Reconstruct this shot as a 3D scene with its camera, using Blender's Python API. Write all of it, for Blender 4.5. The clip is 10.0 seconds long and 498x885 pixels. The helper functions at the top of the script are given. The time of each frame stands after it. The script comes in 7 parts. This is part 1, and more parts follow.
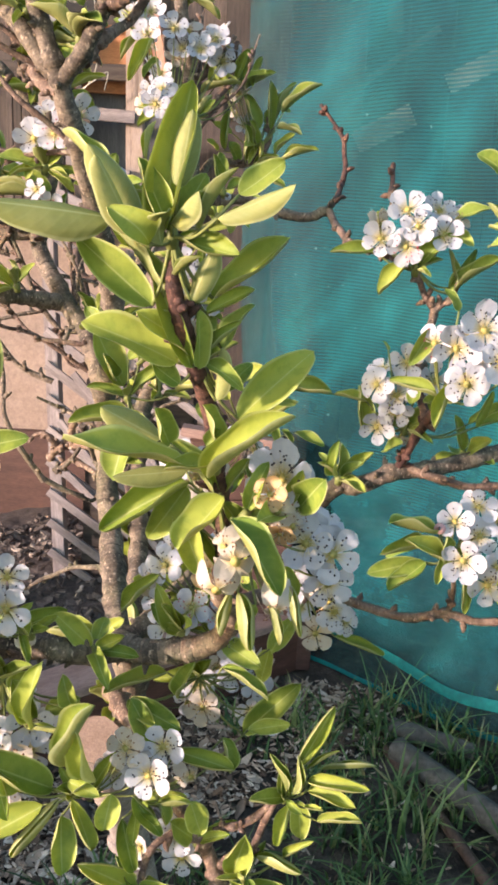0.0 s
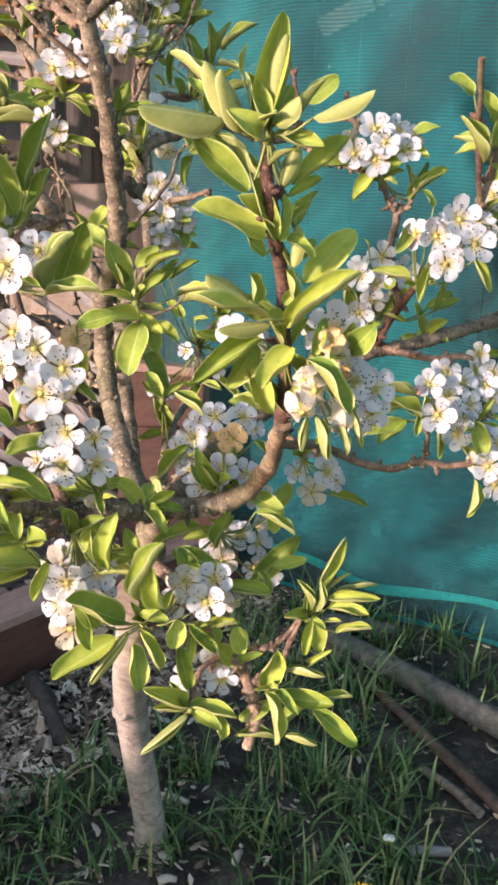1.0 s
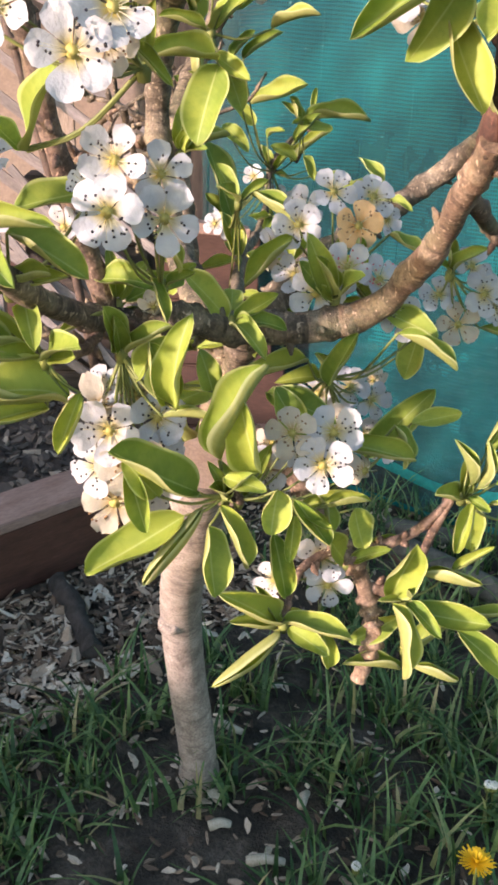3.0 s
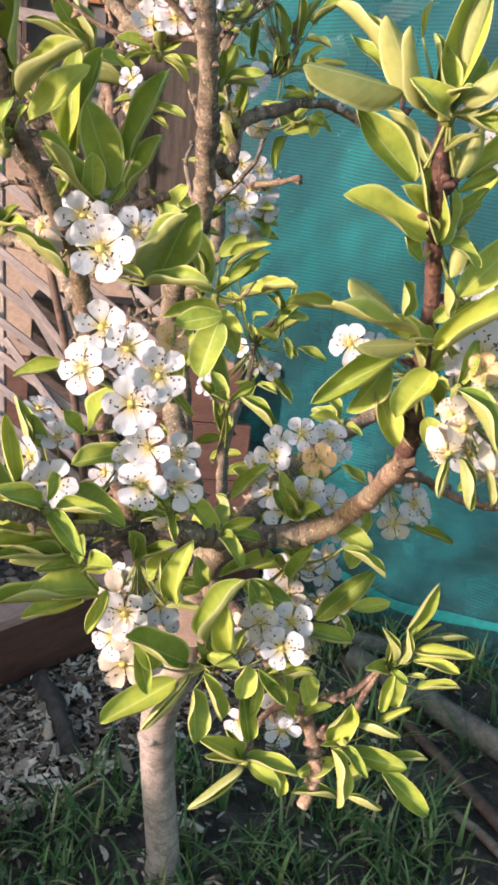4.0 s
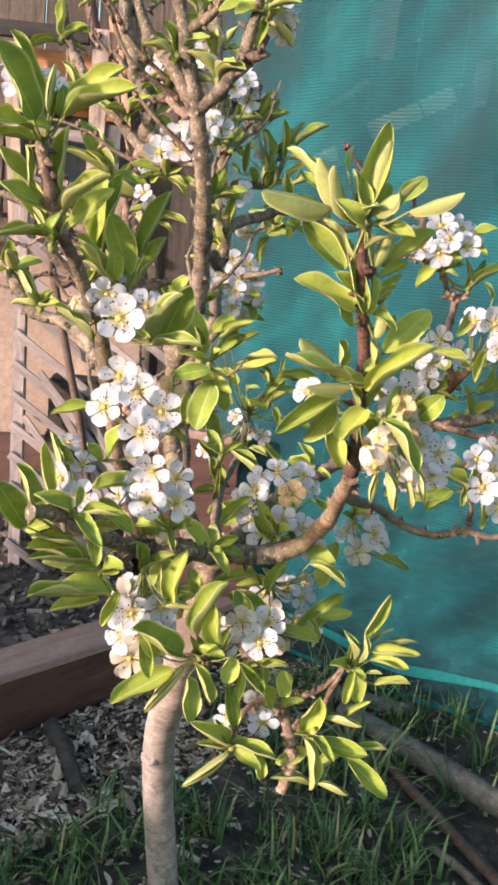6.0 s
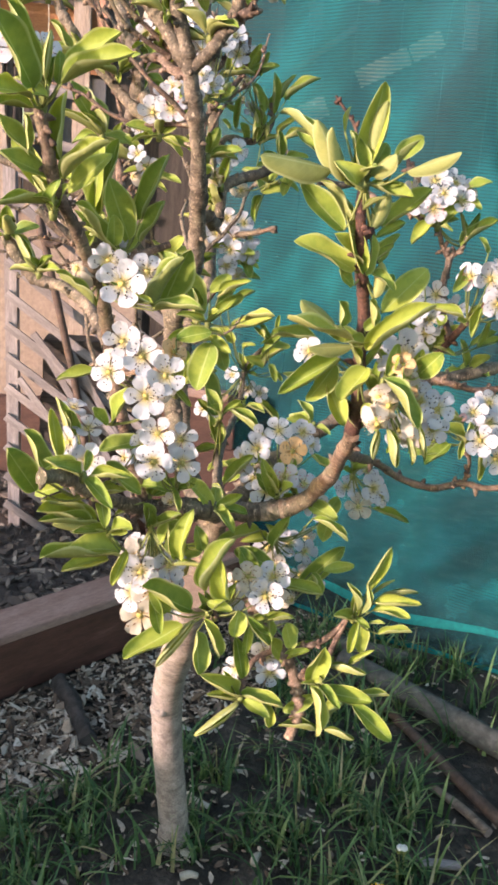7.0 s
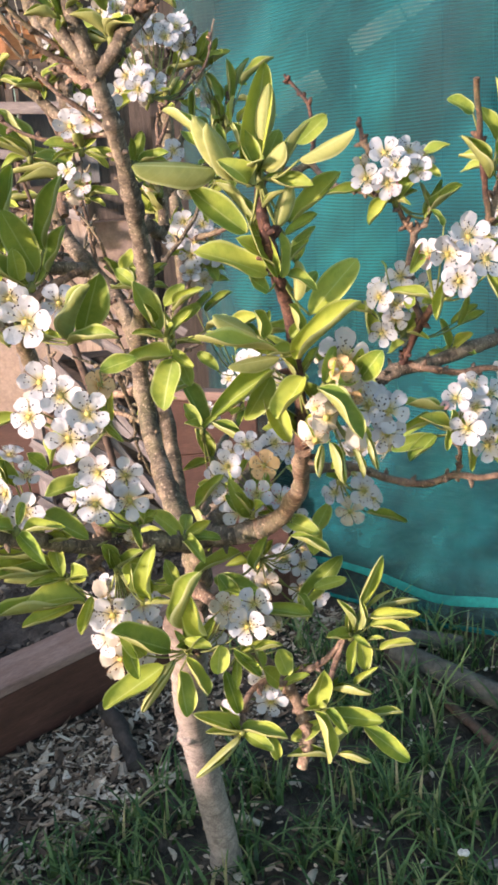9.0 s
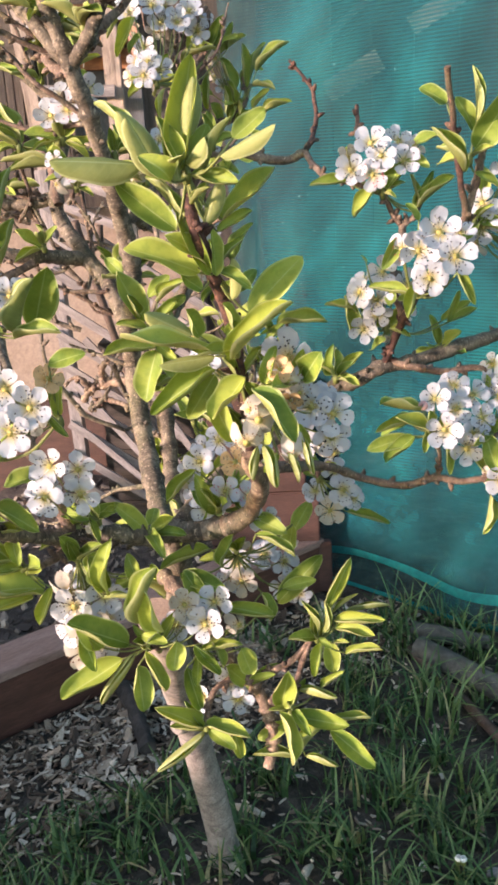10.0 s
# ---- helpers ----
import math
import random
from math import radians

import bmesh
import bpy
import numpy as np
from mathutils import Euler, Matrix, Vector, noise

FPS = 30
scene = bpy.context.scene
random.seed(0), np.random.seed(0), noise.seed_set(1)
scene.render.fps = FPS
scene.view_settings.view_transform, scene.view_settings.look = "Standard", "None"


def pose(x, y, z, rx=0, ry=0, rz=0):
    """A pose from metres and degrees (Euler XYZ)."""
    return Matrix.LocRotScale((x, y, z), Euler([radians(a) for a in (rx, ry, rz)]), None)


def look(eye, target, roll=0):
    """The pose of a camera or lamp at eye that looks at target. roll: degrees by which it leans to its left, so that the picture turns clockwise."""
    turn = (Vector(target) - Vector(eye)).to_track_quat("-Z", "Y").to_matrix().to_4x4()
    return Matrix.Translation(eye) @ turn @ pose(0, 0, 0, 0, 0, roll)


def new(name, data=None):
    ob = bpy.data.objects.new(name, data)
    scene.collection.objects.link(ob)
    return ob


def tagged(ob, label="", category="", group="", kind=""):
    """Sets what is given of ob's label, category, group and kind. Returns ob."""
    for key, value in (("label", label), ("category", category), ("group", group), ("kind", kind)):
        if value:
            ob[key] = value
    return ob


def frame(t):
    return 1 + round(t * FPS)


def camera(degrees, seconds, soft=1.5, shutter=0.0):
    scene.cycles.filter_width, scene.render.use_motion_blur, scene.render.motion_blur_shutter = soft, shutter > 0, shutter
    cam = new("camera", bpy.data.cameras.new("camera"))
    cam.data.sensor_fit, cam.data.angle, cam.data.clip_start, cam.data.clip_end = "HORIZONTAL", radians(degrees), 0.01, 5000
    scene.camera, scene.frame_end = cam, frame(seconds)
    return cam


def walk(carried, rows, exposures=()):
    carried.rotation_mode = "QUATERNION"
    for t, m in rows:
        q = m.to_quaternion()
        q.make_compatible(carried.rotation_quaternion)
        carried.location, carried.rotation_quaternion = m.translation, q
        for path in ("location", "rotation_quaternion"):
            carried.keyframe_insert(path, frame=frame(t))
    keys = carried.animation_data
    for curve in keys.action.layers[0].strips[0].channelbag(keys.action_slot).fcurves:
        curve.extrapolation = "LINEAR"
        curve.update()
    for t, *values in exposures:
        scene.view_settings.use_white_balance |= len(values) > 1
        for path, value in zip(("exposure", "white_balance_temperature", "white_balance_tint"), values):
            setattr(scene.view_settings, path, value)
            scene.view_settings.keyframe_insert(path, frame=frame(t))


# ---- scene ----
cam = camera(31.7, 10.0, soft=3.2)
PATH = [
    (0, (0.04, 0.019, 1.17), (-0.015, 1.943, 0.628), 2.7),
    (0.5, (-0.037, -0.056, 1.138), (0.09, 1.847, 0.536), 2.4),
    (1, (-0.114, -0.141, 1.135), (0.144, 1.74, 0.507), 1.8),
    (1.5, (-0.146, -0.083, 1.069), (0.126, 1.777, 0.386), 2.0),
    (2, (-0.153, 0.072, 0.954), (0.043, 1.899, 0.166), 2.5),
    (2.2, (-0.146, 0.12, 0.921), (0.036, 1.935, 0.101), 2.2),
    (3.3, (-0.154, 0.128, 0.997), (0.071, 1.955, 0.217), 3.4),
    (3.5, (-0.163, 0.085, 1.048), (0.072, 1.93, 0.312), 4.6),
    (4, (-0.183, -0.017, 1.122), (0.074, 1.857, 0.471), 6.4),
    (4.5, (-0.199, -0.125, 1.175), (0.095, 1.744, 0.529), 7.3),
    (5, (-0.206, -0.181, 1.199), (0.081, 1.709, 0.611), 6.9),
    (5.5, (-0.192, -0.205, 1.146), (0.055, 1.725, 0.683), 6.9),
    (5.7, (-0.179, -0.214, 1.126), (0.047, 1.725, 0.692), 6.5),
    (6.8, (-0.185, -0.22, 1.13), (0.071, 1.687, 0.581), 5.2),
    (7, (-0.192, -0.23, 1.135), (0.059, 1.676, 0.582), 4.9),
    (7.5, (-0.142, -0.19, 1.152), (0.117, 1.703, 0.561), -1.1),
    (8, (-0.055, -0.184, 1.144), (0.248, 1.692, 0.521), -10.9),
    (8.5, (-0.075, -0.167, 1.154), (0.208, 1.717, 0.547), -8.6),
    (9, (-0.074, -0.166, 1.152), (0.025, 1.743, 0.564), -3.6),
    (9.5, (-0.011, -0.155, 1.153), (-0.084, 1.742, 0.524), -3.1),
    (10, (0.037, -0.152, 1.156), (-0.033, 1.749, 0.539), -3.4),
]
walk(cam, [(t, look(eye, target, roll)) for t, eye, target, roll in PATH])

# ---- light: low warm evening sun from behind and to the left of the path ----
SUN_ELEVATION, SUN_AZIMUTH = 9.5, 60.0     # azimuth: degrees to the left of straight behind
SUN_FROM = Vector((-math.sin(radians(SUN_AZIMUTH)) * math.cos(radians(SUN_ELEVATION)),
                   -math.cos(radians(SUN_AZIMUTH)) * math.cos(radians(SUN_ELEVATION)),
                   math.sin(radians(SUN_ELEVATION))))
world = bpy.data.worlds.new("sky")
scene.world = world
world.use_nodes = True
wn = world.node_tree
sky = wn.nodes.new("ShaderNodeTexSky")
sky.sky_type = "NISHITA"
sky.sun_disc = False
sky.sun_elevation = radians(SUN_ELEVATION)
sky.sun_rotation = math.atan2(SUN_FROM.x, SUN_FROM.y)
wn.links.new(sky.outputs[0], wn.nodes["Background"].inputs[0])
wn.nodes["Background"].inputs[1].default_value = 0.15
sun = new("sun", bpy.data.lights.new("sun", "SUN"))
sun.data.energy, sun.data.angle, sun.data.color = 2.7, radians(2.5), (1.0, 0.768, 0.71)
sun.matrix_world = look(SUN_FROM * 20, (0, 0, 0))
scene.view_settings.exposure = 1.80


# ---- materials ----
def nodes_of(name):
    m = bpy.data.materials.new(name)
    m.use_nodes = True
    t = m.node_tree
    return m, t, t.nodes["Principled BSDF"]


def ramp(t, fac, stops):
    r = t.nodes.new("ShaderNodeValToRGB")
    while len(r.color_ramp.elements) < len(stops):
        r.color_ramp.elements.new(0.5)
    for e, (p, c) in zip(r.color_ramp.elements, stops):
        e.position, e.color = p, (*c, 1)
    t.links.new(fac, r.inputs[0])
    return r.outputs[0]


def noise_of(t, scale, detail=4.0, rough=0.6, stretch=None, coord="Object"):
    tc = t.nodes.new("ShaderNodeTexCoord")
    n = t.nodes.new("ShaderNodeTexNoise")
    n.inputs["Scale"].default_value, n.inputs["Detail"].default_value, n.inputs["Roughness"].default_value = scale, detail, rough
    src = tc.outputs[coord]
    if stretch:
        mp = t.nodes.new("ShaderNodeMapping")
        mp.inputs["Scale"].default_value = stretch
        t.links.new(src, mp.inputs[0])
        src = mp.outputs[0]
    t.links.new(src, n.inputs["Vector"])
    return n.outputs["Fac"]


def mixed(t, fac, a, b, mode="MIX"):
    m = t.nodes.new("ShaderNodeMix")
    m.data_type, m.blend_type = "RGBA", mode
    for sock, v in ((m.inputs[0], fac), (m.inputs[6], a), (m.inputs[7], b)):
        if isinstance(v, (int, float)):
            sock.default_value = v
        elif isinstance(v, tuple):
            sock.default_value = (*v, 1)
        else:
            t.links.new(v, sock)
    return m.outputs[2]


def bumped(t, bsdf, height, strength, distance=0.002):
    b = t.nodes.new("ShaderNodeBump")
    b.inputs["Strength"].default_value, b.inputs["Distance"].default_value = strength, distance
    t.links.new(height, b.inputs["Height"])
    t.links.new(b.outputs[0], bsdf.inputs["Normal"])


def grey(v):
    return (v, v, v)


def surface(name, stops, scale, rough=0.8, bump=0.4, stretch=None, fine=8.0, distance=0.002, speckle=0.25):
    """A rough surface: colour by a broad noise, broken up by a fine one, with relief."""
    m, t, p = nodes_of(name)
    broad, small = noise_of(t, scale, 4, 0.6, stretch), noise_of(t, scale * fine, 3, 0.7, stretch)
    c = ramp(t, broad, stops)
    k = ramp(t, small, [(0.3, grey(1 - speckle)), (0.7, grey(1 + speckle * 0.4))])
    t.links.new(mixed(t, 1.0, c, k, "MULTIPLY"), p.inputs["Base Color"])
    p.inputs["Roughness"].default_value = rough
    bumped(t, p, small, bump, distance)
    return m


def per_object(m, amount):
    """Shifts a material's value a little from piece to piece."""
    t = m.node_tree
    p = t.nodes["Principled BSDF"]
    src = p.inputs["Base Color"].links[0].from_socket
    info = t.nodes.new("ShaderNodeObjectInfo")
    k = ramp(t, info.outputs["Random"], [(0.0, grey(1 - amount)), (1.0, grey(1 + amount * 0.6))])
    t.links.new(mixed(t, 1.0, src, k, "MULTIPLY"), p.inputs["Base Color"])
    return m


def island_tint(m, stops):
    t = m.node_tree
    p = t.nodes["Principled BSDF"]
    geo = t.nodes.new("ShaderNodeNewGeometry")
    c = ramp(t, geo.outputs["Random Per Island"], stops)
    c = mixed(t, 1.0, p.inputs["Base Color"].links[0].from_socket, c, "MULTIPLY")
    t.links.new(c, p.inputs["Base Color"])
    return m


def translucent(m, share, tint):
    """Thin tissue: part of the light passes through."""
    t = m.node_tree
    p = t.nodes["Principled BSDF"]
    tr = t.nodes.new("ShaderNodeBsdfTranslucent")
    src = p.inputs["Base Color"].links[0].from_socket
    t.links.new(mixed(t, 1.0, src, tint, "MULTIPLY"), tr.inputs["Color"])
    mx = t.nodes.new("ShaderNodeMixShader")
    mx.inputs[0].default_value = share
    t.links.new(p.outputs[0], mx.inputs[1])
    t.links.new(tr.outputs[0], mx.inputs[2])
    t.links.new(mx.outputs[0], t.nodes["Material Output"].inputs["Surface"])
    return m


def bark_material(name, dark, mid, light, band, relief=0.7, rings=True):
    m, t, p = nodes_of(name)
    patch = noise_of(t, 38, 5, 0.65)
    fine = noise_of(t, 420, 3, 0.7)
    ring = noise_of(t, 90, 3, 0.6, (1, 3.2, 1), "UV")
    scar = noise_of(t, 60, 2, 0.5, (0.6, 2.0, 1), "UV")
    c = ramp(t, patch, [(0.30, dark), (0.47, mid), (0.66, light)])
    c = mixed(t, ramp(t, ring, [(0.50, grey(0)), (0.66, grey(band))]), c, light)
    c = mixed(t, ramp(t, scar, [(0.60, grey(0)), (0.66, grey(0.75 if rings else 0.55))]), c, dark)
    if rings:
        c = mixed(t, ramp(t, noise_of(t, 16, 4, 0.65), [(0.50, grey(0)), (0.66, grey(0.45))]), c, (0.16, 0.155, 0.075))
        c = mixed(t, ramp(t, noise_of(t, 75, 4, 0.7), [(0.34, grey(0.7)), (0.46, grey(0))]), c, dark)
    spots = noise_of(t, 330, 1, 0.5, (1, 1, 0.6))
    c = mixed(t, ramp(t, spots, [(0.64, grey(0)), (0.70, grey(0.7 if rings else 0.25))]), c, tuple(min(0.6, v * 1.7) for v in light))
    c = mixed(t, 1.0, c, ramp(t, fine, [(0.3, grey(0.5)), (0.6, grey(1.1))]), "MULTIPLY")
    t.links.new(c, p.inputs["Base Color"])
    p.inputs["Roughness"].default_value = 0.8
    bumped(t, p, mixed(t, 0.5, ring if rings else patch, fine), relief, 0.0028)
    return m


def uv_parts(t):
    uv = t.nodes.new("ShaderNodeUVMap")
    sep = t.nodes.new("ShaderNodeSeparateXYZ")
    t.links.new(uv.outputs[0], sep.inputs[0])
    return uv, sep


def maths(t, op, a, b=None, c=None):
    """A Math node on sockets or numbers."""
    n = t.nodes.new("ShaderNodeMath")
    n.operation = op
    for k, v in enumerate((a, b, c)):
        if v is None:
            continue
        if isinstance(v, (int, float)):
            n.inputs[k].default_value = v
        else:
            t.links.new(v, n.inputs[k])
    return n.outputs[0]


def leaf_material(name, deep, fresh, rim, vein, share, tint):
    """Leaf tissue: a tone of its own for each leaf, mottled, with midrib, side veins and a pale margin."""
    m, t, p = nodes_of(name)
    info = t.nodes.new("ShaderNodeObjectInfo")
    base = ramp(t, info.outputs["Random"], [(0.0, deep), (0.55, tuple(0.5 * (a + b) for a, b in zip(deep, fresh))), (1.0, fresh)])
    mottle = noise_of(t, 2.5, 3, 0.6)
    base = mixed(t, ramp(t, mottle, [(0.42, grey(0)), (0.7, grey(0.6))]), base, fresh)
    blotch = noise_of(t, 6.5, 4, 0.65)
    base = mixed(t, ramp(t, blotch, [(0.36, grey(0.35)), (0.52, grey(0))]), base, deep)
    uv, sep = uv_parts(t)
    across = maths(t, "ABSOLUTE", sep.outputs[1])
    phase = maths(t, "MULTIPLY_ADD", across, -1.7, maths(t, "MULTIPLY", sep.outputs[0], 8.0))
    side = maths(t, "SINE", maths(t, "MULTIPLY_ADD", mottle, 2.5, maths(t, "MULTIPLY", phase, 6.283)))
    side = maths(t, "MULTIPLY_ADD", side, 0.5, 0.5)
    base = mixed(t, ramp(t, side, [(0.80, grey(0)), (0.97, grey(0.07))]), base, vein)
    edge = ramp(t, across, [(0.0, grey(0.55)), (0.06, grey(0)), (0.84, grey(0)), (0.93, grey(0.7))])
    base = mixed(t, edge, base, rim)
    t.links.new(base, p.inputs["Base Color"])
    p.inputs["Roughness"].default_value = 0.55
    p.inputs["Specular IOR Level"].default_value = 0.28
    bumped(t, p, mixed(t, 0.8, side, noise_of(t, 9, 3, 0.6)), 0.05, 0.03)
    return translucent(m, share, tint)


def petal_material(name, inner, outer):
    m, t, p = nodes_of(name)
    uv, sep = uv_parts(t)
    c = ramp(t, sep.outputs[0], [(0.08, inner), (0.42, outer)])
    c = mixed(t, 1.0, c, ramp(t, noise_of(t, 4, 3), [(0.3, (0.86, 0.87, 0.91)), (0.7, (1, 1, 1))]), "MULTIPLY")
    t.links.new(c, p.inputs["Base Color"])
    p.inputs["Roughness"].default_value = 0.6
    bumped(t, p, noise_of(t, 7, 3), 0.12, 0.06)
    return translucent(m, 0.30, (1.0, 0.97, 0.9))


def plain(name, colour, rough=0.6):
    m, t, p = nodes_of(name)
    c = ramp(t, noise_of(t, 30, 3), [(0.3, tuple(v * 0.8 for v in colour)), (0.7, tuple(v * 1.1 for v in colour))])
    t.links.new(c, p.inputs["Base Color"])
    p.inputs["Roughness"].default_value = rough
    return m


BARK_OLD = bark_material("bark_old", (0.034, 0.025, 0.019), (0.120, 0.090, 0.065), (0.30, 0.235, 0.175), 0.45, 0.9)
BARK_TRUNK = bark_material("bark_trunk", (0.145, 0.118, 0.104), (0.29, 0.238, 0.208), (0.42, 0.352, 0.31), 0.0, 0.35, False)
BARK_YOUNG = bark_material("bark_young", (0.046, 0.027, 0.020), (0.125, 0.076, 0.055), (0.27, 0.185, 0.14), 0.35)
BARK_RED = bark_material("bark_red_shoot", (0.020, 0.008, 0.007), (0.052, 0.020, 0.015), (0.16, 0.075, 0.052), 0.3)
BARK_SPUR = bark_material("bark_spur", (0.08, 0.05, 0.036), (0.21, 0.135, 0.095), (0.38, 0.27, 0.195), 0.3)
BARK_BOUGH = bark_material("bark_bough", (0.075, 0.045, 0.030), (0.20, 0.125, 0.085), (0.36, 0.26, 0.19), 0.35, 0.8)
CUT_WOOD = surface("cut_wood", [(0.3, (0.24, 0.165, 0.125)), (0.7, (0.37, 0.275, 0.225))], 60, 0.8, 0.3)
STALK = plain("stalk_green", (0.17, 0.19, 0.05))
LEAF = leaf_material("leaf_upper", (0.175, 0.270, 0.042), (0.415, 0.470, 0.088), (0.62, 0.66, 0.31), (0.40, 0.48, 0.12), 0.36, (1.2, 1.18, 0.52))
LEAF_UNDER = leaf_material("leaf_underside", (0.255, 0.295, 0.095), (0.41, 0.42, 0.155), (0.60, 0.62, 0.35), (0.54, 0.56, 0.28), 0.34, (1.12, 1.12, 0.52))
PETAL = petal_material("petal_white", (0.58, 0.46, 0.15), (0.585, 0.595, 0.645))
PETAL_CREAM = petal_material("petal_cream", (0.58, 0.42, 0.19), (0.585, 0.53, 0.45))
PETAL_OLD = petal_material("petal_faded", (0.60, 0.32, 0.10), (0.78, 0.52, 0.27))
PETAL_BUD = petal_material("petal_bud", (0.82, 0.42, 0.42), (0.84, 0.52, 0.50))
HEART = plain("flower_heart", (0.42, 0.36, 0.10))
FILAMENT = plain("filament", (0.72, 0.66, 0.45))
ANTHER = plain("anther_dark", (0.02, 0.013, 0.02))
ANTHER_RED = plain("anther_red", (0.50, 0.07, 0.10))
ANTHER_BROWN = plain("anther_brown", (0.22, 0.11, 0.05))
SOIL = surface("ground_soil", [(0.3, (0.020, 0.016, 0.012)), (0.48, (0.052, 0.041, 0.032)), (0.66, (0.125, 0.098, 0.078))], 14, 0.95, 1.0, None, 9, 0.01, 0.5)
BED_SOIL = surface("bed_soil", [(0.3, (0.06, 0.044, 0.037)), (0.6, (0.15, 0.114, 0.098)), (0.8, (0.25, 0.2, 0.172))], 30, 0.95, 1.0, None, 7, 0.012, 0.5)
GRASS = translucent(island_tint(surface("grass", [(0.3, grey(0.75)), (0.7, grey(1.0))], 20, 0.5, 0.1),
                                [(0.0, (0.030, 0.080, 0.026)), (0.50, (0.105, 0.205, 0.068)), (0.88, (0.25, 0.35, 0.13)), (1.0, (0.45, 0.38, 0.21))]), 0.3, (1, 1, 0.6))
CHIPS = island_tint(surface("wood_chip", [(0.3, grey(0.7)), (0.7, grey(1.0))], 60, 0.85, 0.3),
                    [(0.0, (0.045, 0.030, 0.022)), (0.34, (0.18, 0.115, 0.078)), (0.66, (0.49, 0.365, 0.270)), (1.0, (0.80, 0.69, 0.57))])
CLODS = island_tint(surface("clod", [(0.3, grey(0.7)), (0.7, grey(1.0))], 60, 0.9, 0.4),
                    [(0.0, (0.06, 0.046, 0.039)), (0.6, (0.14, 0.108, 0.092)), (0.86, (0.27, 0.21, 0.17)), (1.0, (0.58, 0.47, 0.38))])
BED_WOOD = surface("bed_board_brown", [(0.3, (0.052, 0.022, 0.016)), (0.6, (0.110, 0.046, 0.034)), (0.8, (0.165, 0.083, 0.066))], 6, 0.55, 0.25, (1, 1, 6))
RAIL_WOOD = surface("bed_rail", [(0.3, (0.23, 0.135, 0.112)), (0.7, (0.36, 0.243, 0.212))], 8, 0.6, 0.25, (1, 5, 5))
SHED_WOOD = per_object(surface("tarred_wood", [(0.3, (0.018, 0.018, 0.018)), (0.7, (0.06, 0.055, 0.05))], 12, 0.85, 0.5, (0.6, 6, 6)), 0.5)
GREY_WOOD = per_object(surface("weathered_wood", [(0.3, (0.11, 0.078, 0.060)), (0.5, (0.20, 0.15, 0.118)), (0.7, (0.31, 0.245, 0.20))], 12, 0.85, 0.5, (0.6, 6, 6)), 0.35)
DARK_WOOD = per_object(surface("dark_wood", [(0.3, (0.034, 0.026, 0.022)), (0.7, (0.115, 0.088, 0.072))], 12, 0.85, 0.5, (0.6, 6, 6)), 0.4)
POST_WOOD = surface("bare_post", [(0.3, (0.20, 0.145, 0.115)), (0.5, (0.36, 0.275, 0.225)), (0.7, (0.44, 0.35, 0.295))], 12, 0.85, 0.5, (0.6, 6, 6))
LATH_WOOD = per_object(surface("lath_wood", [(0.3, (0.18, 0.15, 0.148)), (0.7, (0.36, 0.31, 0.305))], 14, 0.8, 0.4, (0.6, 5, 5)), 0.25)
PLY = surface("orange_board", [(0.3, (0.36, 0.15, 0.06)), (0.7, (0.47, 0.22, 0.10))], 9, 0.7, 0.2, (1, 1, 5))
PINK_WOOD = surface("pink_batten", [(0.3, (0.50, 0.24, 0.16)), (0.7, (0.62, 0.33, 0.23))], 9, 0.7, 0.2, (1, 5, 5))
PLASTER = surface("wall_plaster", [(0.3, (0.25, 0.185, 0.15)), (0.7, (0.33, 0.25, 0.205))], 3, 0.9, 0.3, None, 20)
RED_BOARD = surface("red_brown_board", [(0.3, (0.055, 0.025, 0.020)), (0.7, (0.10, 0.048, 0.038))], 7, 0.6, 0.25, (1, 1, 4))
DEAD_WOOD = surface("dead_wood", [(0.3, (0.030, 0.024, 0.022)), (0.7, (0.095, 0.077, 0.070))], 40, 0.9, 0.8, None, 8, 0.006)
RUST = surface("rusty_rod", [(0.3, (0.05, 0.03, 0.022)), (0.7, (0.13, 0.08, 0.06))], 60, 0.7, 0.4)
LOG_BARK = surface("grey_log", [(0.3, (0.052, 0.049, 0.044)), (0.55, (0.105, 0.101, 0.091)), (0.8, (0.18, 0.172, 0.155))], 18, 0.9, 0.5, (3, 3, 3))
PALE_BOARD = surface("pale_board", [(0.3, (0.50, 0.46, 0.37)), (0.7, (0.66, 0.61, 0.50))], 9, 0.7, 0.3)
SLATE = surface("grey_board", [(0.3, (0.10, 0.10, 0.105)), (0.7, (0.17, 0.165, 0.165))], 10, 0.8, 0.3, (6, 6, 0.6))
DANDELION = plain("dandelion_yellow", (0.80, 0.50, 0.01))


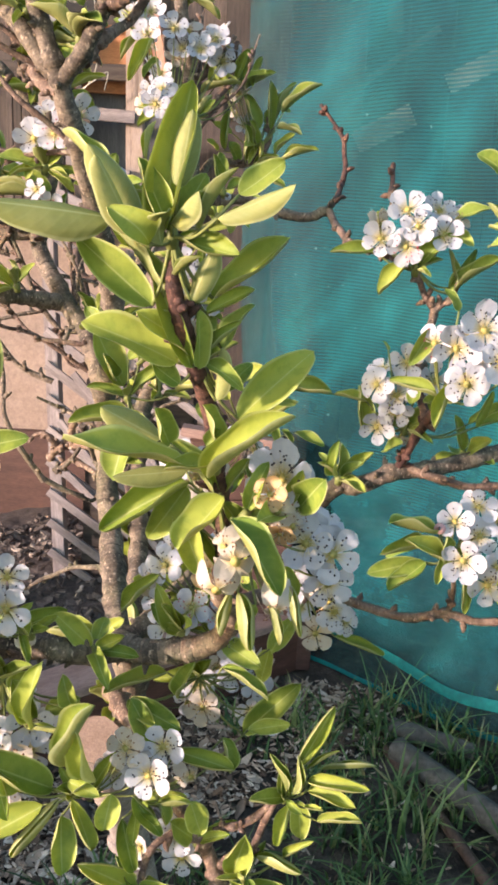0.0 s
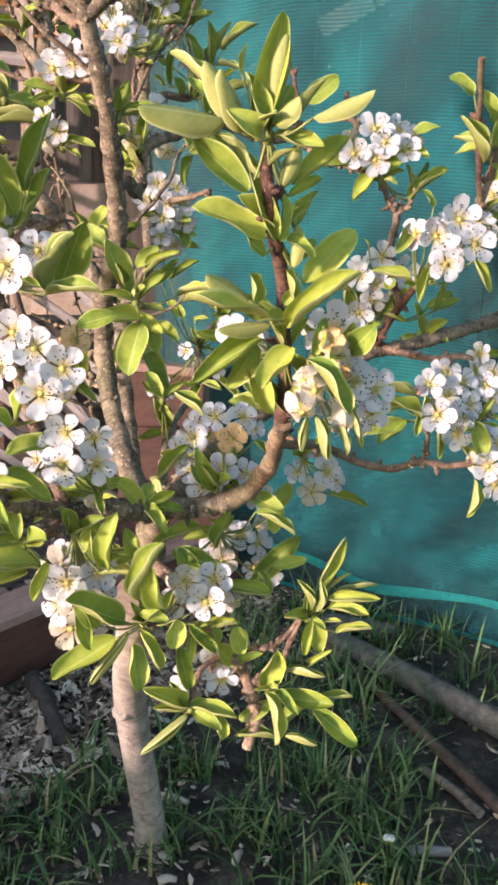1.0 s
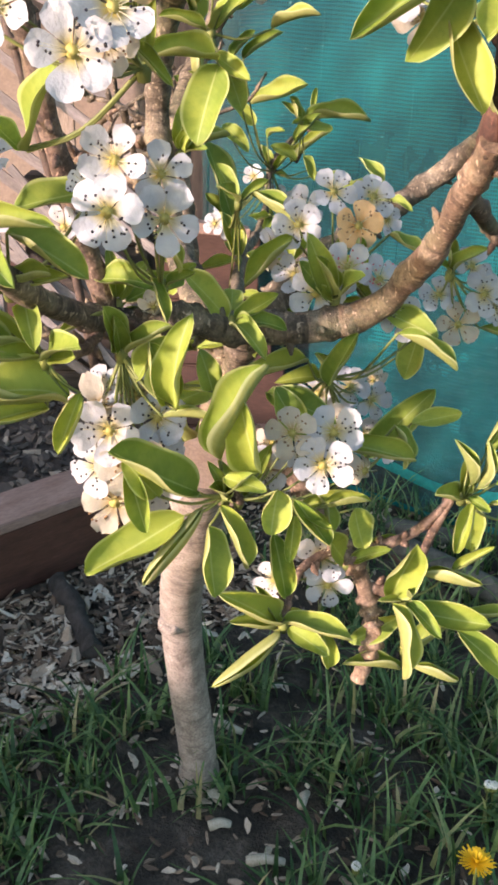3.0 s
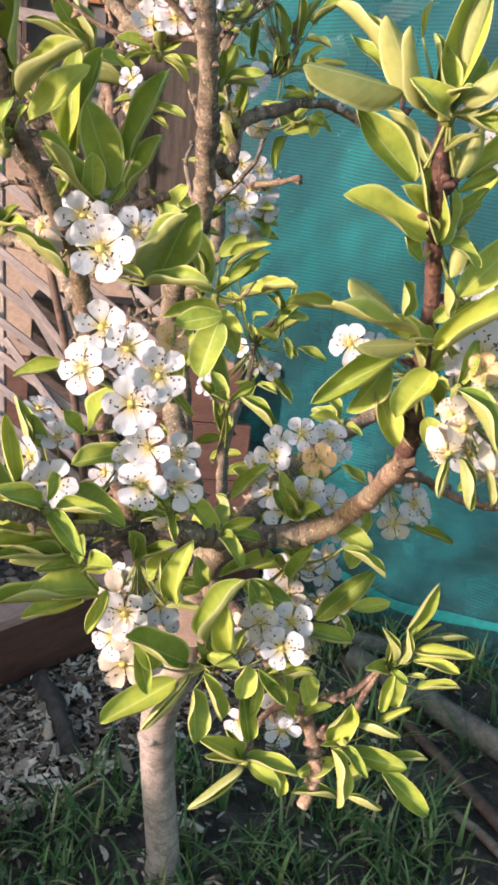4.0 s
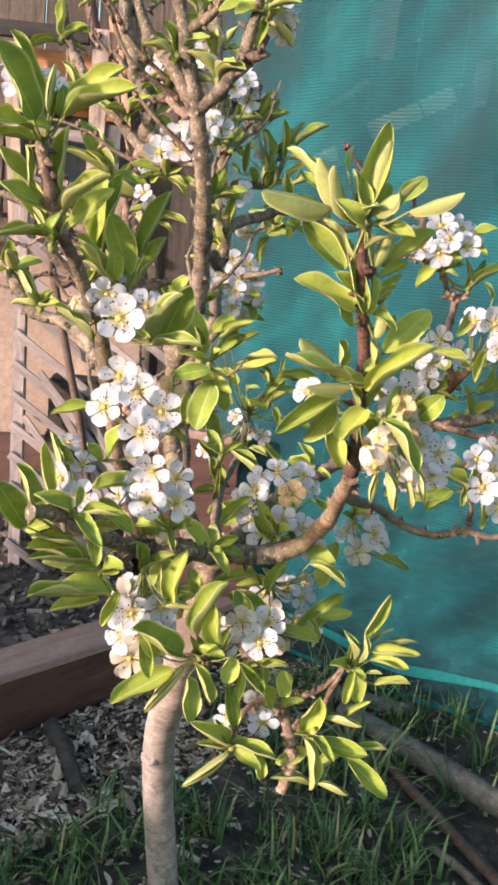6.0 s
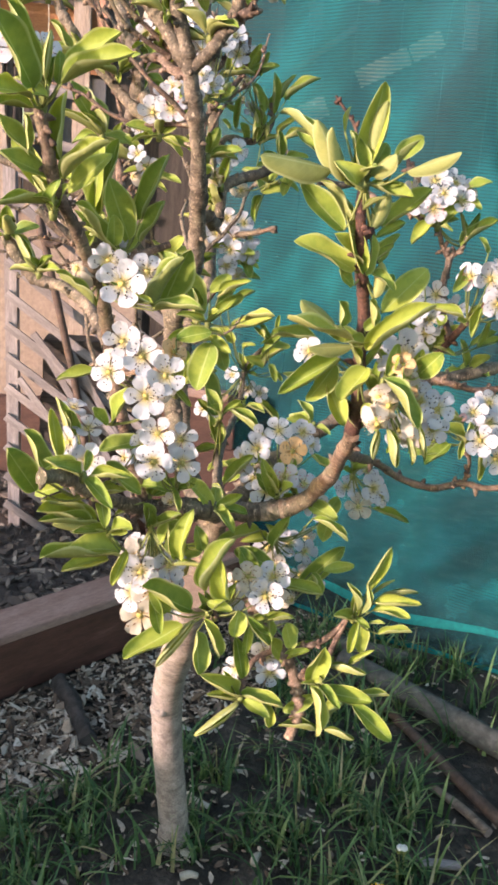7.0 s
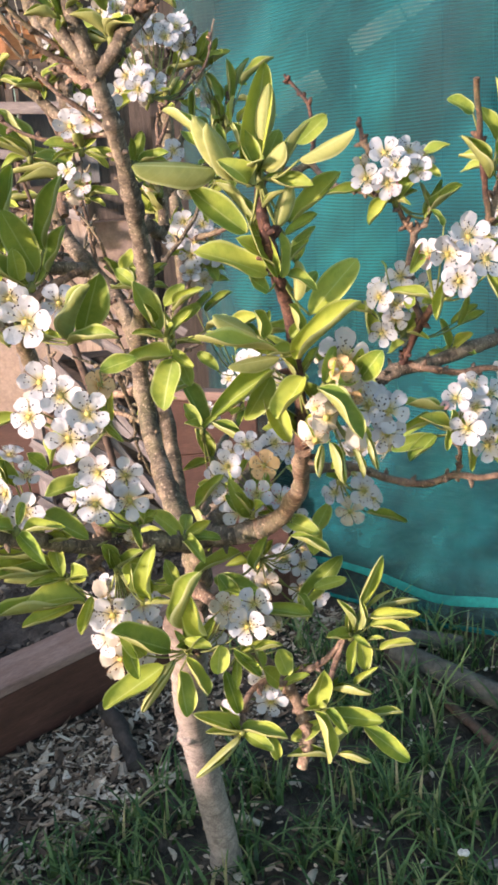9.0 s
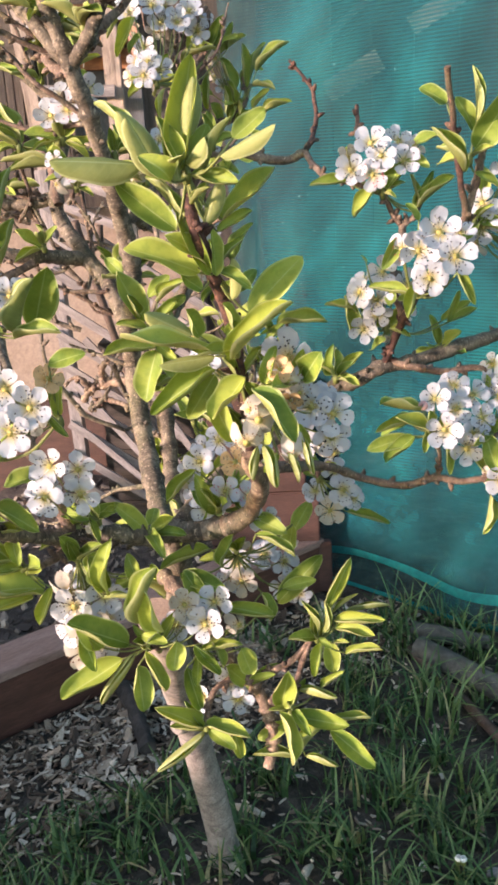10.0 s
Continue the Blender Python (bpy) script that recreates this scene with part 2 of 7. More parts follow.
def net_material():
    """Knitted green shade netting: fine cross threads with gaps between them."""
    m, t, p = nodes_of("green_netting")
    uv = t.nodes.new("ShaderNodeUVMap")
    warp = t.nodes.new("ShaderNodeTexNoise")
    warp.inputs["Scale"].default_value = 2.2
    t.links.new(uv.outputs[0], warp.inputs["Vector"])
    add = t.nodes.new("ShaderNodeVectorMath")
    add.operation = "MULTIPLY_ADD"
    t.links.new(warp.outputs["Color"], add.inputs[0])
    add.inputs[1].default_value = (0.05, 0.05, 0)
    t.links.new(uv.outputs[0], add.inputs[2])
    sep = t.nodes.new("ShaderNodeSeparateXYZ")
    t.links.new(add.outputs[0], sep.inputs[0])

    def thread(socket, per_metre):
        k = t.nodes.new("ShaderNodeMath")
        k.operation = "MULTIPLY"
        k.inputs[1].default_value = per_metre * 2 * math.pi
        t.links.new(socket, k.inputs[0])
        s = t.nodes.new("ShaderNodeMath")
        s.operation = "SINE"
        t.links.new(k.outputs[0], s.inputs[0])
        h = t.nodes.new("ShaderNodeMath")
        h.operation = "MULTIPLY_ADD"
        h.inputs[1].default_value = h.inputs[2].default_value = 0.5
        t.links.new(s.outputs[0], h.inputs[0])
        return h.outputs[0]
    mul = t.nodes.new("ShaderNodeMath")
    mul.operation = "MULTIPLY"
    t.links.new(thread(sep.outputs[0], 190), mul.inputs[0])
    t.links.new(thread(sep.outputs[1], 128), mul.inputs[1])
    hole = ramp(t, mul.outputs[0], [(0.05, grey(0.08)), (0.7, grey(1.0))])
    slack = noise_of(t, 2.6, 3, 0.5, (1, 1, 0.7))
    free = t.nodes.new("ShaderNodeMapRange")
    free.inputs["From Min"].default_value, free.inputs["From Max"].default_value = -0.31, -0.16
    free.inputs["To Min"].default_value, free.inputs["To Max"].default_value = 0.62, 0.0
    t.links.new(uv_parts(t)[1].outputs[0], free.inputs["Value"])
    open_ = mixed(t, 1.0, hole, ramp(t, slack, [(0.36, grey(0.24)), (0.62, grey(0.38))]), "MULTIPLY")
    # The sheet is more see-through towards its foot, in noisy patches.
    low = t.nodes.new("ShaderNodeMapRange")
    low.inputs["From Min"].default_value, low.inputs["From Max"].default_value = 0.10, 1.0
    low.inputs["To Min"].default_value, low.inputs["To Max"].default_value = 0.85, 0.0
    t.links.new(uv_parts(t)[1].outputs[1], low.inputs["Value"])
    worn = mixed(t, 1.0, low.outputs[0], ramp(t, noise_of(t, 7.0, 4, 0.6), [(0.38, grey(0.1)), (0.62, grey(1.0))]), "MULTIPLY")
    open_ = mixed(t, worn, open_, (0.75, 0.75, 0.75))
    gap = mixed(t, free.outputs[0], open_, (0.85, 0.85, 0.85))
    # Light and dark of the slack folds is put into the teal itself.
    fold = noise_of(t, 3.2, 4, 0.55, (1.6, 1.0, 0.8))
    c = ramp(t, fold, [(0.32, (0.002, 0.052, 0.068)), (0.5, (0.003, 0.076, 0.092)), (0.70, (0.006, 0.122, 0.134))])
    # Slanting bands of fold shading, painted over the colour.
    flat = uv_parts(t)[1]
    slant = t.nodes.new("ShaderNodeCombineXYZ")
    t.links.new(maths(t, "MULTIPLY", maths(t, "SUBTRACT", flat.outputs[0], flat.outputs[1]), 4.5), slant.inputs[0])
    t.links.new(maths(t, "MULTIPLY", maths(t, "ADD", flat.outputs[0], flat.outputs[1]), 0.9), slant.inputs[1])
    fold_shade = t.nodes.new("ShaderNodeTexNoise")
    fold_shade.inputs["Detail"].default_value = 3.0
    fold_shade.inputs["Scale"].default_value = 1.0
    t.links.new(slant.outputs[0], fold_shade.inputs["Vector"])
    c = mixed(t, 1.0, c, ramp(t, fold_shade.outputs[0], [(0.38, grey(0.72)), (0.50, grey(0.92)), (0.64, grey(1.3))]), "MULTIPLY")
    c = mixed(t, ramp(t, noise_of(t, 55, 2, 0.5), [(0.73, grey(0)), (0.78, grey(0.5))]), c, (0.16, 0.30, 0.30))
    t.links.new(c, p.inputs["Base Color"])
    p.inputs["Roughness"].default_value = 0.7
    p.inputs["Specular IOR Level"].default_value = 0.2
    tr = t.nodes.new("ShaderNodeBsdfTransparent")
    mx = t.nodes.new("ShaderNodeMixShader")
    t.links.new(gap, mx.inputs[0])
    body = t.nodes.new("ShaderNodeMixShader")
    body.inputs[0].default_value = 0.25
    tl = t.nodes.new("ShaderNodeBsdfTranslucent")
    t.links.new(c, tl.inputs["Color"])
    t.links.new(p.outputs[0], body.inputs[1])
    t.links.new(tl.outputs[0], body.inputs[2])
    t.links.new(body.outputs[0], mx.inputs[1])
    t.links.new(tr.outputs[0], mx.inputs[2])
    t.links.new(mx.outputs[0], t.nodes["Material Output"].inputs["Surface"])
    return m


NET = net_material()
HEM = translucent(surface("net_hem", [(0.3, (0.002, 0.095, 0.102)), (0.7, (0.004, 0.18, 0.175))], 9, 0.95, 0.3), 0.25, (1, 1, 1))


# ---- building helpers ----
def mesh_object(name, bm, materials, parent=None, at=(0, 0, 0), smooth=True):
    me = bpy.data.meshes.new(name)
    bm.to_mesh(me)
    bm.free()
    for m in materials if isinstance(materials, (list, tuple)) else [materials]:
        me.materials.append(m)
    if smooth:
        me.shade_smooth()
    ob = new(name, me)
    if parent:
        ob.parent = parent
    ob.location = at
    return ob


def part(name, bm, material, parent, label="", at=(0, 0, 0), smooth=True):
    ob = mesh_object(name, bm, material, parent, at, smooth)
    return tagged(ob, label) if label else ob


def thing(name, at, label, category, group="", kind=""):
    ob = new(name)
    ob.location = at
    ob.empty_display_size = 0.05
    return tagged(ob, label, category, group, kind)


def spline(points, steps):
    """Catmull-Rom through the points."""
    p = [Vector(q) for q in points]
    p = [2 * p[0] - p[1], *p, 2 * p[-1] - p[-2]]
    out = []
    for a, b, c, d in zip(p, p[1:], p[2:], p[3:]):
        for k in range(steps):
            u = k / steps
            out.append(0.5 * (2 * b + (c - a) * u + (2 * a - 5 * b + 4 * c - d) * u * u + (3 * b - a - 3 * c + d) * u ** 3))
    out.append(p[-2])
    return out


def tube(bm, points, radii, sides=10, rough=0.0, slot=0, cap_slot=None, uv=None):
    """A tapered tube along the points, with slight swellings, closed at both ends."""
    rings, side, run = [], Vector((1, 0, 0)), 0.0
    for k, p in enumerate(points):
        way = (points[min(k + 1, len(points) - 1)] - points[max(k - 1, 0)]).normalized()
        side = side - way * side.dot(way)
        side = side.normalized() if side.length > 1e-4 else way.orthogonal().normalized()
        other = way.cross(side)
        if k:
            run += (p - points[k - 1]).length
        ring = []
        for j in range(sides):
            a = 2 * math.pi * j / sides
            r = radii[k]
            if rough:
                r *= 1 + rough * noise.noise(Vector((p.x * 45 + math.cos(a) * 1.3, p.y * 45 + math.sin(a) * 1.3, p.z * 45)))
            ring.append(bm.verts.new(p + r * (math.cos(a) * side + math.sin(a) * other)))
        rings.append((ring, run))
    layer = bm.loops.layers.uv.verify() if uv else None
    for (r0, u0), (r1, u1) in zip(rings, rings[1:]):
        for j in range(sides):
            f = bm.faces.new((r0[j], r0[(j + 1) % sides], r1[(j + 1) % sides], r1[j]))
            f.material_index = slot
            if layer:
                for loop, (a, u) in zip(f.loops, ((j, u0), (j + 1, u0), (j + 1, u1), (j, u1))):
                    loop[layer].uv = (0.02 * abs((a / sides) * 2 - 1), u)
    for ring, flip in ((rings[0][0], True), (rings[-1][0], False)):
        if cap_slot:
            ring = [bm.verts.new(v.co) for v in ring]
        f = bm.faces.new(ring[::-1] if flip else ring)
        f.material_index = slot if cap_slot is None else cap_slot


def box(bm, size, at=(0, 0, 0), bevel=0.0):
    made = bmesh.ops.create_cube(bm, size=1.0, matrix=Matrix.Translation(at) @ Matrix.Diagonal((*size, 1)))
    if bevel:
        es = list({e for v in made["verts"] for e in v.link_edges})
        bmesh.ops.bevel(bm, geom=es, offset=bevel, segments=2, affect="EDGES")


def slab(size, bevel=0.004):
    bm = bmesh.new()
    box(bm, size, (0, 0, 0), bevel)
    return bm


def board(name, a, b, width, thick, material, parent, up=(0, 0, 1), label="", bevel=0.002):
    """A sawn board from a to b (relative to its parent); width along up, thick across."""
    a, b = Vector(a), Vector(b)
    x = (b - a).normalized()
    y = Vector(up).cross(x).normalized()
    z = x.cross(y)
    ob = part(name, slab(((b - a).length, thick, width), bevel), material, parent, label, smooth=False)
    ob.matrix_local = Matrix.Translation((a + b) / 2) @ Matrix((x, y, z)).transposed().to_4x4()
    return ob


# ---- setting: ground ----
def build_ground():
    bm = bmesh.new()
    n, half = 90, 4.0
    grid = {}
    for i in range(n + 1):
        for j in range(n + 1):
            x, y = -half + 2 * half * i / n, -2.0 + 2 * half * j / n
            z = 0.010 * noise.noise(Vector((x * 2.2, y * 2.2, 0))) + 0.006 * noise.noise(Vector((x * 11, y * 11, 3)))
            grid[i, j] = bm.verts.new((x, y, z - 0.006))
    for i in range(n):
        for j in range(n):
            bm.faces.new((grid[i, j], grid[i + 1, j], grid[i + 1, j + 1], grid[i, j + 1]))
    far = bmesh.ops.extrude_edge_only(bm, edges=[e for e in bm.edges if e.is_boundary])
    for v in far["geom"]:
        if isinstance(v, bmesh.types.BMVert):
            d = Vector((v.co.x, v.co.y - 2, 0))
            v.co = Vector((v.co.x, v.co.y, -0.02)) + d * 120
    return tagged(mesh_object("ground", bm, SOIL), "dark soil ground with litter under grass", "ground", kind="structure")


ground = build_ground()

# ---- setting: raised bed, netting, fence ----
BED_A, BED_B = Vector((-1.05, 1.050, 0)), Vector((0.135, 2.060, 0))
ALONG = (BED_B - BED_A).normalized()
INWARD = Vector((-ALONG.y, ALONG.x, 0))


def build_bed():
    bed = thing("raised_bed", BED_A, "dark brown boarded raised garden bed with a paler top rail", "raised bed")
    length = (BED_B - BED_A).length
    end = ALONG * length
    board("board", Vector((0, 0, 0.068)), end + Vector((0, 0, 0.068)), 0.136, 0.03, BED_WOOD, bed)
    board("top_rail", INWARD * 0.04 + Vector((0, 0, 0.146)), INWARD * 0.04 + end + Vector((0, 0, 0.146)), 0.02, 0.115, RAIL_WOOD, bed, label="worn pale brown top rail")
    board("end_board", end + INWARD * 0.06 + Vector((0, 0, 0.07)) - ALONG * 0.02, end + INWARD * 0.9 + Vector((0, 0, 0.07)) - ALONG * 0.02, 0.13, 0.03, BED_WOOD, bed)
    bm = bmesh.new()
    n = 40
    grid = {}
    for i in range(n + 1):
        for j in range(n + 1):
            p = ALONG * (0.02 + (length - 0.06) * i / n) + INWARD * (0.03 + 1.2 * j / n)
            z = 0.085 + 0.03 * noise.noise(p * 6) + 0.012 * noise.noise(p * 26)
            grid[i, j] = bm.verts.new(p + Vector((0, 0, z)))
    for i in range(n):
        for j in range(n):
            bm.faces.new((grid[i, j], grid[i + 1, j], grid[i + 1, j + 1], grid[i, j + 1]))
    tagged(mesh_object("bed_soil", bm, BED_SOIL, None, BED_A), "dark crumbly soil filling the raised bed", "soil", kind="stuff")


build_bed()

NET_FOOT = Vector((0.18, 2.115, 0))
NET_ALONG = Vector((0.79, -0.613, 0)).normalized()
NET_OUT = Vector((-0.613, -0.79, 0)).normalized()


def net_point(u, z):
    """The sheet hangs in slack folds and is gathered towards its foot."""
    sway = 0.030 * noise.noise(Vector((u * 2.1, z * 1.1, 1.0))) + 0.014 * noise.noise(Vector((u * 6 + z * 2, z * 2.5, 7.0)))
    sway += 0.012 * math.sin(u * 9 + z * 3.2 + 2 * noise.noise(Vector((u, z, 4))))
    foot = max(0.0, 0.16 - z) / 0.16
    return NET_ALONG * u + Vector((0, 0, z)) + NET_OUT * (sway * (1 - 0.5 * foot) + 0.05 * foot * foot)


def build_net():
    net = thing("shade_net", NET_FOOT, "translucent teal green shade netting hung in slack folds", "netting")
    bm = bmesh.new()
    uv = bm.loops.layers.uv.verify()
    nu, nz, u0, u1, z0, z1 = 130, 80, -0.31, 2.4, 0.012, 1.80
    grid = {}
    for i in range(nu + 1):
        for j in range(nz + 1):
            u = u0 + (u1 - u0) * i / nu
            z = z0 + (z1 - z0) * (j / nz) ** 1.25
            grid[i, j] = (bm.verts.new(net_point(u, z)), (u, z))
    for i in range(nu):
        for j in range(nz):
            q = [grid[i, j], grid[i + 1, j], grid[i + 1, j + 1], grid[i, j + 1]]
            f = bm.faces.new([v for v, _ in q])
            for loop, (_, c) in zip(f.loops, q):
                loop[uv].uv = c
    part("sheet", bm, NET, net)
    for name, base, tall, wave in (("hem", 0.080, 0.021, 0.018), ("bottom_edge", 0.014, 0.010, 0.004)):
        bm = bmesh.new()
        rows = []
        for i in range(161):
            u = -0.2 + 2.4 * i / 160
            z = base + wave * math.cos((u - 0.1) * 10.1) + 0.5 * wave * noise.noise(Vector((u * 3, base * 40, 0)))
            t = tall * (1 + 0.5 * noise.noise(Vector((u * 5, 9, base))))
            rows.append([bm.verts.new(net_point(u, z + t * k) + NET_OUT * (0.006 + 0.003 * math.sin(k * 3.14))) for k in (0, 0.5, 1)])
        for a, b in zip(rows, rows[1:]):
            for k in (0, 1):
                bm.faces.new((a[k], b[k], b[k + 1], a[k + 1]))
        part(name, bm, HEM, net, "brighter teal folded hem")


build_net()


def behind(u, z, back):
    return NET_FOOT + NET_ALONG * u + Vector((0, 0, z)) - NET_OUT * back


def build_background():
    for a, c, wid in (((0.595, 3.41, 1.583), (0.785, 3.41, 1.688), 0.070), ((0.800, 3.42, 1.695), (0.915, 3.42, 1.765), 0.066), ((0.280, 3.41, 1.372), (0.478, 3.41, 1.478), 0.080)):
        b = thing("pale_board", a, "pale sawn board propped behind the netting", "board", "boards behind the netting")
        board("plank", (0, 0, 0), Vector(c) - Vector(a), wid, 0.02, PALE_BOARD, b)
    for a, c, wid in (((0.20, 3.1, 1.483), (0.50, 3.1, 1.714), 0.022), ((0.36, 3.12, 1.70), (0.345, 3.12, 2.0), 0.05), ((0.53, 3.12, 1.80), (0.54, 3.12, 2.1), 0.10),
                      ((0.93, 3.12, 1.68), (0.92, 3.12, 1.84), 0.05)):
        b = thing("grey_board", a, "greyed board leaning behind the netting", "board", "grey boards behind the netting")
        board("plank", (0, 0, 0), Vector(c) - Vector(a), wid, 0.02, SLATE, b)
    shed = thing("shed_wall", behind(-2.0, 0, 1.9), "dark board wall of a shed behind the netting", "wall", kind="structure")
    for k in range(27):
        a = NET_ALONG * (0.22 * k)
        board("plank", a, a + Vector((0, 0, 2.6)), 0.215, 0.025, SHED_WOOD, shed, up=NET_ALONG)


build_background()


def build_fence():
    fence = thing("wooden_fence", (-0.65, 2.8, 0), "weathered grey wooden fence of upright boards", "fence")
    for k, (x, wid, top) in enumerate(((-1.02, 0.15, 1.62), (-0.86, 0.14, 1.50), (-0.73, 0.10, 1.48), (-1.2, 0.16, 1.6), (-1.38, 0.16, 1.55))):
        board("board", (x + 0.65, 0.02, 1.03), (x + 0.65 + 0.01 * (k % 3), 0.02, top), wid, 0.022, DARK_WOOD, fence, up=(1, 0, 0))
    board("post", (0.0, -0.046, 0.99), (-0.045, -0.05, 1.63), 0.045, 0.045, POST_WOOD, fence, up=(1, 0, 0), label="pale bare wooden post")
    post = board("post", (0.235, -0.02, 0.0), (0.225, -0.02, 1.705), 0.052, 0.03, POST_WOOD, fence, up=(1, 0, 0), label="weathered grey post with a knot hole")
    bm = bmesh.new()
    tube(bm, [Vector((0.79, -0.012, 0.002)), Vector((0.79, -0.0165, 0.002))], [0.009, 0.009], 10)
    part("knot_hole", bm, SHED_WOOD, post, "dark knot hole")
    board("batten", (0.318, -0.01, 1.42), (0.258, -0.01, 1.75), 0.034, 0.02, PINK_WOOD, fence, up=(1, 0, 0), label="salmon pink batten")
    bm = bmesh.new()
    pts = [Vector((0.252, 0.02, 1.50)), Vector((0.20, 0.015, 1.70)), Vector((0.145, 0.01, 1.92))]
    tube(bm, spline(pts, 3), [0.019] * 7, 10, 0.03)
    part("pipe", bm, RED_BOARD, fence, "red-brown painted downpipe")
    board("rail", (-0.75, 0.0, 1.50), (0.22, -0.01, 1.50), 0.045, 0.03, DARK_WOOD, fence, label="dark horizontal rail")
    for k in range(9):
        board("slat", (-0.148 + 0.026 * k, -0.035, 1.12), (-0.145 + 0.026 * k, -0.035, 1.49), 0.018, 0.012, DARK_WOOD, fence, up=(1, 0, 0), label="narrow dark weathered slat", bevel=0.001)
    board("rail", (0.015, -0.058, 1.048), (0.22, -0.058, 0.962), 0.026, 0.02, LATH_WOOD, fence, label="pale sloping rail")
    twine = thing("twine", (-0.53, 2.70, 1.47), "thin white twine hanging in a loop from the beam", "string")
    bm = bmesh.new()
    pts = spline([(0.0, 0.0, 0.22), (0.012, -0.004, 0.12), (0.006, 0.0, 0.03), (-0.02, -0.004, -0.02), (-0.045, 0.0, -0.035), (0.01, -0.006, 0.0), (0.04, 0.0, 0.02), (0.03, 0.0, -0.03)], 5)
    tube(bm, pts, [0.0013] * len(pts), 5)
    part("cord", bm, PALE_BOARD, twine)
    board("beam", (-0.4, -0.05, 1.66), (0.19, -0.05, 1.675), 0.045, 0.04, SHED_WOOD, fence, label="blackened horizontal beam")
    board("rail", (-0.01, -0.06, 1.386), (0.235, -0.06, 1.374), 0.035, 0.02, LATH_WOOD, fence, label="pale horizontal rail")
    board("rail", (-0.005, -0.064, 1.256), (0.22, -0.064, 1.21), 0.028, 0.02, LATH_WOOD, fence, label="pale sloping rail")
    board("rail", (-0.005, -0.06, 1.153), (0.24, -0.06, 1.048), 0.03, 0.02, LATH_WOOD, fence, label="pale sloping rail")
    board("panel", (-0.05, 0.05, 1.545), (0.295, 0.05, 1.540), 0.19, 0.02, PLY, fence, label="orange brown plywood panel")
    board("panel", (0.07, 0.08, 1.30), (0.30, 0.08, 1.30), 0.30, 0.02, SLATE, fence, label="slate grey board")
    board("board", (0.33, 0.1, 1.03), (0.33, 0.1, 1.9), 0.16, 0.02, DARK_WOOD, fence, up=(1, 0, 0))
    for k in range(2):
        board("board", (0.56 + 0.165 * k, 0.1, 0.1), (0.56 + 0.165 * k, 0.1, 2.2), 0.16, 0.02, DARK_WOOD, fence, up=(1, 0, 0))
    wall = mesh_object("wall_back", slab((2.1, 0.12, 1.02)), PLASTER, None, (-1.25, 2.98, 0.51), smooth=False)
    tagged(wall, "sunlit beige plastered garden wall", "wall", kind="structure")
    # Dark red-brown slab in front of the wall's lowest 0.36 m.
    base = mesh_object("wall_base", slab((2.1, 0.04, 0.36)), RED_BOARD, None, (-1.25, 2.897, 0.18), smooth=False)
    tagged(base, "dark red-brown strip along the foot of the wall", "wall", kind="structure")
    trellis = thing("trellis", (-0.562, 2.33, 0), "leaning grey wooden lath trellis in front of the wall", "trellis")
    board("stile", (0.010, 0.016, 0.0), (-0.014, 0.016, 1.156), 0.035, 0.045, LATH_WOOD, trellis, up=(1, 0, 0))
    for k in range(12):
        z = 1.068 - 0.0897 * k
        run = min(0.475, (z - 0.01) / 0.72)
        board("lath", (-0.018, -0.013, z), (-0.018 + run, -0.013, z - 0.72 * run), 0.024, 0.009, LATH_WOOD, trellis, bevel=0.001)
    for x0, z0, x1, z1 in ((0.059, 0.692, 0.304, 0.398), (0.042, 0.407, 0.304, 0.150), (0.085, 0.656, 0.374, 0.180), (0.164, 0.648, 0.427, 0.197), (0.02, 0.56, 0.36, 0.12)):
        board("lath", (x0, -0.030, z0), (x1, -0.034, z1), 0.020, 0.009, LATH_WOOD, trellis, bevel=0.001)
    crate = thing("crate", (-0.50, 2.42, 0), "dark brown wooden crate beside the trellis", "crate")
    for k in range(4):
        part("plank", slab((0.30, 0.11, 0.163)), DARK_WOOD, crate, at=(0.15 + 0.006 * k, 0, 0.083 + 0.167 * k), smooth=False)
    hook = thing("metal_hook", (-0.439, 2.28, 0), "rusty bent metal hook rod leaning on the trellis", "hook")
    bm = bmesh.new()
    pts = spline([(0.15, 0, 0.0), (0.105, 0, 0.30), (0.061, 0, 0.549), (0.018, 0, 0.730), (-0.018, 0, 0.883), (-0.049, 0, 1.020)], 5)
    tube(bm, pts, [0.011] * len(pts), 8, 0.1)
    part("rod", bm, RUST, hook)
    bm = bmesh.new()
    pts = spline([(-0.049, 0, 1.020), (-0.040, -0.01, 0.970), (-0.013, -0.01, 0.945), (0.013, -0.01, 0.962), (0.019, -0.01, 1.006)], 5)
    tube(bm, pts, [0.010] * len(pts), 8, 0.1)
    part("crook", bm, RUST, hook)
    red = thing("garden_box", (-0.16, 2.05, 0), "red-brown painted garden box with a slanting side", "box")
    for k, run in enumerate((0.325, 0.295, 0.262, 0.225)):
        part("board", slab((run, 0.03, 0.148)), RED_BOARD, red, at=(run / 2, 0, 0.075 + 0.151 * k), smooth=False)
    board("rim", (-0.02, -0.004, 0.622), (0.20, -0.004, 0.600), 0.022, 0.045, RAIL_WOOD, red, label="worn pale rim")


build_fence()


def build_shed():
    shed = thing("dark_shed", (-1.2, 3.5, 0), "dark boarded shed wall behind the fence", "wall", kind="structure")
    for k in range(16):
        board("plank", (-1.6 + 0.2 * k, 0, 0), (-1.6 + 0.2 * k, 0, 3.0), 0.195, 0.025, DARK_WOOD, shed, up=(1, 0, 0))


build_shed()


